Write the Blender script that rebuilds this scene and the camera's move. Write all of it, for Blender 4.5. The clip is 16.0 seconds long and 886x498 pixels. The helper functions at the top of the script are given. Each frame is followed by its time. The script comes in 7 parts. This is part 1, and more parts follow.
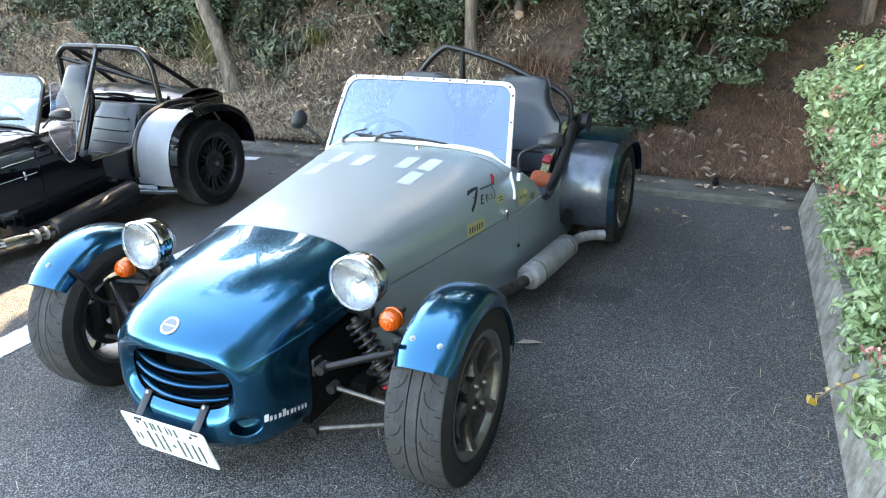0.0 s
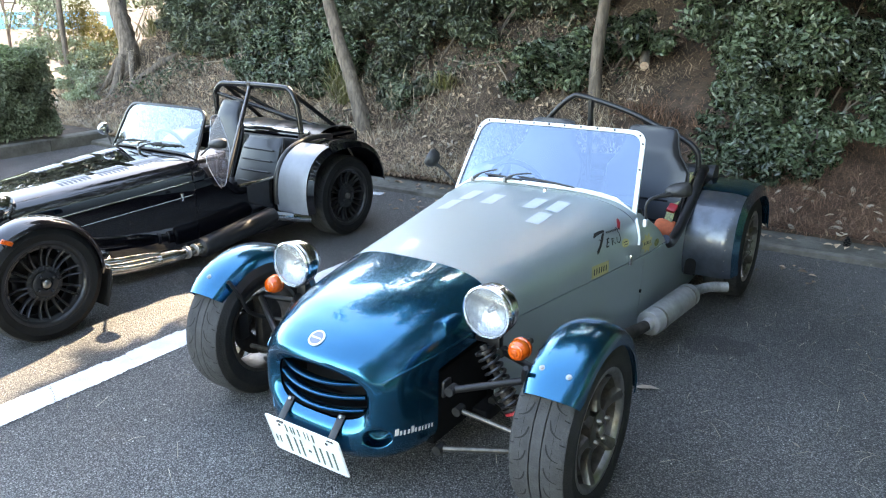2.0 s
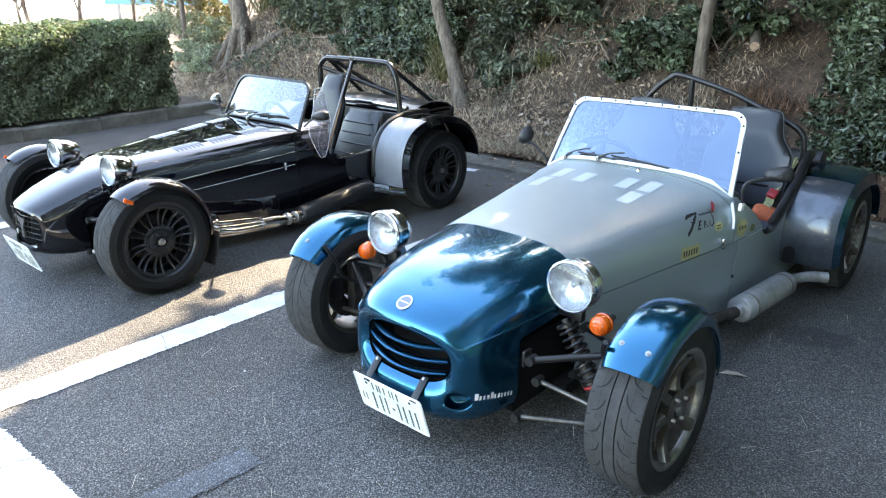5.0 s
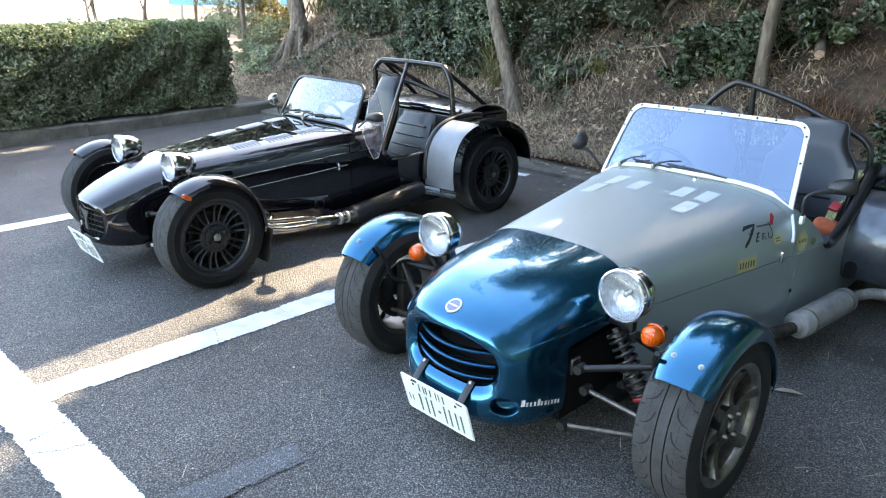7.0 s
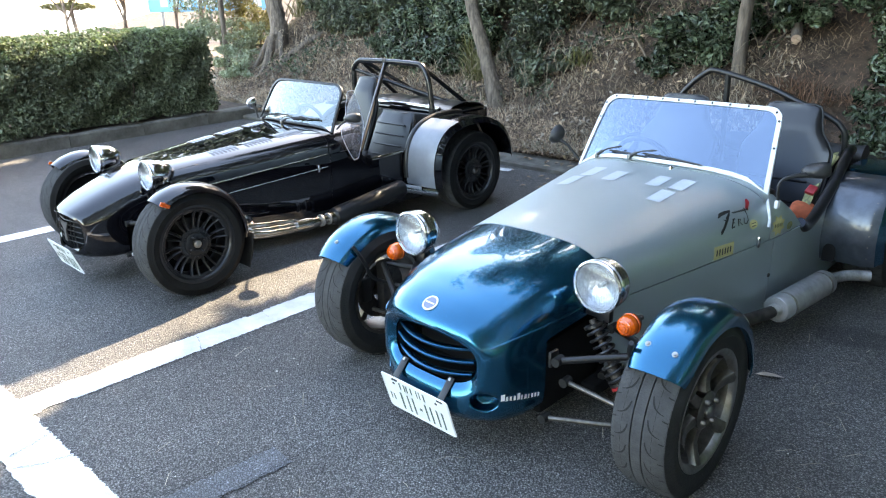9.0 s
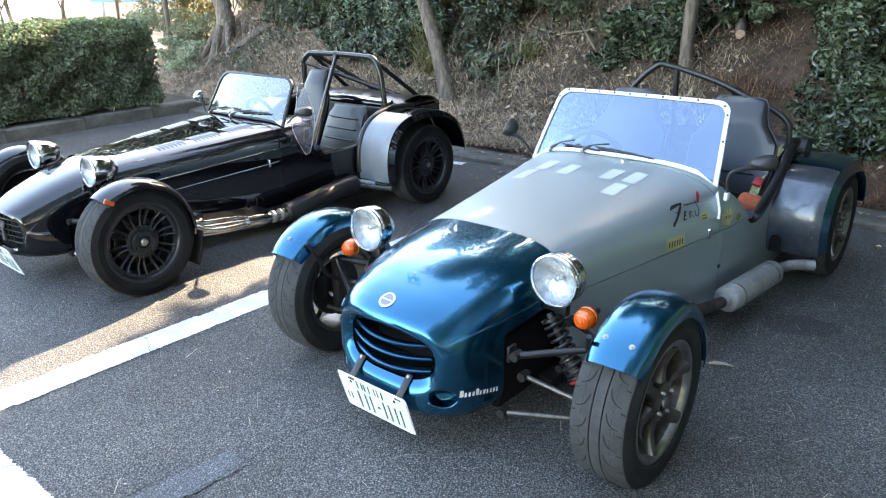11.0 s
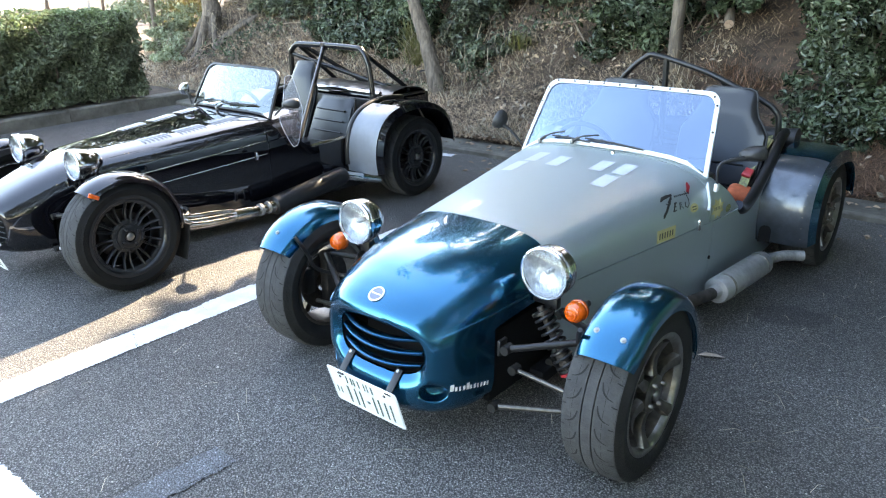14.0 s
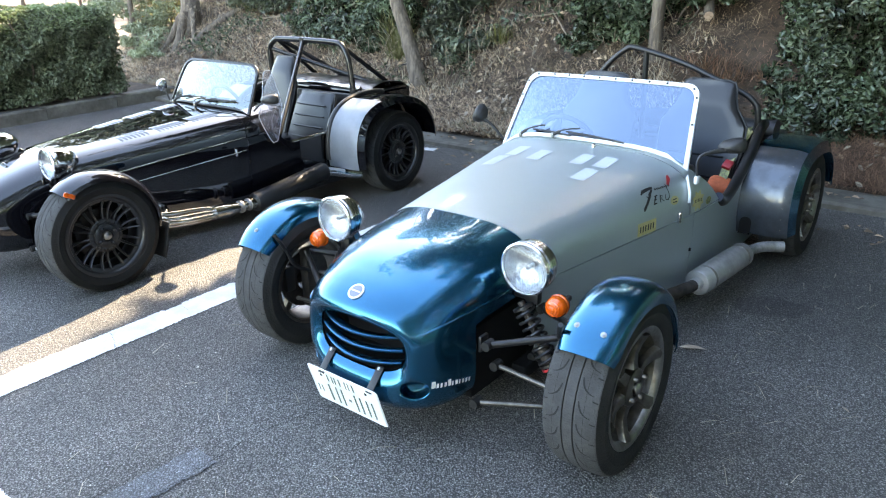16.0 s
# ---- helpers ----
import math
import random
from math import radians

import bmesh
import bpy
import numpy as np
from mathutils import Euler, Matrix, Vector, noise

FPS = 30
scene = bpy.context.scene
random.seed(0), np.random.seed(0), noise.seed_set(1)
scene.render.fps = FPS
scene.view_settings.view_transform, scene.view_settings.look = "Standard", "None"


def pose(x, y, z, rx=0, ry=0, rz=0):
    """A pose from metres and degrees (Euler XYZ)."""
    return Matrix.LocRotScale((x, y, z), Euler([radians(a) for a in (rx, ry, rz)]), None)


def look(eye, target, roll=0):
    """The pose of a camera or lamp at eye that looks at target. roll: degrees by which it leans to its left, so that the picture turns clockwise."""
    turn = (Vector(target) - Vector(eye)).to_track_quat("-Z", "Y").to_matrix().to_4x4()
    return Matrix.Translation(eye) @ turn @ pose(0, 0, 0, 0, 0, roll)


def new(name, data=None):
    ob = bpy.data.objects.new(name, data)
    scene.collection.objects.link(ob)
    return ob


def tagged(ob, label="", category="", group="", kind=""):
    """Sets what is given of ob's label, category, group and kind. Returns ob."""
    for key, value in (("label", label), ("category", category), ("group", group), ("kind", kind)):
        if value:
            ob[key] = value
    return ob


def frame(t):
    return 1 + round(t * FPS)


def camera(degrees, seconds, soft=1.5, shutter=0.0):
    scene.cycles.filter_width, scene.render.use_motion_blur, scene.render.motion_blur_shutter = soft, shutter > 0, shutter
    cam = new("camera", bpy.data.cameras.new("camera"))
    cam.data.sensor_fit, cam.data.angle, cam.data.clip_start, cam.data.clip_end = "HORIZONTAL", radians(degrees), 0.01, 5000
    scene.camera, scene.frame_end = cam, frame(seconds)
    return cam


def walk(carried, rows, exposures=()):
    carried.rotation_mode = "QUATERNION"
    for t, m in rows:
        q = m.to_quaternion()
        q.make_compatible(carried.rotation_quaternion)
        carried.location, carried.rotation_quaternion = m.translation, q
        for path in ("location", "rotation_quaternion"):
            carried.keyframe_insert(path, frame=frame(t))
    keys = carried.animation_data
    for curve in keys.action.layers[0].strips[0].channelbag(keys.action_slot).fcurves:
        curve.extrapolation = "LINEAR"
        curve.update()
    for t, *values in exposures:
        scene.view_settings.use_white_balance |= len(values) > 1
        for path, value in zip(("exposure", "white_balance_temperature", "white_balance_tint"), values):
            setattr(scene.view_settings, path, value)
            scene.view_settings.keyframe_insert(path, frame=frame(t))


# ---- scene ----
from mathutils.bvhtree import BVHTree

cam = camera(62.48, 16.0, soft=1.15)
# seconds, eye, then degrees: yaw to the left, pitch up, roll
ROWS = [
    (0.0, 1.5207, -1.7645, 1.4842, 24.749, -20.939, -0.918),
    (0.5, 1.5032, -1.7819, 1.4831, 24.812, -20.912, 0.042),
    (1.0, 1.5133, -1.8107, 1.4847, 26.358, -20.699, -0.206),
    (1.5, 1.4980, -1.8766, 1.4885, 29.145, -19.740, -0.031),
    (2.0, 1.4950, -1.9260, 1.4945, 33.175, -17.451, 0.154),
    (2.5, 1.5202, -1.9642, 1.4938, 34.700, -16.087, 0.090),
    (3.0, 1.5346, -1.9720, 1.4921, 35.111, -16.537, 0.314),
    (3.5, 1.5505, -1.9661, 1.4923, 37.073, -18.977, 0.291),
    (4.0, 1.5565, -1.9706, 1.4910, 39.784, -18.955, 0.286),
    (4.2, 1.5565, -1.9706, 1.4910, 40.280, -19.080, 0.286),
    (6.3, 1.5504, -1.9817, 1.4917, 41.850, -18.700, 0.300),
    (6.5, 1.5504, -1.9817, 1.4917, 42.623, -18.730, 0.314),
    (7.0, 1.5445, -1.9823, 1.4935, 44.730, -18.910, 0.904),
    (7.5, 1.5509, -1.9685, 1.4899, 47.359, -19.016, -0.279),
    (8.0, 1.5572, -1.9580, 1.4925, 45.807, -19.070, -0.233),
    (8.5, 1.5714, -1.9356, 1.4932, 44.609, -19.126, -0.448),
    (9.0, 1.5905, -1.9409, 1.4927, 44.155, -19.067, -1.125),
    (9.5, 1.5687, -1.9480, 1.4929, 42.568, -19.063, -0.827),
    (12.0, 1.5580, -1.9158, 1.4913, 39.948, -19.794, -0.566),
    (12.5, 1.5519, -1.9114, 1.4914, 39.850, -19.946, -0.567),
    (13.0, 1.5499, -1.9073, 1.4906, 39.604, -20.119, -0.592),
    (13.5, 1.5477, -1.9120, 1.4914, 39.459, -20.256, -0.590),
    (14.0, 1.5491, -1.9123, 1.4895, 39.379, -20.307, -0.595),
    (14.5, 1.5514, -1.9002, 1.4914, 39.039, -20.407, -0.788),
    (15.0, 1.5523, -1.8881, 1.4903, 38.699, -20.509, -0.760),
    (15.5, 1.5494, -1.8875, 1.4917, 38.476, -20.721, -0.823),
    (16.0, 1.5529, -1.8871, 1.4908, 38.175, -20.811, -0.896),
]
walk(cam, [(t, pose(x, y, z, 90 + pitch, 0, yaw) @ pose(0, 0, 0, 0, 0, roll)) for t, x, y, z, yaw, pitch, roll in ROWS],
     exposures=[(0.0, 4.02, 8450, 11), (3.0, 3.80, 8050, 11), (6.5, 3.70, 7950, 11), (8.0, 3.56, 7950, 11), (9.5, 3.68, 7950, 11), (12.0, 3.82, 8050, 11), (16.0, 3.85, 8080, 11)])


# ---- world, sun ----
SUN_EL, SUN_TURN = 36.7, 16.0  # the sun stands behind the bank, a little to the -x side
world = bpy.data.worlds.new("sky")
scene.world = world
world.use_nodes = True
wn = world.node_tree.nodes
wl = world.node_tree.links
sky = wn.new("ShaderNodeTexSky")
sky.sky_type = "NISHITA"
sky.sun_disc = False
sky.sun_elevation = radians(SUN_EL)
sky.sun_rotation = radians(-SUN_TURN)
sky.air_density = 1.0
sky.dust_density = 1.0
sky.ozone_density = 1.0
wn["Background"].inputs["Strength"].default_value = 0.15
wl.new(sky.outputs["Color"], wn["Background"].inputs["Color"])
sun_dir = Vector((-math.sin(radians(SUN_TURN)) * math.cos(radians(SUN_EL)), math.cos(radians(SUN_TURN)) * math.cos(radians(SUN_EL)), math.sin(radians(SUN_EL))))
sun = new("sun", bpy.data.lights.new("sun", "SUN"))
sun.data.energy = 2.6
sun.data.angle = radians(0.53)
sun.data.color = (1.0, 0.90, 0.76)
sun.matrix_world = look(sun_dir * 60, (0, 0, 0))


# ---- materials ----
def mat(name, color, rough=0.6, metal=0.0, coat=0.0, spec=0.5, vary=0.0, scale=8.0, color2=None, bump=0.0, bump_scale=60.0, detail=4.0,
        island=0.0, rand=0.0, coat_rough=0.03, translucent=0.0, rough_vary=0.0, stretch=None, pale=0.62):
    """A node material: base colour mixed with a second one by noise, fine relief by a second noise."""
    m = bpy.data.materials.new(name)
    m.use_nodes = True
    nt = m.node_tree
    b = nt.nodes["Principled BSDF"]
    b.inputs["Roughness"].default_value = rough
    b.inputs["Metallic"].default_value = metal
    b.inputs["Coat Weight"].default_value = coat
    b.inputs["Coat Roughness"].default_value = coat_rough
    b.inputs["Specular IOR Level"].default_value = spec
    c = (*color, 1.0)
    b.inputs["Base Color"].default_value = c
    tc = nt.nodes.new("ShaderNodeTexCoord")
    where = tc.outputs["Object"]
    if stretch:
        mp = nt.nodes.new("ShaderNodeMapping")
        mp.inputs["Scale"].default_value = stretch
        nt.links.new(where, mp.inputs["Vector"])
        where = mp.outputs["Vector"]
    out = None
    if vary > 0 or color2:
        n = nt.nodes.new("ShaderNodeTexNoise")
        n.inputs["Scale"].default_value = scale
        n.inputs["Detail"].default_value = detail
        n.inputs["Roughness"].default_value = 0.65
        nt.links.new(where, n.inputs["Vector"])
        ramp = nt.nodes.new("ShaderNodeValToRGB")
        c2 = color2 or tuple(v * (1 - vary) for v in color)
        ramp.color_ramp.elements[0].position, ramp.color_ramp.elements[1].position = 0.36, 0.64
        ramp.color_ramp.elements[0].color, ramp.color_ramp.elements[1].color = (*c2, 1), c
        nt.links.new(n.outputs["Fac"], ramp.inputs["Fac"])
        out = ramp.outputs["Color"]
        if rough_vary:
            mr = nt.nodes.new("ShaderNodeMapRange")
            mr.inputs["To Min"].default_value, mr.inputs["To Max"].default_value = rough + rough_vary, max(rough - rough_vary, 0.02)
            nt.links.new(n.outputs["Fac"], mr.inputs["Value"])
            nt.links.new(mr.outputs["Result"], b.inputs["Roughness"])
    if island or rand:
        hs = nt.nodes.new("ShaderNodeHueSaturation")
        src = nt.nodes.new("ShaderNodeNewGeometry" if island else "ShaderNodeObjectInfo")
        mr = nt.nodes.new("ShaderNodeMapRange")
        k = island or rand
        mr.inputs["To Min"].default_value, mr.inputs["To Max"].default_value = 1 - k, 1 + k
        nt.links.new(src.outputs["Random Per Island" if island else "Random"], mr.inputs["Value"])
        nt.links.new(mr.outputs["Result"], hs.inputs["Value"])
        if translucent:  # pale leaves are the duller ones
            ms = nt.nodes.new("ShaderNodeMapRange")
            ms.inputs["To Min"].default_value, ms.inputs["To Max"].default_value = 1.1, pale
            nt.links.new(src.outputs["Random Per Island" if island else "Random"], ms.inputs["Value"])
            nt.links.new(ms.outputs["Result"], hs.inputs["Saturation"])
        hs.inputs["Color"].default_value = c
        if out:
            nt.links.new(out, hs.inputs["Color"])
        out = hs.outputs["Color"]
    if out:
        nt.links.new(out, b.inputs["Base Color"])
    if bump > 0:
        n2 = nt.nodes.new("ShaderNodeTexNoise")
        n2.inputs["Scale"].default_value = bump_scale
        n2.inputs["Detail"].default_value = 3.0
        nt.links.new(where, n2.inputs["Vector"])
        bp = nt.nodes.new("ShaderNodeBump")
        bp.inputs["Strength"].default_value = bump
        bp.inputs["Distance"].default_value = 0.01
        nt.links.new(n2.outputs["Fac"], bp.inputs["Height"])
        nt.links.new(bp.outputs["Normal"], b.inputs["Normal"])
    if translucent:
        tr = nt.nodes.new("ShaderNodeBsdfTranslucent")
        mx = nt.nodes.new("ShaderNodeMixShader")
        mx.inputs["Fac"].default_value = translucent
        if out:
            nt.links.new(out, tr.inputs["Color"])
        else:
            tr.inputs["Color"].default_value = c
        nt.links.new(b.outputs["BSDF"], mx.inputs[1])
        nt.links.new(tr.outputs["BSDF"], mx.inputs[2])
        nt.links.new(mx.outputs["Shader"], nt.nodes["Material Output"].inputs["Surface"])
    return m


def asphalt_material(name="asphalt", gain=(1.0, 1.0, 1.0), gap=0.20):
    m = bpy.data.materials.new(name)
    m.use_nodes = True
    nt = m.node_tree
    L = nt.links
    b = nt.nodes["Principled BSDF"]
    tc = nt.nodes.new("ShaderNodeTexCoord")
    stone = nt.nodes.new("ShaderNodeTexVoronoi")
    stone.inputs["Scale"].default_value = 165.0
    stone.inputs["Randomness"].default_value = 1.0
    L.new(tc.outputs["Object"], stone.inputs["Vector"])
    wide = nt.nodes.new("ShaderNodeTexNoise")
    wide.inputs["Scale"].default_value = 0.9
    wide.inputs["Detail"].default_value = 6.0
    L.new(tc.outputs["Object"], wide.inputs["Vector"])
    # grey of each stone by its cell
    sep = nt.nodes.new("ShaderNodeSeparateColor")
    L.new(stone.outputs["Color"], sep.inputs["Color"])
    ramp = nt.nodes.new("ShaderNodeValToRGB")
    e = ramp.color_ramp.elements
    e[0].position, e[0].color = 0.0, (0.168, 0.164, 0.158, 1)
    e[1].position, e[1].color = 1.0, (0.52, 0.505, 0.48, 1)
    for p, v in ((0.45, 0.214), (0.78, 0.250), (0.93, 0.33)):
        x = ramp.color_ramp.elements.new(p)
        x.color = (v * 1.03, v, v * 0.96, 1)
    L.new(sep.outputs["Red"], ramp.inputs["Fac"])
    # dark binder in the joints
    joint = nt.nodes.new("ShaderNodeMapRange")
    joint.inputs["From Min"].default_value, joint.inputs["From Max"].default_value = 0.18, 0.62
    joint.inputs["To Min"].default_value, joint.inputs["To Max"].default_value = 1.0, gap
    L.new(stone.outputs["Distance"], joint.inputs["Value"])
    mul = nt.nodes.new("ShaderNodeMix")
    mul.data_type, mul.blend_type = "RGBA", "MULTIPLY"
    mul.inputs["Factor"].default_value = 1.0
    L.new(ramp.outputs["Color"], mul.inputs["A"])
    L.new(joint.outputs["Result"], mul.inputs["B"])
    # broad stains and dust
    dust = nt.nodes.new("ShaderNodeMapRange")
    dust.inputs["From Min"].default_value, dust.inputs["From Max"].default_value = 0.3, 0.7
    dust.inputs["To Min"].default_value, dust.inputs["To Max"].default_value = 0.66, 1.28
    L.new(wide.outputs["Fac"], dust.inputs["Value"])
    mul2 = nt.nodes.new("ShaderNodeMix")
    mul2.data_type, mul2.blend_type = "RGBA", "MULTIPLY"
    mul2.inputs["Factor"].default_value = 1.0
    L.new(mul.outputs["Result"], mul2.inputs["A"])
    L.new(dust.outputs["Result"], mul2.inputs["B"])
    mul3 = nt.nodes.new("ShaderNodeMix")
    mul3.data_type, mul3.blend_type = "RGBA", "MULTIPLY"
    mul3.inputs["Factor"].default_value = 1.0
    mul3.inputs["B"].default_value = (*gain, 1)
    L.new(mul2.outputs["Result"], mul3.inputs["A"])
    L.new(mul3.outputs["Result"], b.inputs["Base Color"])
    b.inputs["Roughness"].default_value = 0.66
    bp = nt.nodes.new("ShaderNodeBump")
    bp.inputs["Strength"].default_value = 1.0
    bp.inputs["Distance"].default_value = 0.009
    inv = nt.nodes.new("ShaderNodeMath")
    inv.operation = "SUBTRACT"
    inv.inputs[0].default_value = 1.0
    L.new(stone.outputs["Distance"], inv.inputs[1])
    L.new(inv.outputs["Value"], bp.inputs["Height"])
    L.new(bp.outputs["Normal"], b.inputs["Normal"])
    return m


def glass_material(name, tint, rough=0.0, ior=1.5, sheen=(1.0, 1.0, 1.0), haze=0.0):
    """Thin glazing: mostly clear, under mirror gloss of a chosen strength and colour."""
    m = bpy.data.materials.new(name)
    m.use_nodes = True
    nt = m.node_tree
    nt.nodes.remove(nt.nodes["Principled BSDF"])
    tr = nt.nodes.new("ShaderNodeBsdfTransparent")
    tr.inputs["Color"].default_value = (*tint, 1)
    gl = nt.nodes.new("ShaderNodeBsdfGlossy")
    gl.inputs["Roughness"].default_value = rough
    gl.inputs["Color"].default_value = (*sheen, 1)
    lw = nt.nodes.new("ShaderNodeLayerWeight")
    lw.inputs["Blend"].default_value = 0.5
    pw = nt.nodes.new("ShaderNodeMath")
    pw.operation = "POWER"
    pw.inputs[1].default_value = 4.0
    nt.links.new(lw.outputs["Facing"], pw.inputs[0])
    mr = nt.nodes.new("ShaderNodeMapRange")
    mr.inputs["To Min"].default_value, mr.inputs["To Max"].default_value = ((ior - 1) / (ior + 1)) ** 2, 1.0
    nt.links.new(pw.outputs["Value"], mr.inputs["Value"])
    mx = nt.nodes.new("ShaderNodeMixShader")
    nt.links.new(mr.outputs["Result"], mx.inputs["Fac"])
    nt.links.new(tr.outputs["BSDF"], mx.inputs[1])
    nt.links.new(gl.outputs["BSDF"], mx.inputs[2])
    out = mx.outputs["Shader"]
    if haze:  # fine scratches that scatter a little light
        df = nt.nodes.new("ShaderNodeBsdfDiffuse")
        df.inputs["Color"].default_value = (0.70, 0.72, 0.84, 1)
        hz = nt.nodes.new("ShaderNodeMixShader")
        hz.inputs["Fac"].default_value = haze
        nt.links.new(out, hz.inputs[1])
        nt.links.new(df.outputs["BSDF"], hz.inputs[2])
        out = hz.outputs["Shader"]
    nt.links.new(out, nt.nodes["Material Output"].inputs["Surface"])
    return m


ASPHALT = asphalt_material()
OILY = asphalt_material("oil_stained_asphalt", (0.62, 0.62, 0.63), 0.20)
FADED = asphalt_material("worn_paint_on_asphalt", (0.95, 1.04, 1.18), 0.38)
LINE = mat("road_paint", (0.66, 0.68, 0.69), 0.7, color2=(0.50, 0.51, 0.51), scale=9, bump=0.5, bump_scale=90, detail=8)
CRACK = mat("crack_tar", (0.012, 0.012, 0.013), 0.9, vary=0.4, scale=30)
CONCRETE = mat("concrete", (0.37, 0.34, 0.29), 0.9, color2=(0.15, 0.135, 0.105), scale=13, detail=10, bump=0.9, bump_scale=70)
CONCRETE_DIRTY = mat("dirty_concrete", (0.15, 0.14, 0.12), 0.9, color2=(0.06, 0.055, 0.045), scale=4, detail=9, bump=0.6, bump_scale=40)
SOIL = mat("leaf_litter_soil", (0.105, 0.068, 0.046), 0.95, color2=(0.028, 0.019, 0.014), scale=6, detail=10, bump=1.0, bump_scale=25)
BLUE = mat("blue_metallic_paint", (0.0022, 0.110, 0.207), 0.20, metal=0.92, coat=0.62, vary=0.06, scale=600, coat_rough=0.012)
BLUE.node_tree.nodes["Principled BSDF"].inputs["Coat IOR"].default_value = 1.52
BLUE_DULL = mat("scuffed_grey_blue_paint", (0.066, 0.080, 0.100), 0.36, metal=0.55, coat=0.85, vary=0.35, scale=14, coat_rough=0.06)
SILVER = mat("silver_grey_paint", (0.43, 0.50, 0.515), 0.46, metal=0.80, coat=0.2, vary=0.07, scale=500, coat_rough=0.2)
BLACK = mat("black_gloss_paint", (0.004, 0.004, 0.006), 0.05, coat=1.0, spec=0.0, vary=0.3, scale=40, coat_rough=0.015)
BLACK.node_tree.nodes["Principled BSDF"].inputs["Coat IOR"].default_value = 1.7
CAGE = mat("cage_black_enamel", (0.006, 0.006, 0.007), 0.24, spec=0.5, vary=0.3, scale=30)
GUARD = mat("grey_metallic_guard", (0.20, 0.215, 0.24), 0.5, metal=0.3, coat=0.2, vary=0.1, scale=20, coat_rough=0.15)
SATIN = mat("satin_black_metal", (0.010, 0.010, 0.011), 0.38, vary=0.4, scale=30, bump=0.08, bump_scale=200)
PLASTIC = mat("black_plastic", (0.022, 0.022, 0.023), 0.5, vary=0.3, scale=40, bump=0.1, bump_scale=300)
VINYL = mat("black_vinyl", (0.007, 0.007, 0.008), 0.29, spec=0.6, vary=0.25, scale=14, bump=0.06, bump_scale=160)
RUBBER = mat("tyre_rubber", (0.010, 0.0098, 0.0095), 0.7, spec=0.3, color2=(0.018, 0.0175, 0.017), scale=10, detail=7, bump=0.2, bump_scale=120)
FRESH_RUBBER = mat("black_tyre_rubber", (0.0055, 0.0054, 0.0053), 0.66, spec=0.22, color2=(0.010, 0.0098, 0.0096), scale=10, detail=7, bump=0.2, bump_scale=120)
TREAD = mat("worn_tread_rubber", (0.056, 0.056, 0.056), 0.85, spec=0.25, color2=(0.040, 0.040, 0.040), scale=22, detail=7, bump=0.35, bump_scale=160)
GROOVE = mat("tread_groove", (0.008, 0.008, 0.008), 0.9, vary=0.3, scale=30)
CHROME = mat("chrome", (0.75, 0.75, 0.76), 0.07, metal=1.0, vary=0.08, scale=30)
ALLOY = mat("polished_alloy", (0.36, 0.345, 0.32), 0.34, metal=1.0, vary=0.3, scale=40, rough_vary=0.1)
SPOKE_ALLOY = mat("grey_bronze_alloy", (0.15, 0.14, 0.125), 0.34, metal=0.8, vary=0.35, scale=40)
BARREL = mat("dull_rim_barrel", (0.18, 0.165, 0.145), 0.40, metal=0.9, vary=0.4, scale=30)
WHEEL_ALLOY = mat("bronze_wheel_alloy", (0.17, 0.157, 0.138), 0.30, metal=0.9, vary=0.35, scale=40)
DARK_ALLOY = mat("dark_grey_alloy", (0.022, 0.022, 0.023), 0.3, metal=0.3, vary=0.4, scale=40)
STEEL = mat("exhaust_steel", (0.48, 0.48, 0.48), 0.46, metal=0.7, color2=(0.34, 0.335, 0.33), scale=14, detail=8, rough_vary=0.12)
TAIL_STEEL = mat("sooty_pipe_steel", (0.34, 0.335, 0.33), 0.5, metal=0.7, color2=(0.13, 0.125, 0.12), scale=16, detail=8, rough_vary=0.12)
BRIGHT_STEEL = mat("bright_stainless", (0.62, 0.61, 0.59), 0.14, metal=1.0, color2=(0.40, 0.36, 0.30), scale=12)
RUSTY = mat("sooty_steel", (0.07, 0.06, 0.055), 0.6, metal=0.6, color2=(0.03, 0.027, 0.025), scale=20)
WHITE_TRIM = mat("white_trim", (0.72, 0.73, 0.74), 0.4, vary=0.1, scale=40)
DECAL_SILVER = mat("reflective_tape", (0.52, 0.57, 0.60), 0.35, metal=0.1, vary=0.06, scale=60)
PLATE = mat("plate_white", (0.74, 0.75, 0.74), 0.42, vary=0.07, scale=20)
INK = mat("plate_green_ink", (0.10, 0.15, 0.125), 0.5, vary=0.3, scale=80)
YELLOW = mat("sticker_yellow", (0.50, 0.45, 0.21), 0.4, vary=0.12, scale=60)
BLACK_INK = mat("sticker_black", (0.012, 0.012, 0.012), 0.5, vary=0.3, scale=60)
RED = mat("red_plastic", (0.34, 0.02, 0.026), 0.4, vary=0.2, scale=50)
ORANGE_CLOTH = mat("orange_cloth", (0.5, 0.11, 0.04), 0.85, vary=0.3, scale=30)
STRAP = mat("belt_webbing", (0.32, 0.33, 0.12), 0.8, color2=(0.05, 0.05, 0.05), scale=45)
AMBER = mat("amber_lens", (0.80, 0.12, 0.006), 0.14, coat=0.8, color2=(0.55, 0.07, 0.004), scale=30, spec=0.6, bump=0.12, bump_scale=60)
LENS = mat("lamp_reflector", (0.56, 0.58, 0.60), 0.25, metal=0.7, vary=0.3, scale=50, bump=0.5, bump_scale=70)
# near-black, put where insides, openings and undersides would lie in shade
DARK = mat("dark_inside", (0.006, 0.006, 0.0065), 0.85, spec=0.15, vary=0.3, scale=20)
RADIATOR = mat("radiator_core", (0.005, 0.005, 0.006), 0.6, spec=0.2, vary=0.5, scale=160)
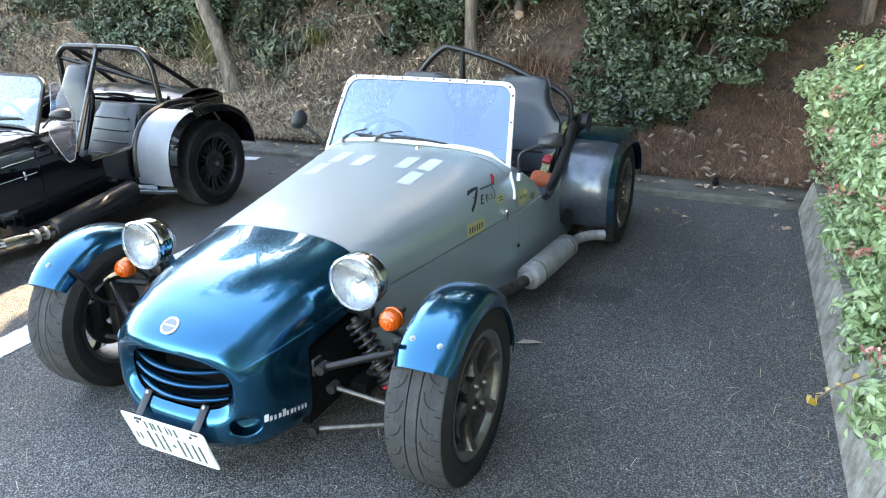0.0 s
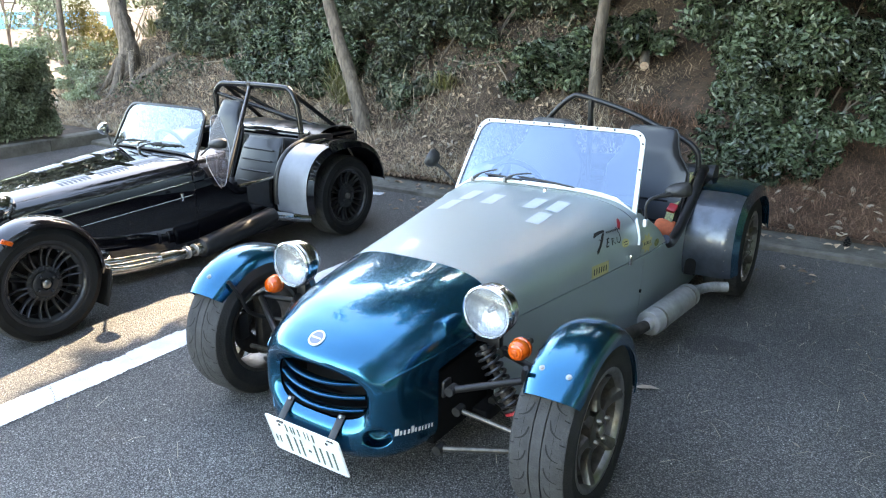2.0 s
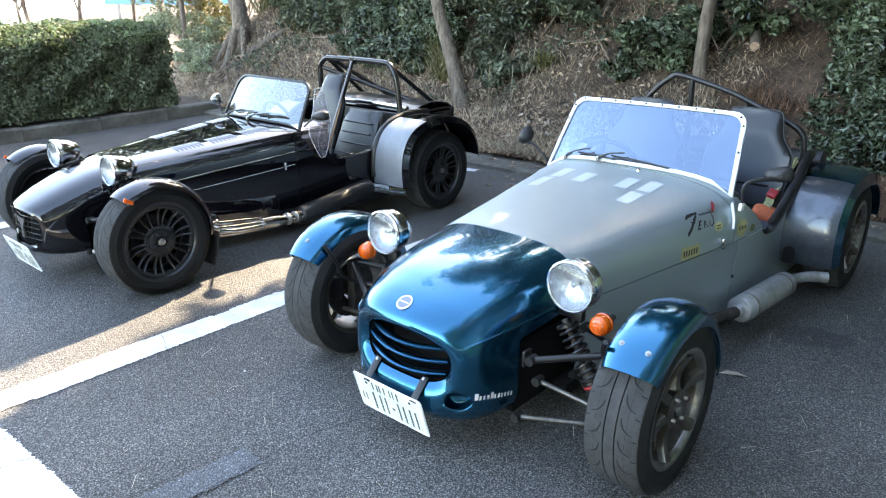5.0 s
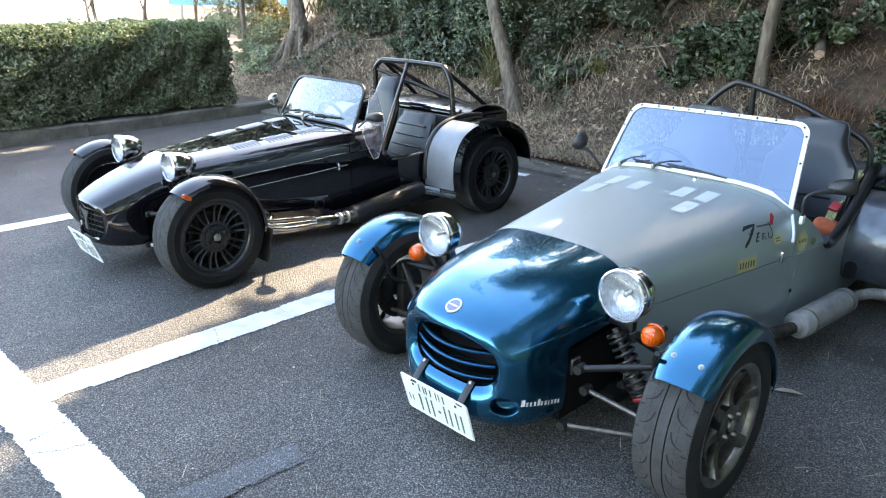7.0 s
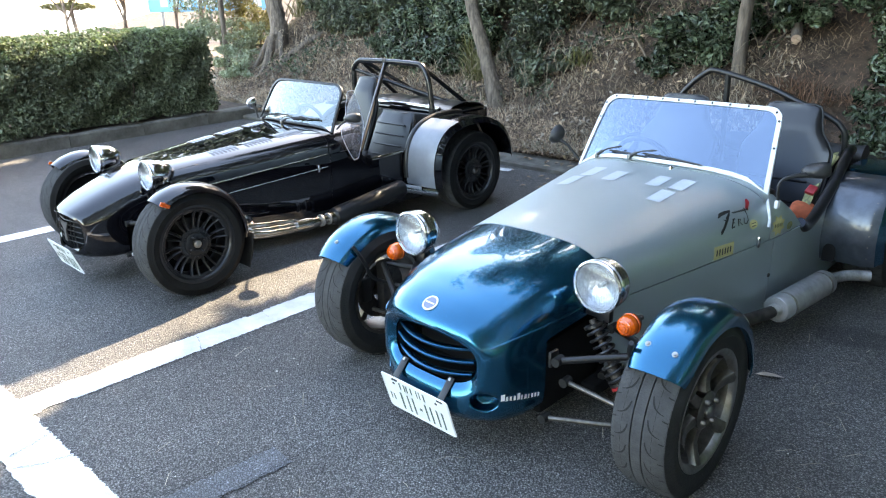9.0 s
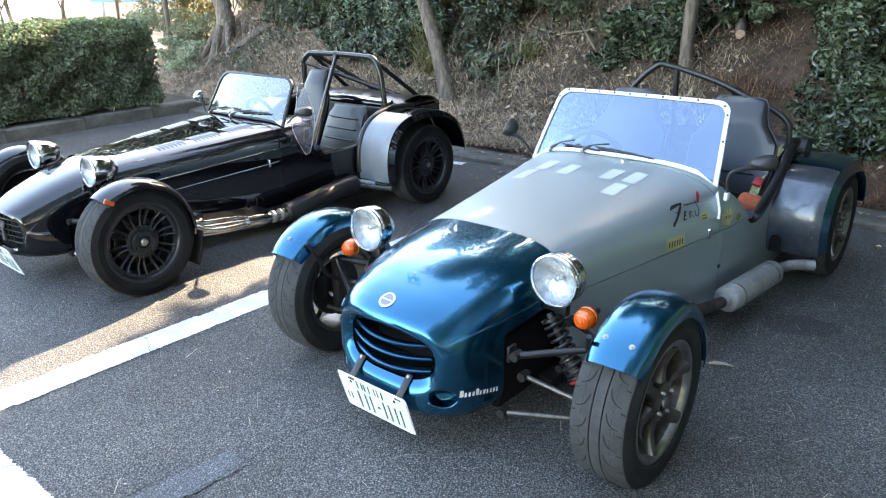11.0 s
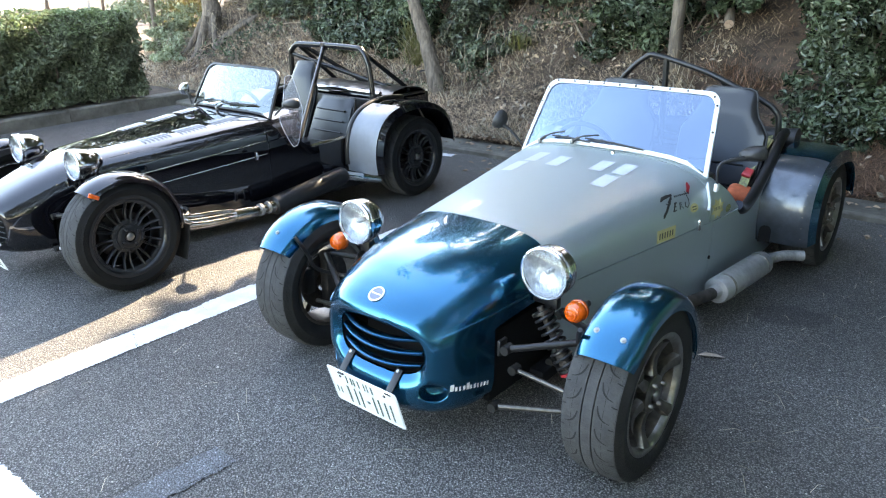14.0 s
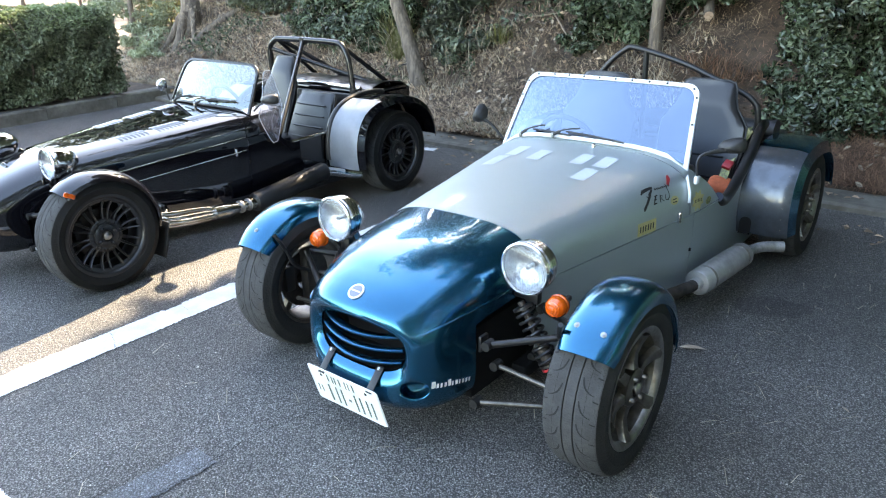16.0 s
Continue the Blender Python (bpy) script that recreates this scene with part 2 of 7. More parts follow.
BADGE_BLUE = mat("badge_slate", (0.09, 0.11, 0.2), 0.3, coat=0.8, vary=0.1, scale=80)
# blue of the reflected sky put into the gloss colour, strengthened by ior
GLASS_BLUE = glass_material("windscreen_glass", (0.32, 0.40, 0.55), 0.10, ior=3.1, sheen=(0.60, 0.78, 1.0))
GLASS_CLEAR = glass_material("clear_glass", (0.80, 0.87, 0.87), 0.0, ior=3.0, sheen=(0.76, 0.83, 0.82))
LAMP_GLASS = glass_material("lamp_glass", (0.96, 0.97, 0.98), 0.02, ior=1.5)
PLEXI = glass_material("clear_plastic", (0.93, 0.94, 0.98), 0.02, ior=2.4, haze=0.06)
PLEXI_EDGE = mat("plastic_edge", (0.48, 0.50, 0.56), 0.3, vary=0.1, scale=30)
COIL = mat("black_spring", (0.02, 0.02, 0.022), 0.3, vary=0.3, scale=50)
BARK = mat("bark", (0.19, 0.150, 0.115), 0.95, color2=(0.055, 0.042, 0.033), scale=26, detail=8, bump=1.0, bump_scale=34, stretch=(1, 1, 0.16))
TWIG = mat("dry_twig", (0.25, 0.19, 0.14), 0.9, vary=0.4, scale=20)
LEAF_DARK = mat("evergreen_leaf", (0.085, 0.112, 0.052), 0.28, vary=0.55, scale=2.2, island=0.8, translucent=0.12)
LEAF_BUSH = mat("glossy_shrub_leaf", (0.092, 0.132, 0.060), 0.24, vary=0.6, scale=2.2, island=0.85, translucent=0.15)
LEAF_HEDGE = mat("hedge_leaf", (0.14, 0.175, 0.078), 0.55, vary=0.5, scale=2.5, island=0.7, translucent=0.2)
# lighter copy of the hedge leaf, with sunlight put into its colour
LEAF_HEDGE_LIT = mat("sunlit_hedge_leaf", (0.20, 0.275, 0.10), 0.45, vary=0.4, scale=2.5, island=0.5, translucent=0.35)
LEAF_PALE = mat("pale_undergrowth_leaf", (0.31, 0.36, 0.19), 0.6, vary=0.45, scale=1.2, island=0.5, translucent=0.25)
LEAF_YELLOW = mat("yellow_autumn_leaf", (0.30, 0.27, 0.08), 0.6, vary=0.4, scale=1.5, island=0.4, translucent=0.35)
LEAF_LIGHT = mat("light_green_leaf", (0.37, 0.46, 0.225), 0.55, color2=(0.24, 0.355, 0.14), scale=4.0, island=0.4, translucent=0.3, pale=0.72)
GRASS_LEAF = mat("yellowish_grass", (0.21, 0.2, 0.06), 0.6, vary=0.4, scale=5.0, island=0.4, translucent=0.25)
DRY_LEAF = mat("dry_leaf", (0.50, 0.37, 0.25), 0.8, color2=(0.17, 0.105, 0.065), scale=1.6, island=0.75)
RED_NEEDLE = mat("red_brown_needle", (0.28, 0.155, 0.097), 0.8, vary=0.5, scale=1.3, island=0.6)
STALK = mat("dead_stalk", (0.36, 0.275, 0.185), 0.85, vary=0.5, scale=1.5, island=0.5)
NEEDLE = mat("pine_needle", (0.54, 0.385, 0.25), 0.8, vary=0.6, scale=1.6, island=0.7)
PALE_NEEDLE = mat("bleached_needle", (0.53, 0.46, 0.35), 0.8, vary=0.25, scale=7.0, island=0.4)
PALE_FLAKE = mat("bleached_flake", (0.42, 0.35, 0.27), 0.8, vary=0.5, scale=9.0, island=0.5)
GRIT = mat("pale_grit", (0.42, 0.40, 0.36), 0.85, vary=0.4, scale=9.0, island=0.5)
PALE_LEAF = mat("bleached_leaf", (0.40, 0.33, 0.26), 0.8, vary=0.3, scale=30.0)
PETAL_PINK = mat("pink_flower", (0.62, 0.2, 0.16), 0.7, vary=0.3, scale=30.0, island=0.3, translucent=0.2)
PETAL_YELLOW = mat("yellow_leaf", (0.66, 0.42, 0.05), 0.6, vary=0.3, scale=30.0, island=0.3, translucent=0.2)


# ---- mesh helpers ----
def part(name, bm, material, parent=None, label="", smooth=True, m=None):
    """Links a bmesh as one mesh object, under a thing or a part."""
    me = bpy.data.meshes.new(name)
    bm.normal_update()
    bm.to_mesh(me)
    bm.free()
    me.materials.append(material)
    if smooth:
        me.shade_smooth()
        me.set_sharp_from_angle(angle=radians(42))
    ob = new(name, me)
    if parent:
        ob.parent = parent
    if m is not None:
        ob.matrix_basis = m
    if label:
        tagged(ob, label)
    return ob


def raw(name, verts, faces, material, parent=None, label="", smooth=False):
    me = bpy.data.meshes.new(name)
    me.from_pydata(verts, [], faces)
    me.materials.append(material)
    if smooth:
        me.shade_smooth()
    ob = new(name, me)
    if parent:
        ob.parent = parent
    if label:
        tagged(ob, label)
    return ob


def thing(name, x, y, z=0.0, rz=0.0, label="", category="", group="", kind=""):
    ob = new(name)
    ob.empty_display_size = 0.1
    ob.matrix_basis = pose(x, y, z, 0, 0, rz)
    return tagged(ob, label, category, group, kind)


def spline(points, n=8, closed=False):
    """Points along a smooth curve through the given ones."""
    p = [Vector(q) for q in points]
    out = []
    cnt = len(p)
    segs = cnt if closed else cnt - 1
    for i in range(segs):
        a, b, c, d = (p[(i + k) % cnt] if closed else p[min(max(i + k, 0), cnt - 1)] for k in (-1, 0, 1, 2))
        for s in range(n):
            t = s / n
            out.append(0.5 * (2 * b + (c - a) * t + (2 * a - 5 * b + 4 * c - d) * t * t + (3 * b - a - 3 * c + d) * t ** 3))
    if not closed:
        out.append(p[-1])
    return out


def spline_2d(points, n=8):
    return [(p.x, p.y) for p in spline([(a, b, 0) for a, b in points], n)]


def tube(points, r, segs=10, bm=None, closed=False, caps=True):
    """A round bar along points; r may be one radius or one for each point."""
    bm = bm or bmesh.new()
    p = [Vector(q) for q in points]
    rings = []
    n = len(p)
    side = None
    for i in range(n):
        if closed:
            d = (p[(i + 1) % n] - p[i - 1]).normalized()
        else:
            d = (p[min(i + 1, n - 1)] - p[max(i - 1, 0)]).normalized()
        if side is None:
            side = d.orthogonal().normalized()
        side = (side - d * side.dot(d)).normalized()
        up = d.cross(side)
        rr = r[i] if isinstance(r, (list, tuple)) else r
        rings.append([bm.verts.new(p[i] + rr * (side * math.cos(2 * math.pi * k / segs) + up * math.sin(2 * math.pi * k / segs))) for k in range(segs)])
    for i in range(n if closed else n - 1):
        a, b = rings[i], rings[(i + 1) % n]
        for k in range(segs):
            bm.faces.new((a[k], a[(k + 1) % segs], b[(k + 1) % segs], b[k]))
    if caps and not closed:
        bm.faces.new(rings[0][::-1])
        bm.faces.new(rings[-1])
    return bm


def loft(rings, closed=True, bm=None, cap0=False, cap1=False, keep=None):
    """Skins rows of points; keep(centre) may leave faces out."""
    bm = bm or bmesh.new()
    rows = [[bm.verts.new(q) for q in ring] for ring in rings]
    m = len(rows[0])
    for a, b in zip(rows, rows[1:]):
        for k in range(m if closed else m - 1):
            quad = (a[k], a[(k + 1) % m], b[(k + 1) % m], b[k])
            if keep and not keep(sum((v.co for v in quad), Vector()) / 4):
                continue
            bm.faces.new(quad)
    if cap0:
        bm.faces.new(rows[0][::-1])
    if cap1:
        bm.faces.new(rows[-1])
    loose = [v for v in bm.verts if not v.link_faces]
    if loose:
        bmesh.ops.delete(bm, geom=loose, context="VERTS")
    return bm


def lathe(profile, segs=32, axis="x", bm=None, caps=False):
    """Turns (along, radius) pairs round an axis."""
    rings = []
    for a, r in profile:
        ring = []
        for k in range(segs):
            c, s = r * math.cos(2 * math.pi * k / segs), r * math.sin(2 * math.pi * k / segs)
            ring.append({"x": (a, c, s), "y": (c, a, -s), "z": (c, s, a)}[axis])
        rings.append(ring)
    return loft(rings, True, bm, cap0=caps and profile[0][1] > 1e-6, cap1=caps and profile[-1][1] > 1e-6)


def box(size, at=(0, 0, 0), bevel=0.004, bm=None, m=None, seg=2):
    bm = bm or bmesh.new()
    got = bmesh.ops.create_cube(bm, size=1.0)["verts"]
    for v in got:
        v.co = Vector((v.co.x * size[0], v.co.y * size[1], v.co.z * size[2]))
    if bevel:
        edges = {e for v in got for e in v.link_edges}
        made = bmesh.ops.bevel(bm, geom=list(edges), offset=min(bevel, min(size) * 0.45), segments=seg, affect="EDGES", profile=0.5)
        got = list({v for f in made["faces"] for v in f.verts} | {v for v in got if v.is_valid})
    mm = Matrix.Translation(at) @ (m or Matrix())
    for v in got:
        v.co = mm @ v.co
    return bm


def slab(outline, depth, bm=None, m=None):
    """A flat plate: an outline of (x, y) pairs raised to +z by depth."""
    bm = bm or bmesh.new()
    m = m or Matrix()
    lo = [bm.verts.new(m @ Vector((x, y, 0))) for x, y in outline]
    hi = [bm.verts.new(m @ Vector((x, y, depth))) for x, y in outline]
    bm.faces.new(lo[::-1])
    bm.faces.new(hi)
    n = len(outline)
    for k in range(n):
        bm.faces.new((lo[k], lo[(k + 1) % n], hi[(k + 1) % n], hi[k]))
    return bm


def thick(bm, t):
    """Gives a skin its thickness, inwards."""
    bm.normal_update()
    bmesh.ops.recalc_face_normals(bm, faces=bm.faces[:])
    bmesh.ops.solidify(bm, geom=bm.faces[:], thickness=t)
    return bm


def rounded(w, h, r, n=5):
    """Outline of a rounded rectangle about 0."""
    out = []
    for cx, cy, a0 in ((w / 2 - r, h / 2 - r, 0), (-w / 2 + r, h / 2 - r, 90), (-w / 2 + r, -h / 2 + r, 180), (w / 2 - r, -h / 2 + r, 270)):
        for k in range(n + 1):
            a = radians(a0 + 90 * k / n)
            out.append((cx + r * math.cos(a), cy + r * math.sin(a)))
    return out


def lerp(table, y):
    """Looks up a row of numbers for y, smoothly, in rows that begin with y."""
    ys = [r[0] for r in table]
    if y <= ys[0]:
        return table[0][1:]
    for a, b in zip(table, table[1:]):
        if y <= b[0]:
            t = (y - a[0]) / (b[0] - a[0])
            return tuple(p + (q - p) * t for p, q in zip(a[1:], b[1:]))
    return table[-1][1:]


# ---- ground ----
def bank(x, y):
    """Height of the wooded bank behind the bays."""
    d = (y - 3.6) * min(1.0, max(0.0, (x + 12.2) / 3.4))
    z = 0.08 + 0.40 * max(d, 0) + 0.32 * max(d - 0.8, 0)
    z += 0.10 * noise.noise((x * 0.8, y * 0.8, 0.3)) * min(1, max(d, 0)) + 0.035 * noise.noise((x * 3.1, y * 3.1, 4.0)) * min(1, max(d, 0) * 2)
    return z


def build_ground():
    xs = [-900, -300, -100, -40, -20] + [-14 + i * 0.5 for i in range(60)] + [20, 40, 100, 300, 900]
    bm = bmesh.new()
    grid = [[bm.verts.new((x, y, 0)) for x in xs] for y in xs]
    for a, b in zip(grid, grid[1:]):
        for k in range(len(xs) - 1):
            bm.faces.new((a[k], a[k + 1], b[k + 1], b[k]))
    ob = part("ground", bm, ASPHALT, smooth=False)
    tagged(ob, "dark grey worn asphalt of a car park", "ground", kind="structure")


def marking(x0, y0, x1, y1, width, rag=0.006, material=LINE, name="road_marking", label="white painted bay line with ragged worn edges", z=0.004, seed=1, bite=0.0):
    """A painted line from end to end with uneven edges, a few millimetres thick."""
    rnd = random.Random(seed)
    a, b = Vector((x0, y0, 0)), Vector((x1, y1, 0))
    d = (b - a).normalized()
    s = Vector((-d.y, d.x, 0))
    n = max(int((b - a).length / 0.006), 4)
    verts, faces = [], []
    for i in range(n + 1):
        p = a + (b - a) * (i / n)
        for sg in (-1, 1):
            off = width / 2 + 0.35 * rag * rnd.uniform(-1, 1) + 1.5 * rag * noise.noise((i * 0.11, sg * 3.0, seed)) + rag * noise.noise((i * 0.41, sg * 5.0, seed))
            if bite and noise.noise((i * 0.03, sg * 2.0, seed + 5)) > 0.35:
                off -= bite
            verts.append(p + s * (sg * off) + Vector((0, 0, z)))
        if i:
            k = 2 * i
            faces.append((k - 2, k, k + 1, k - 1))
    ob = raw(name, verts, faces, material)
    tagged(ob, label, "road marking", kind="structure")
    return ob


def crack(points, width, seed):
    rnd = random.Random(seed)
    line = spline(points, 30)
    verts, faces = [], []
    for i, p in enumerate(line):
        w = width * rnd.uniform(0.2, 1.0)
        j = Vector((rnd.uniform(-1, 1), rnd.uniform(-1, 1), 0)) * 0.006
        for sg in (-1, 1):
            verts.append(p + j + Vector((sg * w * 0.8, -sg * w * 0.6, 0.004)))
        if i:
            k = 2 * i
            faces.append((k - 2, k, k + 1, k - 1))
    tagged(raw("crack", verts, faces, CRACK), "thin dark crack in the asphalt", "crack", kind="structure")


def kerb(points, profile, name, label, piece=1.2, material=CONCRETE):
    """Kerb stones of one section laid along a line; profile is (out, up) pairs. Each stone is a piece."""
    base = thing(name, 0, 0, label=label, category="kerb", kind="structure")
    for a, b in zip(points, points[1:]):
        a, b = Vector((*a, 0)), Vector((*b, 0))
        d = (b - a).normalized()
        s = Vector((d.y, -d.x, 0))
        count = max(1, round((b - a).length / piece))
        step = (b - a).length / count
        bm = bmesh.new()
        rings = [[d * t + s * o + Vector((0, 0, u)) for o, u in profile] for t in (0.004, 0.012, step - 0.012, step - 0.004)]
        loft(rings, True, bm, True, True)
        me = bpy.data.meshes.new("kerb_stone")
        bmesh.ops.recalc_face_normals(bm, faces=bm.faces[:])
        bm.to_mesh(me)
        bm.free()
        me.materials.append(material)
        for i in range(count):
            ob = new("kerb_stone", me)
            ob.parent = base
            ob.matrix_basis = Matrix.Translation(a + d * (step * i)) @ pose(0, 0, 0.004 * math.sin(i * 2.7), 0, 0, 0)
    return base


def leaf_mesh(name, centres, normals, length, width, material, parent=None, label="", seed=1, droop=0.25, jitter=0.6, size_vary=0.35):
    """Many small folded leaves, each of two faces, at the given places."""
    rg = np.random.default_rng(seed)
    c = np.asarray(centres, float)
    n = len(c)
    nn = np.asarray(normals, float) + rg.normal(0, jitter, (n, 3))
    nn /= np.linalg.norm(nn, axis=1, keepdims=True) + 1e-9
    t = np.cross(nn, rg.normal(0, 1, (n, 3)))
    t /= np.linalg.norm(t, axis=1, keepdims=True) + 1e-9
    s = np.cross(nn, t)
    k = (1 + rg.uniform(-size_vary, size_vary, (n, 1)))
    L, W = length * k, width * k
    base = c - t * L * 0.5
    tip = c + t * L * 0.5 - nn * L * droop * 0.5
    v = np.empty((n, 6, 3))
    v[:, 0] = base
    v[:, 1] = c - t * L * 0.15 + s * W * 0.5 + nn * W * 0.18
    v[:, 2] = c + t * L * 0.2 + s * W * 0.38 + nn * W * 0.12 - nn * L * droop * 0.1
    v[:, 3] = tip
    v[:, 4] = c + t * L * 0.2 - s * W * 0.38 + nn * W * 0.12 - nn * L * droop * 0.1
    v[:, 5] = c - t * L * 0.15 - s * W * 0.5 + nn * W * 0.18
    idx = np.arange(n)[:, None] * 6
    faces = np.concatenate([idx + [0, 3, 2, 1], idx + [0, 5, 4, 3]])
    me = bpy.data.meshes.new(name)
    me.from_pydata(v.reshape(-1, 3).tolist(), [], faces.tolist())
    me.materials.append(material)
    ob = new(name, me)
    if parent:
        ob.parent = parent
    if label:
        tagged(ob, label)
    return ob


def blade_mesh(name, roots, tips, width, material, parent=None, label=""):
    """Thin blades or needles, two bent faces each, from root to tip."""
    r, t = np.asarray(roots, float), np.asarray(tips, float)
    n = len(r)
    d = t - r
    s = np.cross(d, (0.0, 0.0, 1.0))
    s /= np.linalg.norm(s, axis=1, keepdims=True) + 1e-9
    mid = (r + t) / 2 + np.array((0, 0, 0.12)) * np.linalg.norm(d, axis=1, keepdims=True)
    v = np.empty((n, 5, 3))
    v[:, 0], v[:, 1] = r - s * width / 2, r + s * width / 2
    v[:, 2], v[:, 3] = mid + s * width / 2, mid - s * width / 2
    v[:, 4] = t
    idx = np.arange(n)[:, None] * 5
    me = bpy.data.meshes.new(name)
    me.from_pydata(v.reshape(-1, 3).tolist(), [], (idx + [0, 1, 2, 3]).tolist() + (idx + [3, 2, 4]).tolist())
    me.materials.append(material)
    ob = new(name, me)
    if parent:
        ob.parent = parent
    if label:
        tagged(ob, label)
    return ob


def clump_points(clumps, count, seed, low=-9.0, shell=0.35):
    """Places and outward ways on uneven ellipsoids (x, y, z, rx, ry, rz)."""
    rg = np.random.default_rng(seed)
    w = np.array([c[3] * c[4] + c[4] * c[5] + c[3] * c[5] for c in clumps])
    pick = rg.choice(len(clumps), count, p=w / w.sum())
    cl = np.array(clumps)[pick]
    d = rg.normal(0, 1, (count, 3))
    d /= np.linalg.norm(d, axis=1, keepdims=True)
    rad = 1 - shell * rg.random((count, 1)) ** 1.5
    bumps = 1 + 0.16 * np.sin(d[:, :1] * 7 + cl[:, :1] * 3) * np.cos(d[:, 1:2] * 6 + cl[:, 1:2] * 5) + 0.10 * np.sin(d[:, 2:] * 13 + cl[:, 2:3] * 9)
    p = cl[:, :3] + d * cl[:, 3:] * rad * bumps
    keep = p[:, 2] > low
    return p[keep], (d + np.array((0, 0, 0.35)))[keep]


def broken(clumps, seed, k=7, core=0.55):
    """Breaks each large clump into uneven smaller ones with gaps between."""
    rg = np.random.default_rng(seed)
    out = []
    for x, y, z, a, b, c in clumps:
        out.append((x, y, z, a * core, b * core, c * core))
        for _ in range(k):
            d = rg.normal(0, 1, 3)
            d[1] -= 0.5
            d /= np.linalg.norm(d)
            s = rg.uniform(0.24, 0.46)
            f = rg.uniform(0.62, 0.95)
            out.append((x + d[0] * a * f, y + d[1] * b * f, z + d[2] * c * f, a * s, b * s * 1.1, c * s * rg.uniform(0.6, 1.0)))
    return out


def shrub(name, clumps, count, length, width, material, seed, label, category="shrub", roots=None, droop=0.25, stems=9, split=7, core=0.55):
    """A bush: bare stems and a crown of many leaves."""
    rnd = random.Random(seed)
    x0 = sum(c[0] for c in clumps) / len(clumps)
    y0 = sum(c[1] for c in clumps) / len(clumps)
    root = roots or (x0, y0, bank(x0, y0) if y0 > 3.6 else 0.15)
    ob = thing(name, *root, label=label, category=category)
    loc = [(c[0] - root[0], c[1] - root[1], c[2] - root[2], *c[3:]) for c in clumps]
    bm = bmesh.new()
    for i in range(stems):
        c = loc[i % len(loc)]
        a = rnd.uniform(0, 6.28)
        foot = Vector((c[0] * 0.45 + 0.1 * math.cos(a), c[1] * 0.45 + 0.1 * math.sin(a), -0.06))
        tip = Vector((c[0] + rnd.uniform(-0.6, 0.6) * c[3], c[1] + rnd.uniform(-0.6, 0.6) * c[4], c[2] + rnd.uniform(-0.1, 0.7) * c[5]))
        mid = (foot + tip) / 2 + Vector((rnd.uniform(-0.1, 0.1), rnd.uniform(-0.1, 0.1), 0.08))
        line = spline([foot, mid, tip], 5)
        tube(line, [0.014 - 0.010 * k / (len(line) - 1) for k in range(len(line))], 6, bm)
    tagged(part("woody_base", bm, BARK, ob), kind="stuff")
    if split:
        loc = broken(loc, seed, split, core)
    p, d = clump_points(loc, count, seed, shell=0.55)
    leaf_mesh("foliage", p, d, length, width, material, ob, seed=seed, droop=droop)
    return ob


def in_gap(gx, gy):
    """Where the crowns leave the sun through, told by the spot on the ground that it reaches."""
    rag = 0.13 * noise.noise((gx * 3, gy * 1.3, 7.0)) + 0.10 * noise.noise((gx * 11, gy * 7, 3.0))
    lo = -2.1 if gy > -0.35 else -1.92 - 0.23 * gy
    hi = -1.44 + 0.30 * min(1.0, max(0.0, (-0.2 - gy) / 0.7)) + 0.5 * rag
    if lo < gx < hi and -1.75 < gy < 1.55:
        return True
    if gx < -0.72 + 1.5 * rag and gy < -1.52 + rag:
        return True
    return ((gx + 2.5) / 0.7) ** 2 + ((gy - 1.45) / 0.45) ** 2 < 1 or ((gx + 8.5) / 1.3) ** 2 + ((gy - 0.5) / 9) ** 2 < 1


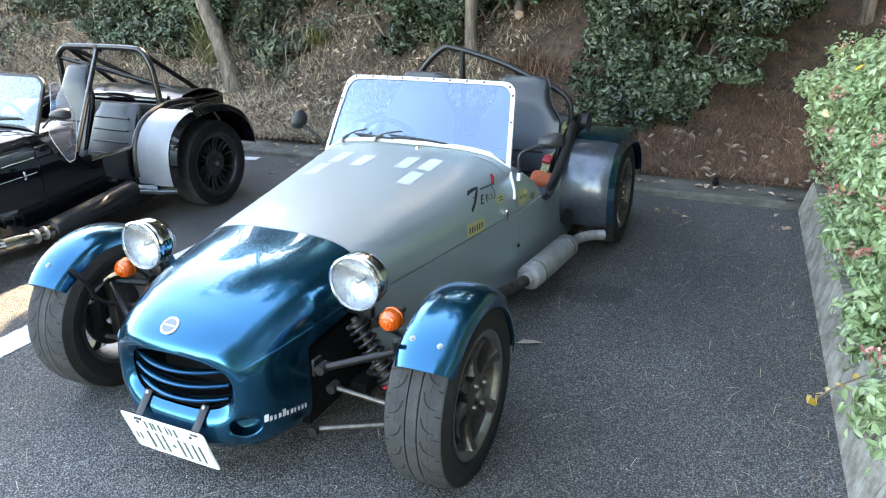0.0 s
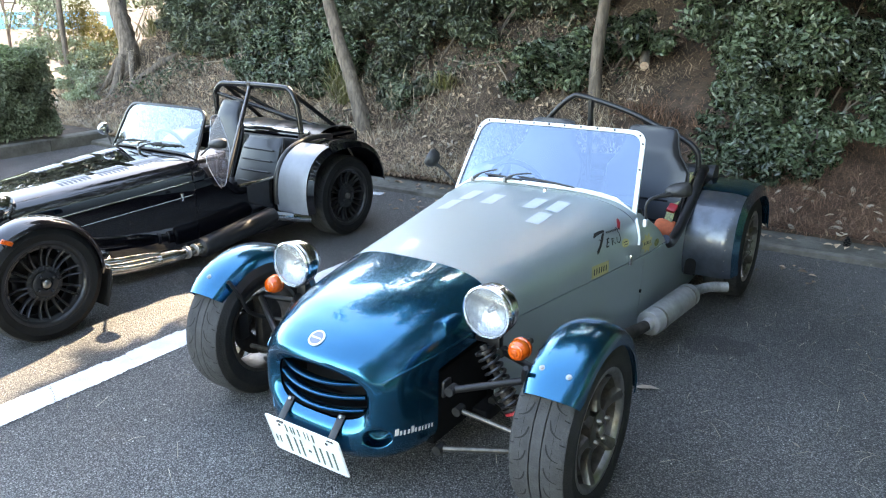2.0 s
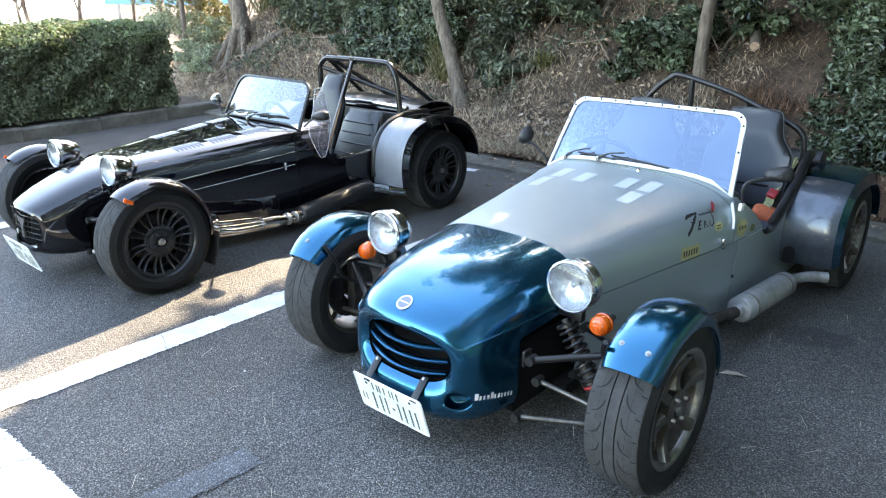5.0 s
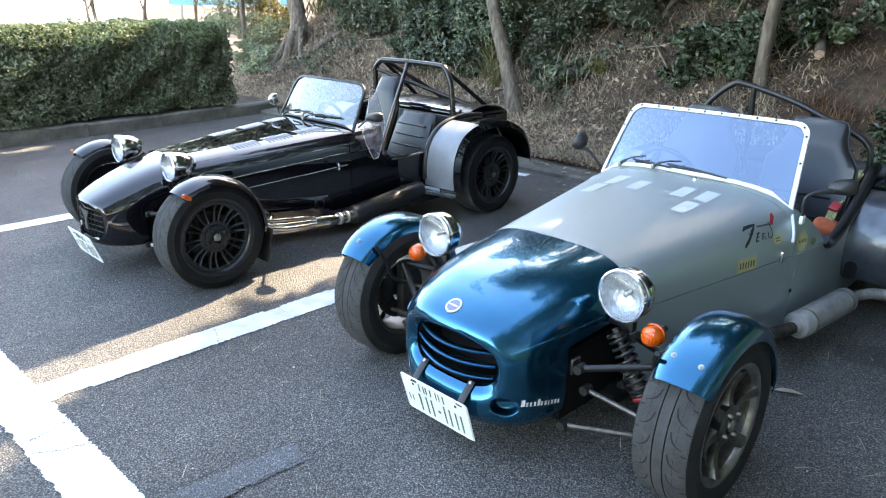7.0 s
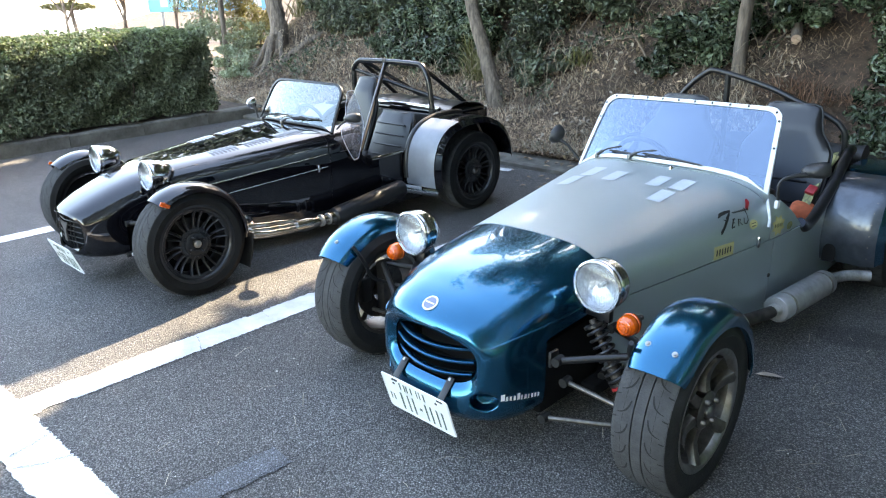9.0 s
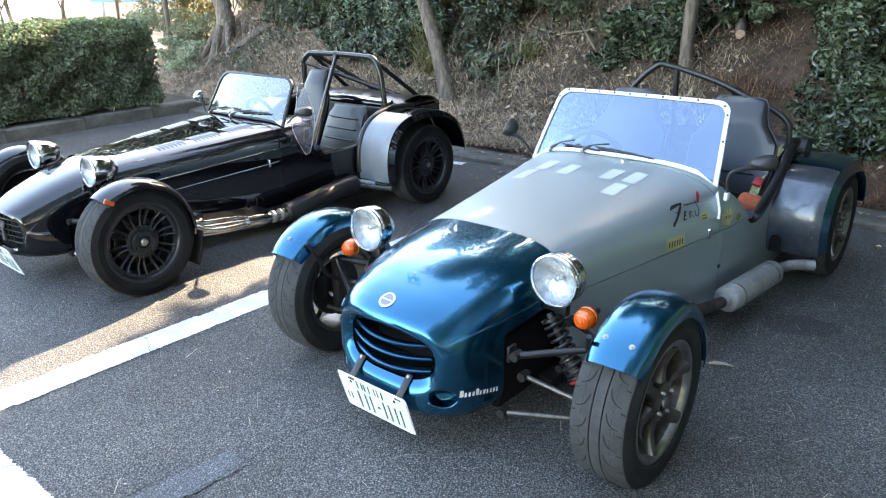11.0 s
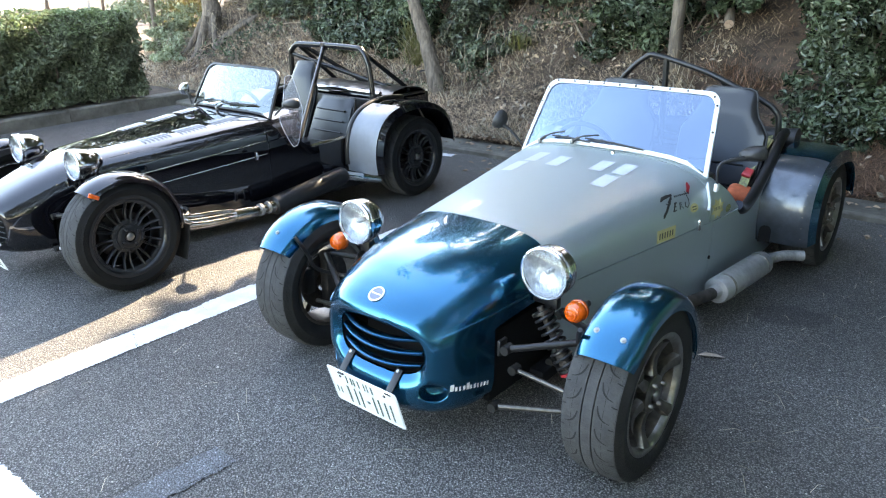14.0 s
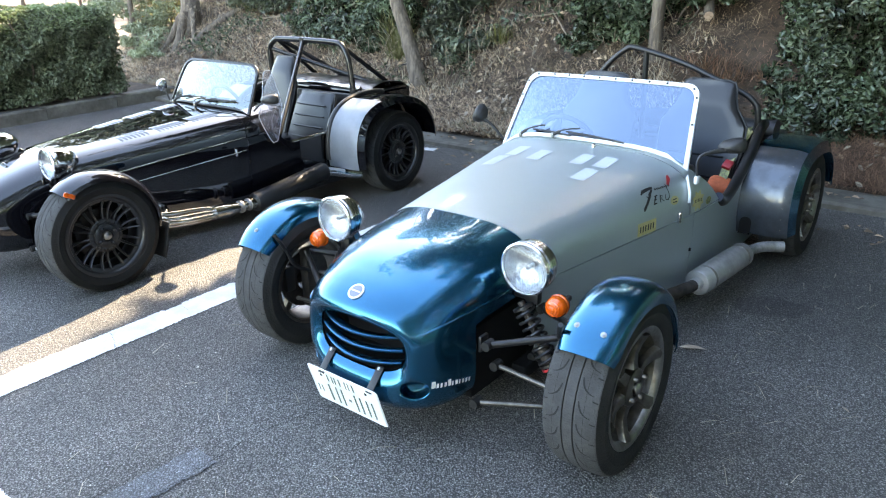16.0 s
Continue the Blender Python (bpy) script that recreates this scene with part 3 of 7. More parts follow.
def build_trees():
    """Trunks on the bank; their crowns, out of sight, are placed to shade the bays."""
    specs = []  # root x, y, trunk points from the root, radius, label
    specs.append((-3.60, 4.30, [(0, 0, -0.25), (0.0, 0.0, 0.0), (-0.20, 0.05, 0.5), (-0.46, 0.1, 1.1), (-0.76, 0.2, 2.0), (-0.9, 0.5, 3.4), (-1.0, 1.0, 5.2)], 0.095, "leaning grey-brown tree trunk on the leaf-covered bank"))
    specs.append((-1.20, 4.85, [(0, 0, -0.3), (0, 0, 0), (0.0, 0.0, 0.4), (0.02, 0.02, 0.8), (0.06, 0.1, 1.6), (0.1, 0.5, 3.0), (0.3, 1.2, 5.0)], 0.074, "slim grey-brown tree trunk behind the sports car"))
    specs.append((-8.50, 4.84, [(0, 0, -0.3), (0, 0, 0.0), (-0.03, 0.05, 0.35), (-0.22, 0.1, 0.9), (-0.48, 0.2, 1.7), (-0.7, 0.6, 3.2), (-0.4, 1.4, 5.0)], 0.165, "stout tree with spreading roots on the bank"))
    specs.append((2.08, 5.35, [(0, 0, -0.3), (0, 0, 0), (0.02, 0.05, 0.6), (0.0, 0.1, 1.4), (-0.1, 0.4, 3.0), (0.2, 1.0, 5.0)], 0.07, "slim brown trunk behind the planted border"))
    specs.append((2.45, 5.6, [(0, 0, -0.3), (0, 0, 0), (0.04, 0.05, 0.6), (0.12, 0.1, 1.4), (0.3, 0.4, 3.0), (0.5, 1.0, 5.0)], 0.06, "slim brown trunk behind the planted border"))
    # two unseen trunks, added only to hold the leaf mass beyond the border
    specs.append((3.9, 1.2, [(0, 0, -0.1), (0, 0, 0), (0.1, 0.05, 0.8), (0.0, 0.1, 2.0), (0.2, 0.3, 3.6)], 0.07, "unseen trunk added in the border to carry light-blocking leaves"))
    specs.append((4.1, -3.0, [(0, 0, -0.1), (0, 0, 0), (-0.1, 0.05, 0.8), (0.0, 0.1, 2.0), (0.1, 0.2, 3.6)], 0.07, "unseen trunk added in the border to carry light-blocking leaves"))
    rg = np.random.default_rng(5)
    # leaves by the ground that they shade
    want = 95000
    gx, gy = rg.uniform(-7.0, 8.0, want), rg.uniform(-5.5, 5.0, want)
    clot = np.array([noise.noise((a * 1.1, b * 1.1, 2.0)) for a, b in zip(gx, gy)])
    ok = np.array([not in_gap(a, b) for a, b in zip(gx + rg.normal(0, 0.05, want), gy + rg.normal(0, 0.05, want))]) & (clot > -0.95) & ((gx > -2.2) | (rg.random(want) < 0.75)) & ((gx > -6.3) | (gy > 0.5))
    gx, gy = gx[ok], gy[ok]
    h0 = np.maximum(3.4, (3.2 - gy) / 1.291) + 3.2 * np.clip((-2.7 - gx) / 1.2, 0, 1)  # raised behind the dark car to open sky for its reflections
    # boughs at two heights, which leave sky between them except towards the sun
    tier = np.array([noise.noise((a * 1.3, b * 1.5, 6.0)) + 0.6 * noise.noise((a * 3.1, b * 3.3, 9.0)) for a, b in zip(gx, gy)])
    h = h0 + np.where(tier > -0.2, rg.uniform(0, 0.7, len(gx)), rg.uniform(2.6, 3.4, len(gx)))
    pts = np.stack([gx - 0.385 * h, gy + 1.288 * h, h], 1)
    # unseen leaf mass added beyond the border to block sky from that side
    side = rg.uniform((3.9, -13.0, 0.5), (7.5, 8.5, 9.5), (62000, 3))
    side = side[(side[:, 1] < 2.2) | (side[:, 2] > 2.0)]
    lump = np.array([noise.noise((a * 0.45, b * 0.45, c * 0.45)) + 0.5 * noise.noise((a * 1.3, b * 1.3, c * 1.3)) for a, b, c in side])
    side = side[lump > np.where(side[:, 0] < 4.7, -0.05, -0.4) - np.where(side[:, 2] < 5.5, 0.2, 0.0)]
    # low unseen leaf roofs, added to dim the bank and darken reflections
    low = np.concatenate([rg.uniform((-10.5, 5.0, 2.3), (3.6, 9.0, 3.4), (26000, 3)), rg.uniform((-16.0, 4.6, 2.35), (-9.0, 8.0, 4.5), (15000, 3)), rg.uniform((-0.9, 3.9, 2.35), (4.0, 6.6, 3.1), (18000, 3))])
    # unseen boughs added over the cars' tails to darken what the paint reflects
    over = rg.uniform((-4.2, 1.3, 5.2), (5.0, 4.6, 7.0), (15000, 3))
    lump = np.array([noise.noise((a * 0.8, b * 0.8, c * 0.6)) + 0.5 * noise.noise((a * 2.3, b * 2.3, c * 2.0)) for a, b, c in over])
    over = over[lump > -0.12 + 0.35 * (over[:, 1] < 1.9)]
    pts = np.concatenate([pts, side, low, over])
    roots = np.array([(s[0] + s[2][-1][0], s[1] + s[2][-1][1]) for s in specs])
    near = np.argmin(((pts[:, None, :2] - roots[None]) ** 2).sum(-1), 1)
    for i, (x, y, line, r, label) in enumerate(specs):
        z = bank(x, y) if y > 3.6 else 0.17
        tree = thing("tree", x, y, z, label=label, category="tree", group="trees on the bank")
        pathp = spline(line, 8)
        n = len(pathp)
        bm = tube(pathp, [r * (1.25 if k < 6 else 1.0) * (1 - 0.6 * k / n) * (1 + 0.02 * math.sin(k * 1.9)) for k in range(n)], 26)
        for v in bm.verts:
            v.co += Vector((1, 1, 0)) * 0.16 * r * noise.noise((v.co.x * 26, v.co.y * 26, v.co.z * 2.5))
        mine = pts[near == i] - np.array((x, y, z))
        if i == 2:  # roots that run down the bank
            for rt, r0 in (([(0.0, -0.06), (0.04, -0.28), (0.16, -0.50), (0.30, -0.72)], 0.080), ([(-0.05, -0.1), (-0.2, -0.35), (-0.42, -0.6)], 0.06), ([(0.1, 0.0), (0.35, -0.2), (0.62, -0.3)], 0.05)):
                q = spline([(a, b, bank(x + a, y + b) - z + (0.28 if k == 0 else 0.05 - 0.03 * k)) for k, (a, b) in enumerate(rt)], 6)
                tube(q, [r0 * (1 - 0.7 * k / len(q)) for k in range(len(q))], 9, bm)
        top = Vector(line[-1])
        if len(mine):
            for k in range(0, len(mine), max(1, len(mine) // 9)):
                e = Vector(mine[k])
                tube(spline([pathp[int(n * 0.7)], (top + e) / 2 + Vector((0, 0, 0.4)), e], 5), 0.025, 6, bm)
        part("trunk", bm, BARK, tree)
        if len(mine):
            leaf_mesh("crown", mine, np.tile((0.0, 0.4, 0.6), (len(mine), 1)), 0.19, 0.11, LEAF_DARK, tree, seed=20 + i, jitter=0.7)


def build_bank():
    bm = bmesh.new()
    xs = [-40, -30, -22, -16] + [-13 + 0.14 * i for i in range(150)] + [9, 12, 18, 30]
    ys = [3.58 + 0.11 * i for i in range(34)] + [7.6, 8.4, 9.6, 11, 14, 18, 24]
    grid = [[bm.verts.new((x, y, bank(x, y) if y < 15 else bank(x, 15) + 0.3 * (y - 15))) for x in xs] for y in ys]
    for a, b in zip(grid, grid[1:]):
        for k in range(len(xs) - 1):
            bm.faces.new((a[k], a[k + 1], b[k + 1], b[k]))
    skirt = [bm.verts.new((v.co.x, v.co.y, -0.02)) for v in grid[0]]
    for k in range(len(xs) - 1):
        bm.faces.new((skirt[k], skirt[k + 1], grid[0][k + 1], grid[0][k]))
    tagged(part("bank", bm, SOIL), "steep earth bank under brown leaves and pine needles", "bank", kind="structure")
    rg = np.random.default_rng(3)
    # litter: needles and dry leaves
    n = 122000
    x, y = rg.uniform(-11, 4.5, n), 3.56 + 3.2 * rg.random(n) ** 1.5
    x[-12000:], y[-12000:] = rg.uniform(0.2, 2.4, 12000), 3.56 + 1.0 * rg.random(12000)  # deeper by the border
    z = np.array([bank(a, b) for a, b in zip(x, y)])
    a = rg.uniform(0, 6.283, n)
    ln = rg.uniform(0.06, 0.19, n)
    root = np.stack([x, y, z + rg.uniform(0.003, 0.03, n)], 1)
    tip = root + np.stack([np.cos(a) * ln, np.sin(a) * ln * 0.5, np.sin(a) * ln * 0.25 + rg.uniform(-0.01, 0.04, n)], 1)
    east = x > -0.65 + 0.3 * np.sin(y * 5)
    bare = east & (y > 4.45) & (rg.random(n) < 0.4)  # needles thinned here so the darker soil stands for deep shade
    root, tip, east = root[~bare], tip[~bare], east[~bare]
    tagged(blade_mesh("red_needle_litter", root[east], tip[east], 0.0042, RED_NEEDLE), "dark reddish pine needles lying on the bank", "litter", kind="stuff")
    root, tip = root[~east], tip[~east]
    tagged(blade_mesh("needle_litter", root, tip, 0.0042, NEEDLE), "brown pine needles lying on the bank", "litter", kind="stuff")
    n = 13000
    x, y = rg.uniform(-11, 4.5, n), 3.5 + 3.2 * rg.random(n) ** 1.9
    few = (x < -0.8) | (rg.random(n) < 0.08)
    x, y = x[few], y[few]
    n = len(x)
    z = np.array([bank(p, q) for p, q in zip(x, y)]) + 0.02
    leaf_mesh("leaf_litter", np.stack([x, y, z], 1), np.tile((0, -0.4, 1.0), (n, 1)), 0.043, 0.021, DRY_LEAF, seed=8, jitter=0.95, size_vary=0.6)
    tagged(bpy.data.objects["leaf_litter"], "dry brown fallen leaves on the bank", "litter", kind="stuff")
    n = 1700
    x, y = rg.uniform(-10, 3.4, n), 3.5 + 2.4 * rg.random(n) ** 1.3
    y = np.where(x > -0.8, 3.5 + (y - 3.5) * 0.3, y)
    some = (x < -0.8) | (rg.random(n) < 0.3)
    x, y = x[some], y[some]
    n = len(x)
    z = np.array([bank(p, q) for p, q in zip(x, y)]) + 0.035
    leaf_mesh("pale_litter", np.stack([x, y, z], 1), np.tile((0, -0.5, 1.0), (n, 1)), 0.052, 0.024, PALE_FLAKE, seed=18, jitter=0.7, size_vary=0.6)
    tagged(bpy.data.objects["pale_litter"], "bleached fallen leaves on the bank", "litter", kind="stuff")
    # upright dry stalks and grass
    n = 16500
    x, y = rg.uniform(-11, 4.2, n), 3.62 + 1.5 * rg.random(n) ** 2.5
    keep = np.array([noise.noise((p * 0.7, q * 0.9, 1.0)) > (-0.1 if p < -0.7 else 0.6) for p, q in zip(x, y)])
    x, y = x[keep], y[keep]
    z = np.array([bank(p, q) for p, q in zip(x, y)])
    root = np.stack([x, y, z - 0.01], 1)
    tip = root + np.stack([rg.normal(0, 0.09, len(x)), rg.normal(-0.05, 0.09, len(x)), rg.uniform(0.02, 0.13, len(x))], 1)
    tagged(blade_mesh("dry_grass", root, tip, 0.006, PALE_NEEDLE), "straw-coloured dry grass stalks on the bank", "grass", kind="stuff")
    # long dead stems and vines hanging down the bank
    n = 3600
    x, y = rg.uniform(-9, 3.2, n), 4.3 + 2.2 * rg.random(n)
    keep = np.array([noise.noise((p * 0.55, q * 0.8, 11.0)) > (-0.02 if p < -0.9 else 0.3 if p < 0.3 else 2.0) for p, q in zip(x, y)])
    x, y = x[keep], y[keep]
    z = np.array([bank(p, q) for p, q in zip(x, y)])
    root = np.stack([x, y, z + rg.uniform(0.05, 0.42, len(x))], 1)
    tip = root + np.stack([rg.normal(0, 0.26, len(x)), rg.uniform(-0.35, 0.02, len(x)), rg.uniform(-0.34, 0.04, len(x))], 1)
    tagged(blade_mesh("dead_stems", root, tip, 0.006, STALK), "tangle of thin dead stems hanging on the bank", "undergrowth", kind="stuff")
    # weeds and seedlings
    n = 15000
    x, y = rg.uniform(-8.2, 1.2, n), 4.2 + 2.0 * rg.random(n)
    keep = np.array([noise.noise((p * 0.9, q * 1.2, 21.0)) + 0.5 * noise.noise((p * 2.6, q * 2.6, 5.0)) > (0.22 if p < -1.0 else 0.75) for p, q in zip(x, y)])
    x, y = x[keep], y[keep]
    z = np.array([bank(p, q) for p, q in zip(x, y)]) + rg.uniform(0.02, 0.22, len(x))
    leaf_mesh("weeds", np.stack([x, y, z], 1), np.tile((0, -0.4, 1.0), (len(x), 1)), 0.05, 0.021, LEAF_BUSH, seed=28, jitter=0.7, size_vary=0.5)
    tagged(bpy.data.objects["weeds"], "low green weeds among the fallen leaves", "weeds", kind="stuff")
    # fallen branches
    for k, pts in enumerate(([(-3.2, 5.3), (-2.75, 5.15), (-2.45, 5.2)], [(-2.75, 5.45), (-2.35, 5.1), (-2.05, 4.85)], [(-7.4, 5.0), (-6.9, 5.1), (-6.3, 5.05)], [(-0.2, 5.3), (0.1, 5.1), (0.25, 4.9)])):
        q = spline([(px, py, bank(px, py) + 0.035) for px, py in pts], 6)
        ob = part("fallen_branch", tube(q, [0.016 - 0.010 * i / len(q) for i in range(len(q))], 7), TWIG)
        tagged(ob, "bare dead branch lying on the bank", "branch", group="dead branches")
    q = spline([(-8.05, 4.55, bank(-8.05, 4.55)), (-8.0, 4.72, bank(-8.0, 4.72) + 0.05), (-7.88, 5.0, bank(-7.88, 5.0) + 0.05), (-7.8, 5.2, bank(-7.8, 5.2) + 0.04)], 6)
    tagged(part("fallen_branch", tube(q, [0.062 - 0.02 * i / len(q) for i in range(len(q))], 10), BARK), "thick dark rotting branch beside the stout tree", "branch")


def build_bank_things():
    log = thing("sawn_log", -0.810, 5.075, 1.078, label="short sawn log lying on the bank, pale cut end", category="log")
    m = Vector((-0.30, 0.86, 0.38)).to_track_quat("Z", "Y").to_matrix().to_4x4()
    bm = lathe([(0.003, 0.040), (0.0, 0.043), (0.02, 0.047), (0.25, 0.046), (0.55, 0.043)], 18, "z")
    for v in bm.verts:
        v.co *= 1 + 0.05 * noise.noise(v.co * 22)
    part("bark_skin", bm, BARK, log, m=m)
    part("cut_end", lathe([(0.003, 0.041), (0.0015, 0.025), (0.002, 0.0)], 18, "z"), mat("cut_wood", (0.46, 0.33, 0.24), 0.8, color2=(0.30, 0.19, 0.13), scale=30), log, "pale pinkish sawn wood", m=m)
    cone = thing("pine_cone", 1.202, 3.41, 0.058, label="small dark pine cone standing on the kerb", category="pine cone")
    part("core", lathe([(0.0, 0.008), (0.012, 0.020), (0.035, 0.022), (0.065, 0.012), (0.078, 0.0)], 14, "z"), DARK, cone)
    for k in range(34):
        t = k / 34
        a = 2.4 * k
        rr = 0.024 * math.sin(math.pi * (0.18 + 0.8 * t)) ** 0.7
        sc = box((0.014, 0.010, 0.004), (0, 0, 0), 0.0015, seg=1)
        bmesh.ops.transform(sc, matrix=pose(rr * math.cos(a), rr * math.sin(a), 0.006 + 0.068 * t, 0, -35, math.degrees(a)), verts=sc.verts[:])
        part("scale", sc, RUSTY, cone)
    for x, y, w in ((-0.45, 4.62, 0.34), (-0.72, 4.75, 0.26), (-0.15, 4.7, 0.22)):
        rf = np.random.default_rng(int(abs(x) * 100))
        k = 150
        root = np.c_[rf.normal(0, 0.10, (k, 2)), np.zeros(k)]
        tip = root + np.c_[rf.normal(0, w * 0.6, k), rf.normal(-0.08, w * 0.4, k), rf.uniform(-0.02, w * 0.8, k)]
        fern = thing("dead_fern", x, y, bank(x, y), label="rust-brown dead fern on the shaded bank", category="fern", group="dead ferns")
        tagged(blade_mesh("fern_foliage", root, tip, 0.006, RED_NEEDLE, fern), kind="stuff")
    rg = np.random.default_rng(77)
    n = 22
    x, y = rg.uniform(0.75, 1.75, n), 3.62 + 0.55 * rg.random(n) ** 1.6
    for i in range(n):
        ob = leaf_mesh("fallen_leaf", [(0, 0, 0.012)], [(0, -0.5, 1.0)], 0.062, 0.034, PALE_LEAF, seed=200 + i, jitter=0.35, size_vary=0.4)
        ob.matrix_basis = pose(x[i], y[i], bank(x[i], y[i]) + 0.016, 0, 0, rg.uniform(0, 360))
        tagged(ob, "broad bleached leaf lying on the needles", "leaf", group="fallen leaves")


def build_bushes():
    shrub("shrub", [(-7.75, 5.45, 1.5, 0.45, 0.35, 0.38), (-6.95, 5.4, 1.42, 0.5, 0.4, 0.42), (-6.25, 5.3, 1.4, 0.5, 0.4, 0.36), (-6.8, 5.7, 1.8, 0.9, 0.4, 0.5), (-7.6, 5.3, 1.22, 0.42, 0.25, 0.27), (-6.95, 5.2, 1.15, 0.45, 0.25, 0.28), (-8.05, 5.5, 1.5, 0.35, 0.28, 0.35)], 19000, 0.060, 0.027, LEAF_DARK, 11, "dark evergreen shrub hanging over the bank", roots=(-6.8, 5.5, bank(-6.8, 5.5)), core=0.8)
    shrub("shrub", [(-5.55, 5.05, 1.15, 0.45, 0.34, 0.42), (-4.85, 5.15, 1.2, 0.48, 0.36, 0.5), (-5.2, 5.5, 1.65, 0.8, 0.4, 0.5), (-4.45, 5.05, 1.05, 0.34, 0.3, 0.35), (-5.85, 4.85, 0.92, 0.42, 0.26, 0.30), (-5.25, 4.72, 0.80, 0.45, 0.25, 0.28), (-4.7, 4.75, 0.78, 0.36, 0.24, 0.27)], 23000, 0.060, 0.027, LEAF_BUSH, 21, "glossy evergreen shrub at the edge of the wood", roots=(-5.1, 5.2, bank(-5.1, 5.2)), core=0.8)
    shrub("shrub", [(-4.25, 5.4, 1.55, 0.5, 0.35, 0.45), (-3.65, 5.3, 1.3, 0.42, 0.32, 0.42), (-3.05, 5.4, 1.5, 0.46, 0.32, 0.34), (-2.5, 5.8, 1.75, 0.6, 0.35, 0.3), (-3.75, 5.02, 1.02, 0.36, 0.25, 0.32)], 14500, 0.060, 0.027, LEAF_DARK, 12, "dark evergreen shrub high on the bank", roots=(-3.4, 5.4, bank(-3.4, 5.4)), core=0.75)
    shrub("shrub", [(-1.75, 4.95, 1.0, 0.42, 0.32, 0.32), (-1.35, 5.15, 1.25, 0.35, 0.3, 0.35), (-2.0, 5.0, 0.85, 0.25, 0.25, 0.2), (-0.95, 5.3, 1.3, 0.3, 0.25, 0.3)], 7000, 0.062, 0.029, LEAF_BUSH, 13, "leafy evergreen shrub low on the bank", roots=(-1.6, 5.0, bank(-1.6, 5.0)))
    shrub("shrub", [(0.05, 4.75, 1.25, 0.45, 0.4, 0.55), (0.45, 4.55, 0.95, 0.5, 0.42, 0.6), (0.85, 4.7, 1.25, 0.55, 0.4, 0.55), (0.5, 4.9, 1.75, 0.85, 0.5, 0.5), (0.35, 4.25, 0.55, 0.42, 0.25, 0.3), (1.3, 4.7, 1.15, 0.42, 0.3, 0.28), (0.75, 4.4, 0.7, 0.35, 0.25, 0.3), (0.55, 4.15, 0.42, 0.40, 0.22, 0.24), (0.98, 4.40, 0.72, 0.34, 0.2, 0.24), (1.27, 4.5, 0.92, 0.30, 0.18, 0.15), (1.15, 4.95, 1.42, 0.42, 0.28, 0.32)], 38500, 0.050, 0.024, LEAF_BUSH, 14, "large glossy evergreen shrub reaching down to the kerb", roots=(0.5, 4.5, bank(0.5, 4.5)), stems=26, split=9, core=0.42)
    shrub("shrub", [(2.2, 6.0, 1.75, 0.9, 0.5, 0.5), (1.5, 6.1, 1.75, 0.6, 0.5, 0.42), (3.4, 5.6, 1.5, 0.9, 0.5, 0.7)], 6500, 0.08, 0.04, LEAF_DARK, 15, "dark evergreen shrub in the shade above the bank", roots=(2.3, 6.2, bank(2.3, 6.2)))
    shrub("shrub", [(-3.5, 4.68, 0.72, 0.33, 0.22, 0.22), (-3.2, 4.85, 0.78, 0.2, 0.2, 0.15)], 2300, 0.06, 0.03, LEAF_DARK, 16, "small low evergreen plant beside the trunk", roots=(-3.4, 4.75, bank(-3.4, 4.75)), stems=6)
    shrub("shrub", [(-10.4, 4.9, 1.0, 0.8, 0.5, 0.35), (-9.6, 5.2, 0.95, 0.6, 0.4, 0.25), (-9.2, 6.0, 1.9, 0.7, 0.5, 0.6), (-11.5, 5.4, 1.5, 0.8, 0.6, 0.6)], 5200, 0.06, 0.03, LEAF_PALE, 17, "pale yellow-green undergrowth beyond the hedge", roots=(-10.0, 5.0, bank(-10.0, 5.0)))
    shrub("shrub", [(-7.7, 6.3, 2.0, 0.8, 0.5, 0.7), (-6.7, 6.6, 2.2, 0.8, 0.5, 0.7), (-8.1, 6.1, 2.6, 0.7, 0.5, 0.6), (-8.3, 6.0, 1.75, 0.5, 0.4, 0.5)], 8500, 0.08, 0.038, LEAF_DARK, 18, "dark foliage behind the stout tree", roots=(-7.2, 6.4, bank(-7.2, 6.4)))
    shrub("shrub", [(-9.25, 4.6, 0.62, 0.55, 0.35, 0.2), (-8.85, 4.3, 0.45, 0.4, 0.25, 0.15), (-9.7, 4.9, 0.75, 0.4, 0.3, 0.25)], 3600, 0.05, 0.022, LEAF_PALE, 23, "low grey-green ground cover below the stout tree", roots=(-9.2, 4.6, bank(-9.2, 4.6)))
    shrub("shrub", [(-11.75, 6.35, 1.1, 0.55, 0.5, 0.9), (-11.25, 6.25, 0.95, 0.4, 0.4, 0.55)], 4200, 0.06, 0.03, LEAF_YELLOW, 19, "yellow-leaved autumn shrub beyond the hedge", roots=(-11.7, 6.6, bank(-11.7, 6.6)))
    for k, (x, y, z, w) in enumerate(((-4.6, 6.5, 2.25, 1.0), (-2.3, 6.0, 1.95, 0.8), (-3.1, 5.9, 1.85, 0.6), (-0.2, 5.9, 1.75, 0.6), (-2.0, 6.5, 2.3, 0.9), (-0.5, 6.4, 2.2, 0.9), (1.0, 6.3, 2.2, 0.9), (2.9, 6.3, 2.2, 1.0), (-6.0, 6.6, 2.4, 1.0))):
        shrub("shrub", [(x, y, z, w, 0.5, 0.6), (x + 0.5, y + 0.1, z - 0.35, w * 0.7, 0.4, 0.4)], 4200, 0.07, 0.033, LEAF_DARK, 100 + k, "dark evergreen undergrowth along the top of the bank", roots=(x, y, bank(x, y)))
    rg = np.random.default_rng(9)
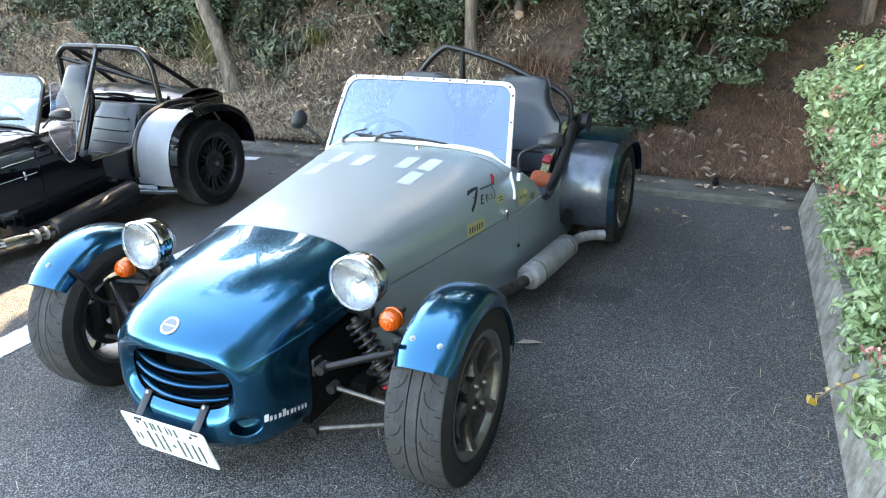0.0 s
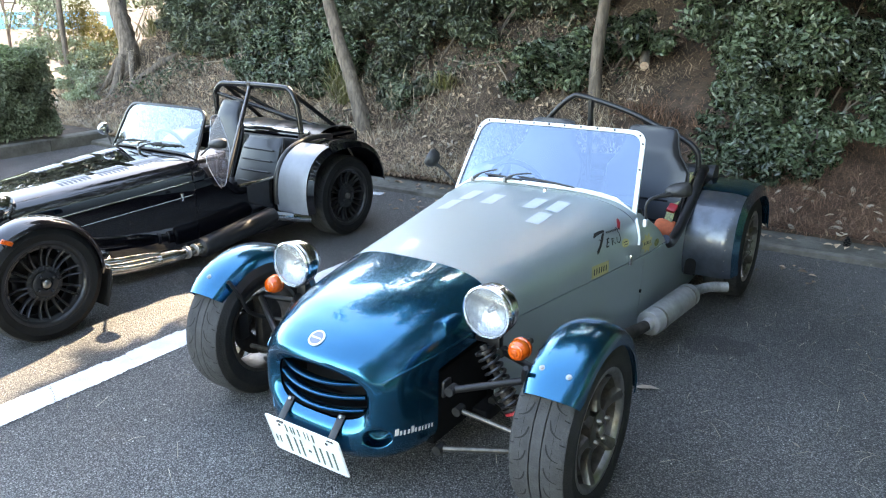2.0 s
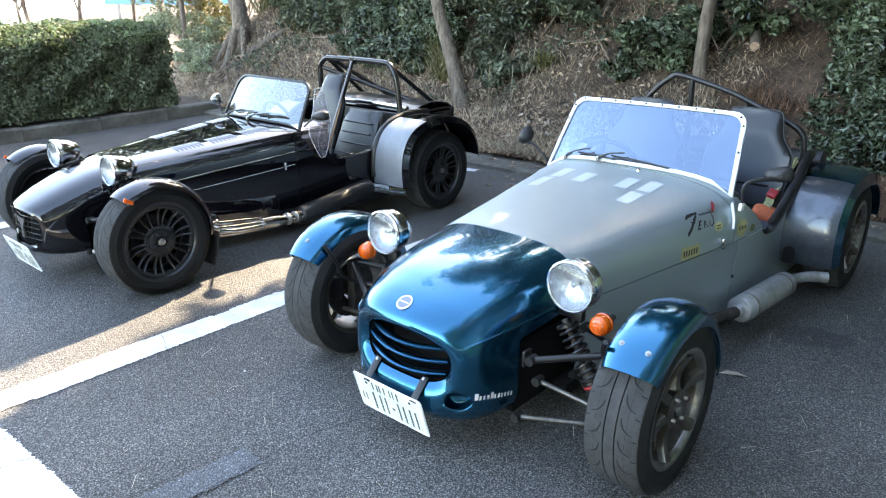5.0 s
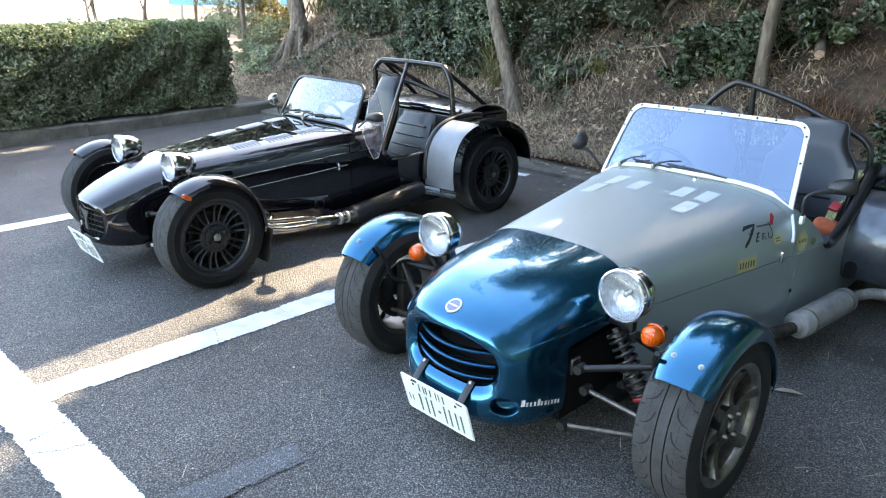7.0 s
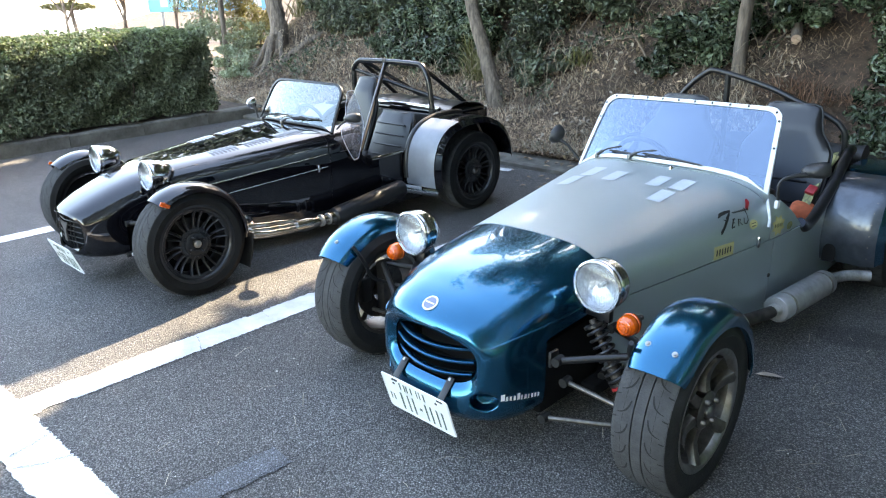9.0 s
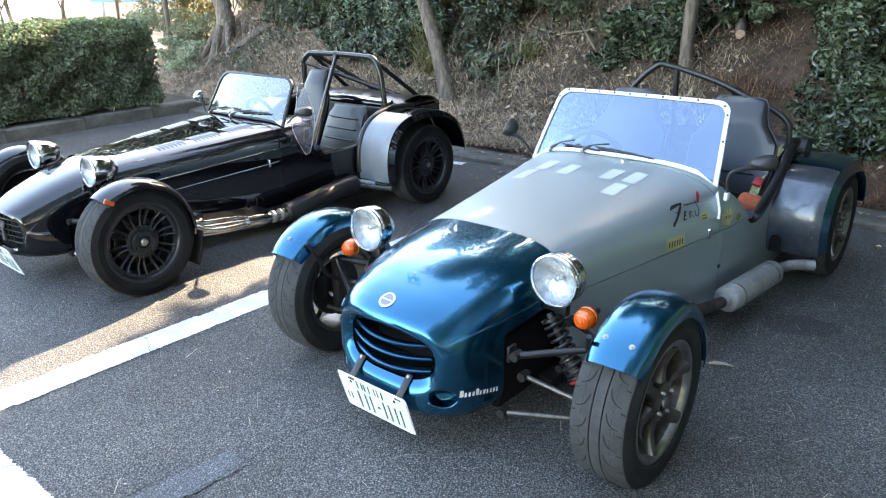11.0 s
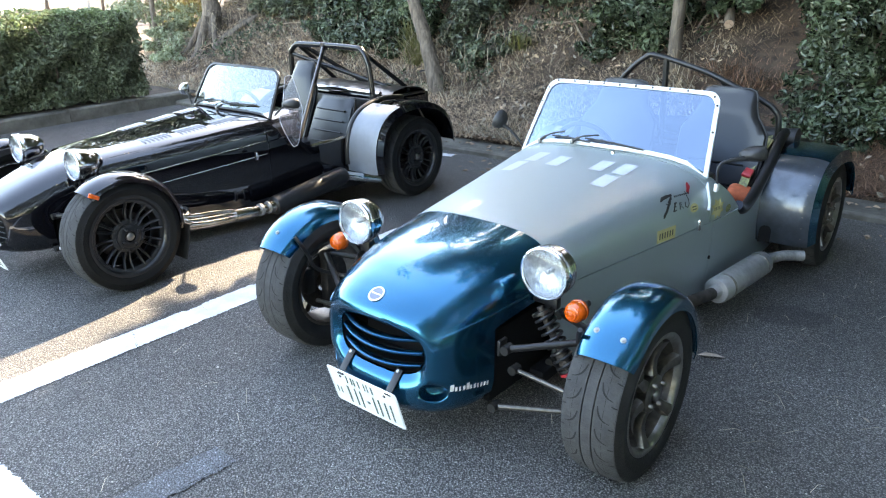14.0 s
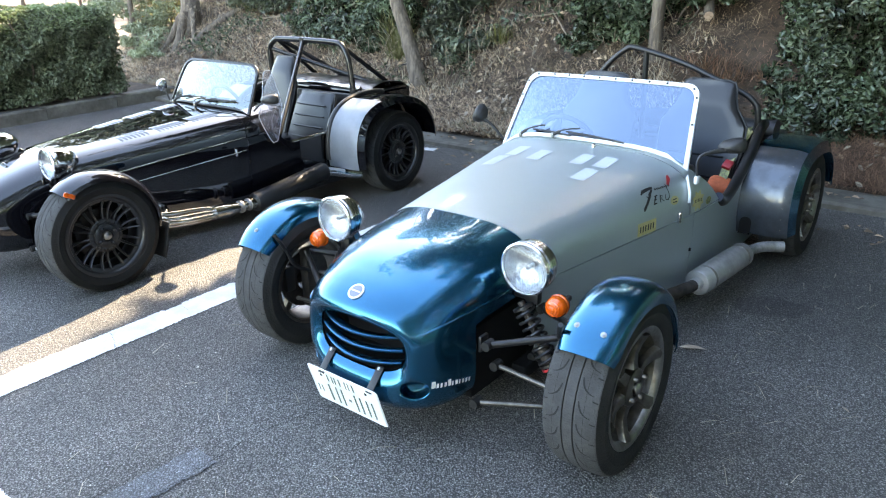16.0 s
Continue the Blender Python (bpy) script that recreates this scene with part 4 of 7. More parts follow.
    for k, (x, y, s) in enumerate(((-4.35, 4.8, 0.55), (-4.15, 4.62, 0.4), (-7.55, 5.3, 0.45), (-2.95, 4.9, 0.25), (-8.9, 5.6, 0.5))):
        z = bank(x, y)
        n = 110
        root = np.tile((0.0, 0.0, -0.02), (n, 1)) + np.c_[rg.normal(0, 0.07, (n, 2)), np.zeros(n)]
        a = rg.uniform(0, 6.283, n)
        r = rg.uniform(0.2, 0.95, n) * s
        tip = root + np.c_[np.cos(a) * r, np.sin(a) * r, (1.05 - rg.uniform(0.6, 1.0, n) * r / (0.95 * s)) * s]
        tuft = thing("grass_tuft", x, y, z, label="tuft of long yellow-green grass on the bank", category="grass", group="grass tufts")
        tagged(blade_mesh("grass_foliage", root, tip, 0.016, GRASS_LEAF, tuft), kind="stuff")


def build_hedge():
    a = math.atan2(0.44, 3.83)
    hedge = thing("hedge", -7.129, 2.882, 0.14, math.degrees(a), label="clipped dark green hedge behind a concrete kerb", category="hedge")
    # local: x into the bed is negative, y runs back from the end towards -y
    rg = np.random.default_rng(31)
    bm = bmesh.new()
    rnd = random.Random(4)
    for i in range(46):
        y = -0.2 - i * 0.3
        foot = Vector((-0.45 + rnd.uniform(-0.2, 0.2), y, -0.05))
        tube(spline([foot, foot + Vector((rnd.uniform(-0.1, 0.25), rnd.uniform(-0.1, 0.1), 0.45)), foot + Vector((rnd.uniform(-0.2, 0.35), rnd.uniform(-0.2, 0.2), 0.95))], 4), 0.013, 6, bm)
    tagged(part("woody_base", bm, BARK, hedge), kind="stuff")
    L, top = 13.3, 1.00
    parts = []

    def sheet(n, f, nrm):
        parts.append((f(rg.random(n), rg.random(n)), np.tile(nrm, (n, 1))))
    wob = lambda u, v: 0.07 * np.sin(u * 41 + v * 5) * np.cos(v * 7 + u * 13) + 0.04 * np.sin(u * 97 + v * 11)
    dep = lambda n: rg.random(n) ** 2 * 0.22
    sheet(54000, lambda u, v: np.c_[wob(u, v) - dep(len(u)) - 0.22 * np.maximum(0, (v - 0.78) / 0.22) ** 2, -u ** 1.25 * L, 0.04 + v * (top - 0.02)], (1.0, 0, 0.25))
    # paler leaves on top and brow paint the sun's light on the hedge
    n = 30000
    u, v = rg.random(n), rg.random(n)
    lit_leaves = np.c_[-0.10 - v * 0.95, -u ** 1.25 * L, top + wob(u, v) * 0.7 - dep(n) * 0.7 + 0.02]
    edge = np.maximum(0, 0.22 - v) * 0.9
    lit_leaves[:, 2] -= edge * rg.random(n)
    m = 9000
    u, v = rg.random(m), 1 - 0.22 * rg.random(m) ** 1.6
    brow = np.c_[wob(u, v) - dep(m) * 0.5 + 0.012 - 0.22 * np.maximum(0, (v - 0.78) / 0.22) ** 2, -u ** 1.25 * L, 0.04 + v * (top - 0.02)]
    lit_leaves = np.concatenate([lit_leaves[:-m], brow])
    leaf_mesh("young_growth", lit_leaves, np.tile((0.15, 0, 1.0), (n, 1)), 0.045, 0.022, LEAF_HEDGE_LIT, hedge, "hedge leaves along the clipped top, sunlight put into their paler green", seed=36, jitter=0.6)
    sheet(5000, lambda u, v: np.c_[-u * 1.0, wob(u, v) + dep(len(u)) * -1, 0.04 + v * (top - 0.02)], (0, 1.0, 0.2))
    # a dense heart of larger leaves, so that no light shows through
    n = 12000
    heart = np.c_[-0.30 - 0.3 * rg.random(n), -rg.random(n) * L - 0.2, 0.0 + rg.random(n) * (top - 0.12)]
    leaf_mesh("inner_foliage", heart, np.tile((1.0, 0, 0.1), (n, 1)), 0.13, 0.08, LEAF_HEDGE, hedge, seed=33, jitter=0.4)
    c = np.concatenate([p for p, _ in parts])
    d = np.concatenate([q for _, q in parts])
    leaf_mesh("foliage", c, d, 0.045, 0.023, LEAF_HEDGE, hedge, seed=32, jitter=0.55)


def build_border():
    """The raised bed with flowering shrubs beside the bay."""
    clumps = [(2.14, 2.95, 0.70, 0.46, 0.55, 0.46), (2.0, 2.9, 0.86, 0.32, 0.38, 0.26), (2.22, 2.3, 0.62, 0.46, 0.5, 0.52), (2.27, 1.6, 0.57, 0.46, 0.5, 0.50), (2.29, 0.95, 0.46, 0.44, 0.45, 0.44), (2.33, 0.3, 0.41, 0.43, 0.5, 0.42),
              (2.9, 2.4, 0.72, 0.6, 0.9, 0.5), (2.9, 1.0, 0.66, 0.55, 0.9, 0.5), (2.36, -0.3, 0.38, 0.43, 0.5, 0.4), (2.12, 1.25, 0.42, 0.22, 0.3, 0.24), (2.2, 0.6, 0.38, 0.22, 0.3, 0.22), (2.24, -0.05, 0.34, 0.2, 0.3, 0.2), (2.41, -0.9, 0.36, 0.42, 0.45, 0.36)]
    for i, c in enumerate(clumps):
        ob = shrub("flowering_shrub", [c, (c[0] - (0.12 if c[1] < 1.8 else 0.05) * c[3] / 0.44, c[1] + 0.12, c[2] - 0.22 * c[3] / 0.44, 0.8 * c[3], 0.8 * c[3], 0.65 * c[3])], int((13000 if c[1] > 0.2 and c[0] < 2.5 else 6000) * (c[3] / 0.44) ** 1.4), 0.038, 0.018, LEAF_LIGHT, 40 + i, "light green flowering shrub in the raised border", category="shrub", roots=(c[0], c[1], 0.2), stems=10, split=5, core=0.97)
        tagged(ob, group="border shrubs")
        p, d = clump_points([(0, 0, c[2] - 0.2, c[3] * 1.04, c[4] * 1.04, c[5] * 1.04)], 26, 60 + i, shell=0.05)
        rg = np.random.default_rng(70 + i)
        flower = np.repeat(p, 14, 0) + rg.normal(0, 0.017, (len(p) * 14, 3))
        leaf_mesh("blossom", flower, np.tile((0, -0.3, 1), (len(flower), 1)), 0.02, 0.014, PETAL_PINK, ob, "small pink flower heads", seed=80 + i)
        p, d = clump_points([(0, 0, c[2] - 0.2, c[3] * 1.02, c[4] * 1.02, c[5] * 1.02)], 14, 90 + i, shell=0.05)
        leaf_mesh("yellow_foliage", p, d, 0.05, 0.03, PETAL_YELLOW, ob, "leaves turned yellow", seed=90 + i)
    # a sprig with yellow leaves hanging over the kerb
    sprig = thing("sprig", 1.93, 0.72, 0.17, label="thin sprig with yellow leaves hanging over the kerb", category="plant")
    part("stem", tube(spline([(0.12, 0.1, 0.1), (0.0, 0.02, 0.05), (-0.1, -0.03, 0.0), (-0.16, -0.05, -0.05)], 5), 0.003, 5), TWIG, sprig)
    leaf_mesh("foliage", [(-0.1, -0.02, 0.0), (-0.08, -0.05, 0.01), (-0.13, -0.03, -0.02), (-0.16, -0.06, -0.05), (-0.15, -0.03, -0.04), (-0.18, -0.05, -0.06), (-0.05, 0.0, 0.03), (-0.17, -0.08, -0.05)], np.tile((0, -0.3, 1), (8, 1)), 0.032, 0.024, PETAL_YELLOW, sprig, seed=5)


def build_ground_litter():
    rg = np.random.default_rng(14)
    n = 150
    x, y = rg.uniform(0.85, 1.85, n), rg.uniform(-1.2, 3.3, n)
    n2 = 90
    x, y = np.r_[x, rg.uniform(-1.6, 1.2, n2)], np.r_[y, rg.uniform(-1.5, 3.3, n2)]
    a = rg.uniform(0, 6.283, len(x))
    ln = rg.uniform(0.04, 0.13, len(x))
    root = np.c_[x, y, np.full(len(x), 0.004)]
    tip = root + np.c_[np.cos(a) * ln, np.sin(a) * ln, np.zeros(len(x))]
    ob = blade_mesh("fallen_needles", root, tip, 0.0022, PALE_NEEDLE)
    tagged(ob, "bleached pine needles scattered on the asphalt", "litter", kind="stuff")
    n = 260
    x, y = 1.86 - 0.05 * rg.uniform(-1, 3.2, n) - 0.22 * rg.random(n) ** 2, rg.uniform(-1.4, 3.2, n)
    x = x - 0.045 * (y - 0.2) * (y > 0.2)
    a, ln = rg.normal(1.2, 0.9, n), rg.uniform(0.03, 0.11, n)
    root = np.c_[x, y, np.full(n, 0.005)]
    tagged(blade_mesh("kerb_needles", root, root + np.c_[np.cos(a) * ln * 0.6, np.sin(a) * ln, np.zeros(n)], 0.0024, NEEDLE), "brown pine needles gathered beside the border kerb", "litter", kind="stuff")
    n = 520
    x, y = rg.uniform(-2.2, 1.75, n), rg.uniform(-1.6, 3.2, n)
    stones_v, stones_f = [], []
    for px, py, r in zip(x, y, rg.uniform(0.0016, 0.0048, n) * (1 + 0.6 * (rg.random(n) > 0.93))):
        k = len(stones_v)
        stones_v += [(px + r * q[0] * rg.uniform(0.7, 1.3), py + r * q[1] * rg.uniform(0.7, 1.3), 0.0005 + r * q[2]) for q in ((-1, 0, 0), (0, -1, 0), (1, 0, 0), (0, 1, 0), (0.1, 0.1, 1.0))]
        stones_f += [(k, k + 1, k + 4), (k + 1, k + 2, k + 4), (k + 2, k + 3, k + 4), (k + 3, k, k + 4)]
    tagged(raw("grit", stones_v, stones_f, GRIT), "small pale grit scattered on the asphalt", "grit", kind="stuff")
    n = 130
    x, y = np.r_[rg.uniform(-3.0, 1.8, n)], np.r_[3.3 - 0.75 * rg.random(n) ** 3]
    leaf_mesh("kerb_leaves", np.c_[x, y + 0.1, np.where(y > 3.13, 0.066, 0.012)], np.tile((0, 0, 1.0), (n, 1)), 0.05, 0.03, DRY_LEAF, seed=6, jitter=0.15)
    tagged(bpy.data.objects["kerb_leaves"], "dry leaves gathered along the kerb", "litter", kind="stuff")
    for x, y, rz, s in ((0.70, 0.87, 25, 1.0), (1.35, 3.42, 60, 0.7), (1.15, -0.2, 80, 0.3), (1.5, 0.4, 10, 0.3), (1.3, 0.75, 140, 0.35), (1.62, 2.2, 30, 0.4), (1.0, 2.95, 10, 0.35), (-0.1, -1.0, 10, 0.25), (-1.9, 2.9, 40, 0.8), (-2.1, 2.2, 10, 0.5)):
        bm = bmesh.new()
        out = [(-0.055, 0.0, 0.004), (-0.02, 0.016, 0.012), (0.02, 0.014, 0.010), (0.06, 0.0, 0.003), (0.02, -0.013, 0.011), (-0.02, -0.016, 0.009)]
        vs = [bm.verts.new(Vector(q) * s) for q in out]
        c = bm.verts.new(Vector((0, 0, 0.004)) * s)
        for k in range(6):
            bm.faces.new((c, vs[k], vs[(k + 1) % 6]))
        ob = part("fallen_leaf", bm, PALE_LEAF, m=pose(x, y, 0.062 if y > 3.25 else 0.003, 0, 0, rz))
        tagged(ob, "pale dry leaf lying on the ground", "leaf", group="fallen leaves")


def build_far():
    """What shows over the hedge: reeds, bare trees, a small pine, a post and a billboard."""
    rg = np.random.default_rng(44)
    n = 420
    x, y = rg.uniform(-19, -15, n), rg.uniform(0.5, 4.4, n)
    root = np.c_[x, y, np.zeros(n)]
    tip = root + np.c_[rg.normal(0, 0.2, n), rg.normal(0, 0.2, n), rg.uniform(0.6, 1.5, n)]
    tagged(blade_mesh("dry_reeds", root, tip, 0.018, PALE_NEEDLE), "pale dry reeds beyond the hedge", "reeds", kind="stuff")
    # near-white colour stands for the burnt-out glare of the far ground
    pale = mat("near_white_ground", (0.80, 0.80, 0.80), 0.9, vary=0.15, scale=0.8, bump=0.4, bump_scale=8)
    tagged(part("far_field", box((160, 300, 0.03), (-90.2, 0, 0.02), 0.0), pale, smooth=False), "wide near-white ground beyond the hedge, standing for glare", "ground", kind="structure")
    rnd = random.Random(12)
    for x, y, h, r in ((-18.6, 6.9, 4.5, 0.06), (-18.0, 8.1, 4.5, 0.05), (-17.7, 8.6, 4.0, 0.09), (-20.5, 6.2, 5, 0.05), (-22, 11.6, 6, 0.08)):
        tree = thing("bare_tree", x, y, 0, label="leafless thin tree in the distance", category="tree", group="far bare trees")
        bm = bmesh.new()

        def limb(a, d, ln, rr, depth):
            b = a + d * ln
            tube([a, (a + b) / 2 + Vector((rnd.uniform(-1, 1), rnd.uniform(-1, 1), 0)) * ln * 0.06, b], [rr, rr * 0.8, rr * 0.6], 6, bm)
            if depth:
                for _ in range(3):
                    limb(a + d * ln * rnd.uniform(0.5, 1), (d + Vector((rnd.uniform(-0.8, 0.8), rnd.uniform(-0.8, 0.8), rnd.uniform(-0.1, 0.5)))).normalized(), ln * 0.6, rr * 0.55, depth - 1)
        limb(Vector((0, 0, -0.1)), Vector((rnd.uniform(-0.1, 0.1), rnd.uniform(-0.1, 0.1), 1)).normalized(), h * 0.4, r, 3)
        part("crown", bm, BARK, tree)
    pine = thing("pine_tree", -24.7, 7.85, 0, label="small pine with flat yellow-green tiers in the distance", category="tree")
    part("trunk", tube(spline([(0, 0, -0.1), (0.1, 0, 0.6), (-0.06, 0, 1.2), (0.05, 0, 2.2)], 5), 0.07, 8), BARK, pine)
    p, d = clump_points([(0, -0.1, 1.42, 0.5, 0.85, 0.12), (0.1, 0.1, 1.75, 0.6, 0.75, 0.16), (0, 0, 2.2, 0.5, 0.55, 0.2)], 2600, 3)
    leaf_mesh("crown", p, d, 0.13, 0.03, GRASS_LEAF, pine, seed=3)
    post = thing("post", -9.95, 4.75, bank(-9.95, 4.75), label="thin dark wooden post beyond the hedge", category="post")
    part("shaft", lathe([(-0.2, 0.045), (1.55, 0.04), (1.56, 0.0)], 10, "z"), BARK, post)
    # a billboard on posts, turned to the car park
    sign = thing("billboard", -24.65, 12.7, 0, 60.7, label="cream and blue billboard on posts beyond the hedge", category="sign")
    board = part("board", box((4.3, 0.06, 1.15), (0.1, 0, 2.31), 0.01), mat("cream_board", (0.74, 0.68, 0.50), 0.6, vary=0.08, scale=2.0), sign, "cream board with dark lettering")
    part("blue_band", box((4.3, 0.07, 0.58), (0.1, 0, 1.43), 0.01), mat("blue_board", (0.20, 0.50, 0.76), 0.6, vary=0.08, scale=2.0), sign, "light blue lower band")
    for x in (-1.6, 0.1, 1.8):
        part("sign_post", box((0.1, 0.1, 2.8), (x, 0.09, 1.4), 0.01), STEEL, sign)
    text = bpy.data.curves.new("lettering", "FONT")
    text.body = "\u702c\u6238\u5927"
    text.size = 0.55
    text.extrude = 0.004
    tmp = bpy.data.objects.new("lettering", text)
    bpy.context.collection.objects.link(tmp)
    me = bpy.data.meshes.new_from_object(tmp.evaluated_get(bpy.context.evaluated_depsgraph_get()))
    bpy.data.objects.remove(tmp)
    bm = bmesh.new()
    bm.from_mesh(me)
    bmesh.ops.transform(bm, matrix=pose(-1.78, -0.036, 1.84, 90, 0, 0), verts=bm.verts[:])
    part("lettering", bm, mat("sign_brown", (0.09, 0.05, 0.035), 0.6, vary=0.2, scale=4.0), board, "dark brown characters", smooth=False)
    for k in range(9):
        part("letter_bar", box((0.20 if k % 2 else 0.26, 0.006, 0.30 if k % 3 else 0.24), (-1.5 + 0.42 * k, -0.038, 1.44), 0.002, seg=1), WHITE_TRIM, sign, smooth=False)


build_ground()
# bay lines, in the order from the bed to the road
marking(-1.342, -1.292, -1.43, 3.3, 0.165, seed=2, bite=0.012)
marking(-1.345, -1.382, -6.3, -1.475, 0.185, seed=3, rag=0.009)
marking(1.6, -1.327, -1.345, -1.382, 0.185, seed=4, rag=0.009)
marking(-3.79, -1.25, -3.86, 2.9, 0.15, seed=5)
marking(-2.75, 3.05, -2.45, 3.12, 0.10, seed=6)
bm = bmesh.new()
ring = []
for k in range(40):
    a = 2 * math.pi * k / 40
    rr = 1 + 0.35 * noise.noise((2.2 * math.cos(a), 2.2 * math.sin(a), 3.0)) + 0.12 * noise.noise((7 * math.cos(a), 7 * math.sin(a), 1.0))
    u, v = 0.17 * rr * math.cos(a), 0.11 * rr * math.sin(a)
    ring.append(bm.verts.new((0.845 + 0.9 * u - 0.43 * v, 1.485 + 0.43 * u + 0.9 * v, 0.0025)))
bm.faces.new(ring)
tagged(part("oil_stain", bm, OILY, smooth=False), "dark oil stain soaked into the asphalt", "stain", kind="structure")
marking(-0.352, -1.27, -0.325, -0.785, 0.125, rag=0.006, material=FADED, name="worn_marking", label="almost worn-off grey trace of paint", seed=7)
crack([(-0.285, -1.27, 0.001), (-0.278, -1.053, 0.001), (-0.282, -0.771, 0.001), (-0.278, -0.575, 0), (-0.219, -0.381, 0), (-0.19, -0.2, 0)], 0.0020, 1)
crack([(-0.43, -1.27, 0.001), (-0.418, -1.05, 0.001), (-0.392, -0.82, 0.001), (-0.36, -0.7, 0)], 0.0014, 3)
for k, (x, y, a) in enumerate(((-1.37, 0.62, 0.9), (-1.36, 0.66, 0.8), (-1.33, -0.55, -0.4), (-0.9, -1.37, 1.2), (-1.05, -1.36, 1.9), (-2.2, -1.4, 1.4), (0.4, -1.35, 1.7))):
    crack([(x - 0.09 * math.cos(a), y - 0.09 * math.sin(a), 0.003), (x + 0.01, y, 0.003), (x + 0.09 * math.cos(a), y + 0.09 * math.sin(a), 0.003)], 0.0018, 20 + k)
crack([(-1.2, -1.3, 0), (-1.05, -0.95, 0), (-0.98, -0.6, 0)], 0.0010, 2)
kerb([(-7.15, 3.25), (1.95, 3.25)], [(0, -0.05), (0, 0.035), (-0.025, 0.05), (-0.34, 0.058), (-0.34, -0.05)], "kerb_back", "weathered low concrete kerb along the bank", 1.8, CONCRETE_DIRTY)
kerb([(-5.8, -8.2), (-6.45, -2.6), (-7.16, 3.60)], [(0, -0.05), (0, 0.125), (-0.02, 0.145), (-0.17, 0.145), (-0.17, -0.05)], "kerb_hedge", "dirty concrete kerb in front of the hedge", 0.9, CONCRETE_DIRTY)
kerb([(1.88, 0.2), (1.735, 3.25)], [(-0.02, -0.05), (0.04, 0.16), (0.055, 0.2), (0.20, 0.2), (0.20, -0.05)], "kerb_border", "sloping concrete edge of the planted border", 1.5)
kerb([(2.10, -4.75), (1.88, 0.2)], [(-0.02, -0.05), (0.04, 0.16), (0.055, 0.2), (0.20, 0.2), (0.20, -0.05)], "kerb_border_front", "sloping concrete edge of the planted border", 1.6)
soil = box((3.4, 8.4, 0.2), (3.65, -0.55, 0.08), 0.01)
tagged(part("border_soil", soil, SOIL), "dark earth of the raised border", "soil", kind="structure")
soil = slab([(-7.3, 3.55), (-6.62, -2.6), (-6.0, -8.2), (-9.0, -8.2), (-9.5, 3.55)], 0.13)
tagged(part("hedge_soil", soil, SOIL, smooth=False), "dark earth under the hedge", "soil", kind="structure")
build_bank()
build_bank_things()
build_trees()
build_bushes()
build_hedge()
build_border()
build_ground_litter()
build_far()


# ---- cars ----
# A car stands at an Empty on the ground under its front axle: x to its left-hand side as the driver would call it, y to its tail.
def section(hw, zs, zt, n, count=25):
    """The upper arc of a body section, from +x seam over the top to the -x seam."""
    out = []
    for k in range(count):
        a = math.pi * k / (count - 1)
        c, s = math.cos(a), math.sin(a)
        out.append((hw * math.copysign(abs(c) ** (2 / n), c), zs + (zt - zs) * abs(s) ** (2 / n)))
    return out


def tyre(parent, r, w, rim_r, rubber):
    """Rubber with a worn tread: two near grooves round the middle and hooked ones to the shoulders; its axis is x."""
    h = w / 2
    prof = [(-h * 0.72, rim_r - 0.012), (-h * 0.90, rim_r + 0.006), (-h * 0.955, rim_r + 0.016), (-h * 0.965, rim_r + 0.020), (-h * 1.02, (r + rim_r) / 2), (-h * 1.005, r - 0.042), (-h * 0.985, r - 0.040), (-h * 0.955, r - 0.024), (-h * 0.86, r - 0.010)]
    part("tyre", lathe(prof + [(-a, q) for a, q in prof[::-1]], 64, "x"), rubber, parent)
    drop = lambda a: 0.0105 * abs(a / 0.88) ** 4.5
    tread = [(-h * 0.88, r - 0.0115)]
    for a in np.linspace(-0.82, 0.82, 19):
        if abs(abs(a) - 0.18) < 0.05:
            tread += [(h * (a - 0.022), r - drop(a)), (h * (a - 0.016), r - 0.007), (h * (a + 0.016), r - 0.007), (h * (a + 0.022), r - drop(a))]
        else:
            tread.append((h * a, r - drop(a)))
    tread.append((h * 0.88, r - 0.0115))
    part("tread", lathe(tread, 64, "x"), TREAD, parent, "worn grey tread")
    verts, faces = [], []

    def cut(line, widths):
        for j, (x, a) in enumerate(line):
            p, q = line[max(j - 1, 0)], line[min(j + 1, len(line) - 1)]
            dx, da = (q[0] - p[0]), (q[1] - p[1]) * r
            ln = math.hypot(dx, da) or 1.0
            for s in (-0.5, 0.5):
                xx, aa = x - s * widths[j] * da / ln, a + s * widths[j] * dx / ln / r
                rr = r + 0.0009 - drop(xx / h)
                verts.append((xx, rr * math.cos(aa), rr * math.sin(aa)))
            if j:
                n = len(verts)
                faces.append((n - 4, n - 3, n - 1, n - 2))
    count = 26
    for side in (-1, 1):
        for k in range(count):
            a0 = 2 * math.pi * (k + 0.25 * side) / count
            hook = spline_2d([(0.30, -0.085), (0.34, -0.03), (0.42, 0.02), (0.56, 0.055), (0.72, 0.07)], 3)
            cut([(side * h * u, a0 + v) for u, v in hook], [0.0022 + 0.0034 * math.sin(math.pi * min(1.0, 0.12 + j / (len(hook) - 1))) for j in range(len(hook))])
            cut([(side * h * u, a0 + 0.12 + v) for u, v in ((0.70, 0.0), (0.78, 0.008), (0.86, 0.012))], [0.003, 0.0042, 0.003])
        for k in range(count * 2):
            a0 = 2 * math.pi * k / count / 2
            cut([(side * h * 0.50, a0), (side * h * 0.505, a0 + 0.045), (side * h * 0.50, a0 + 0.09)], [0.0008, 0.0016, 0.0008])
    tagged(raw("tread_pattern", verts, faces, GROOVE, parent), kind="stuff")


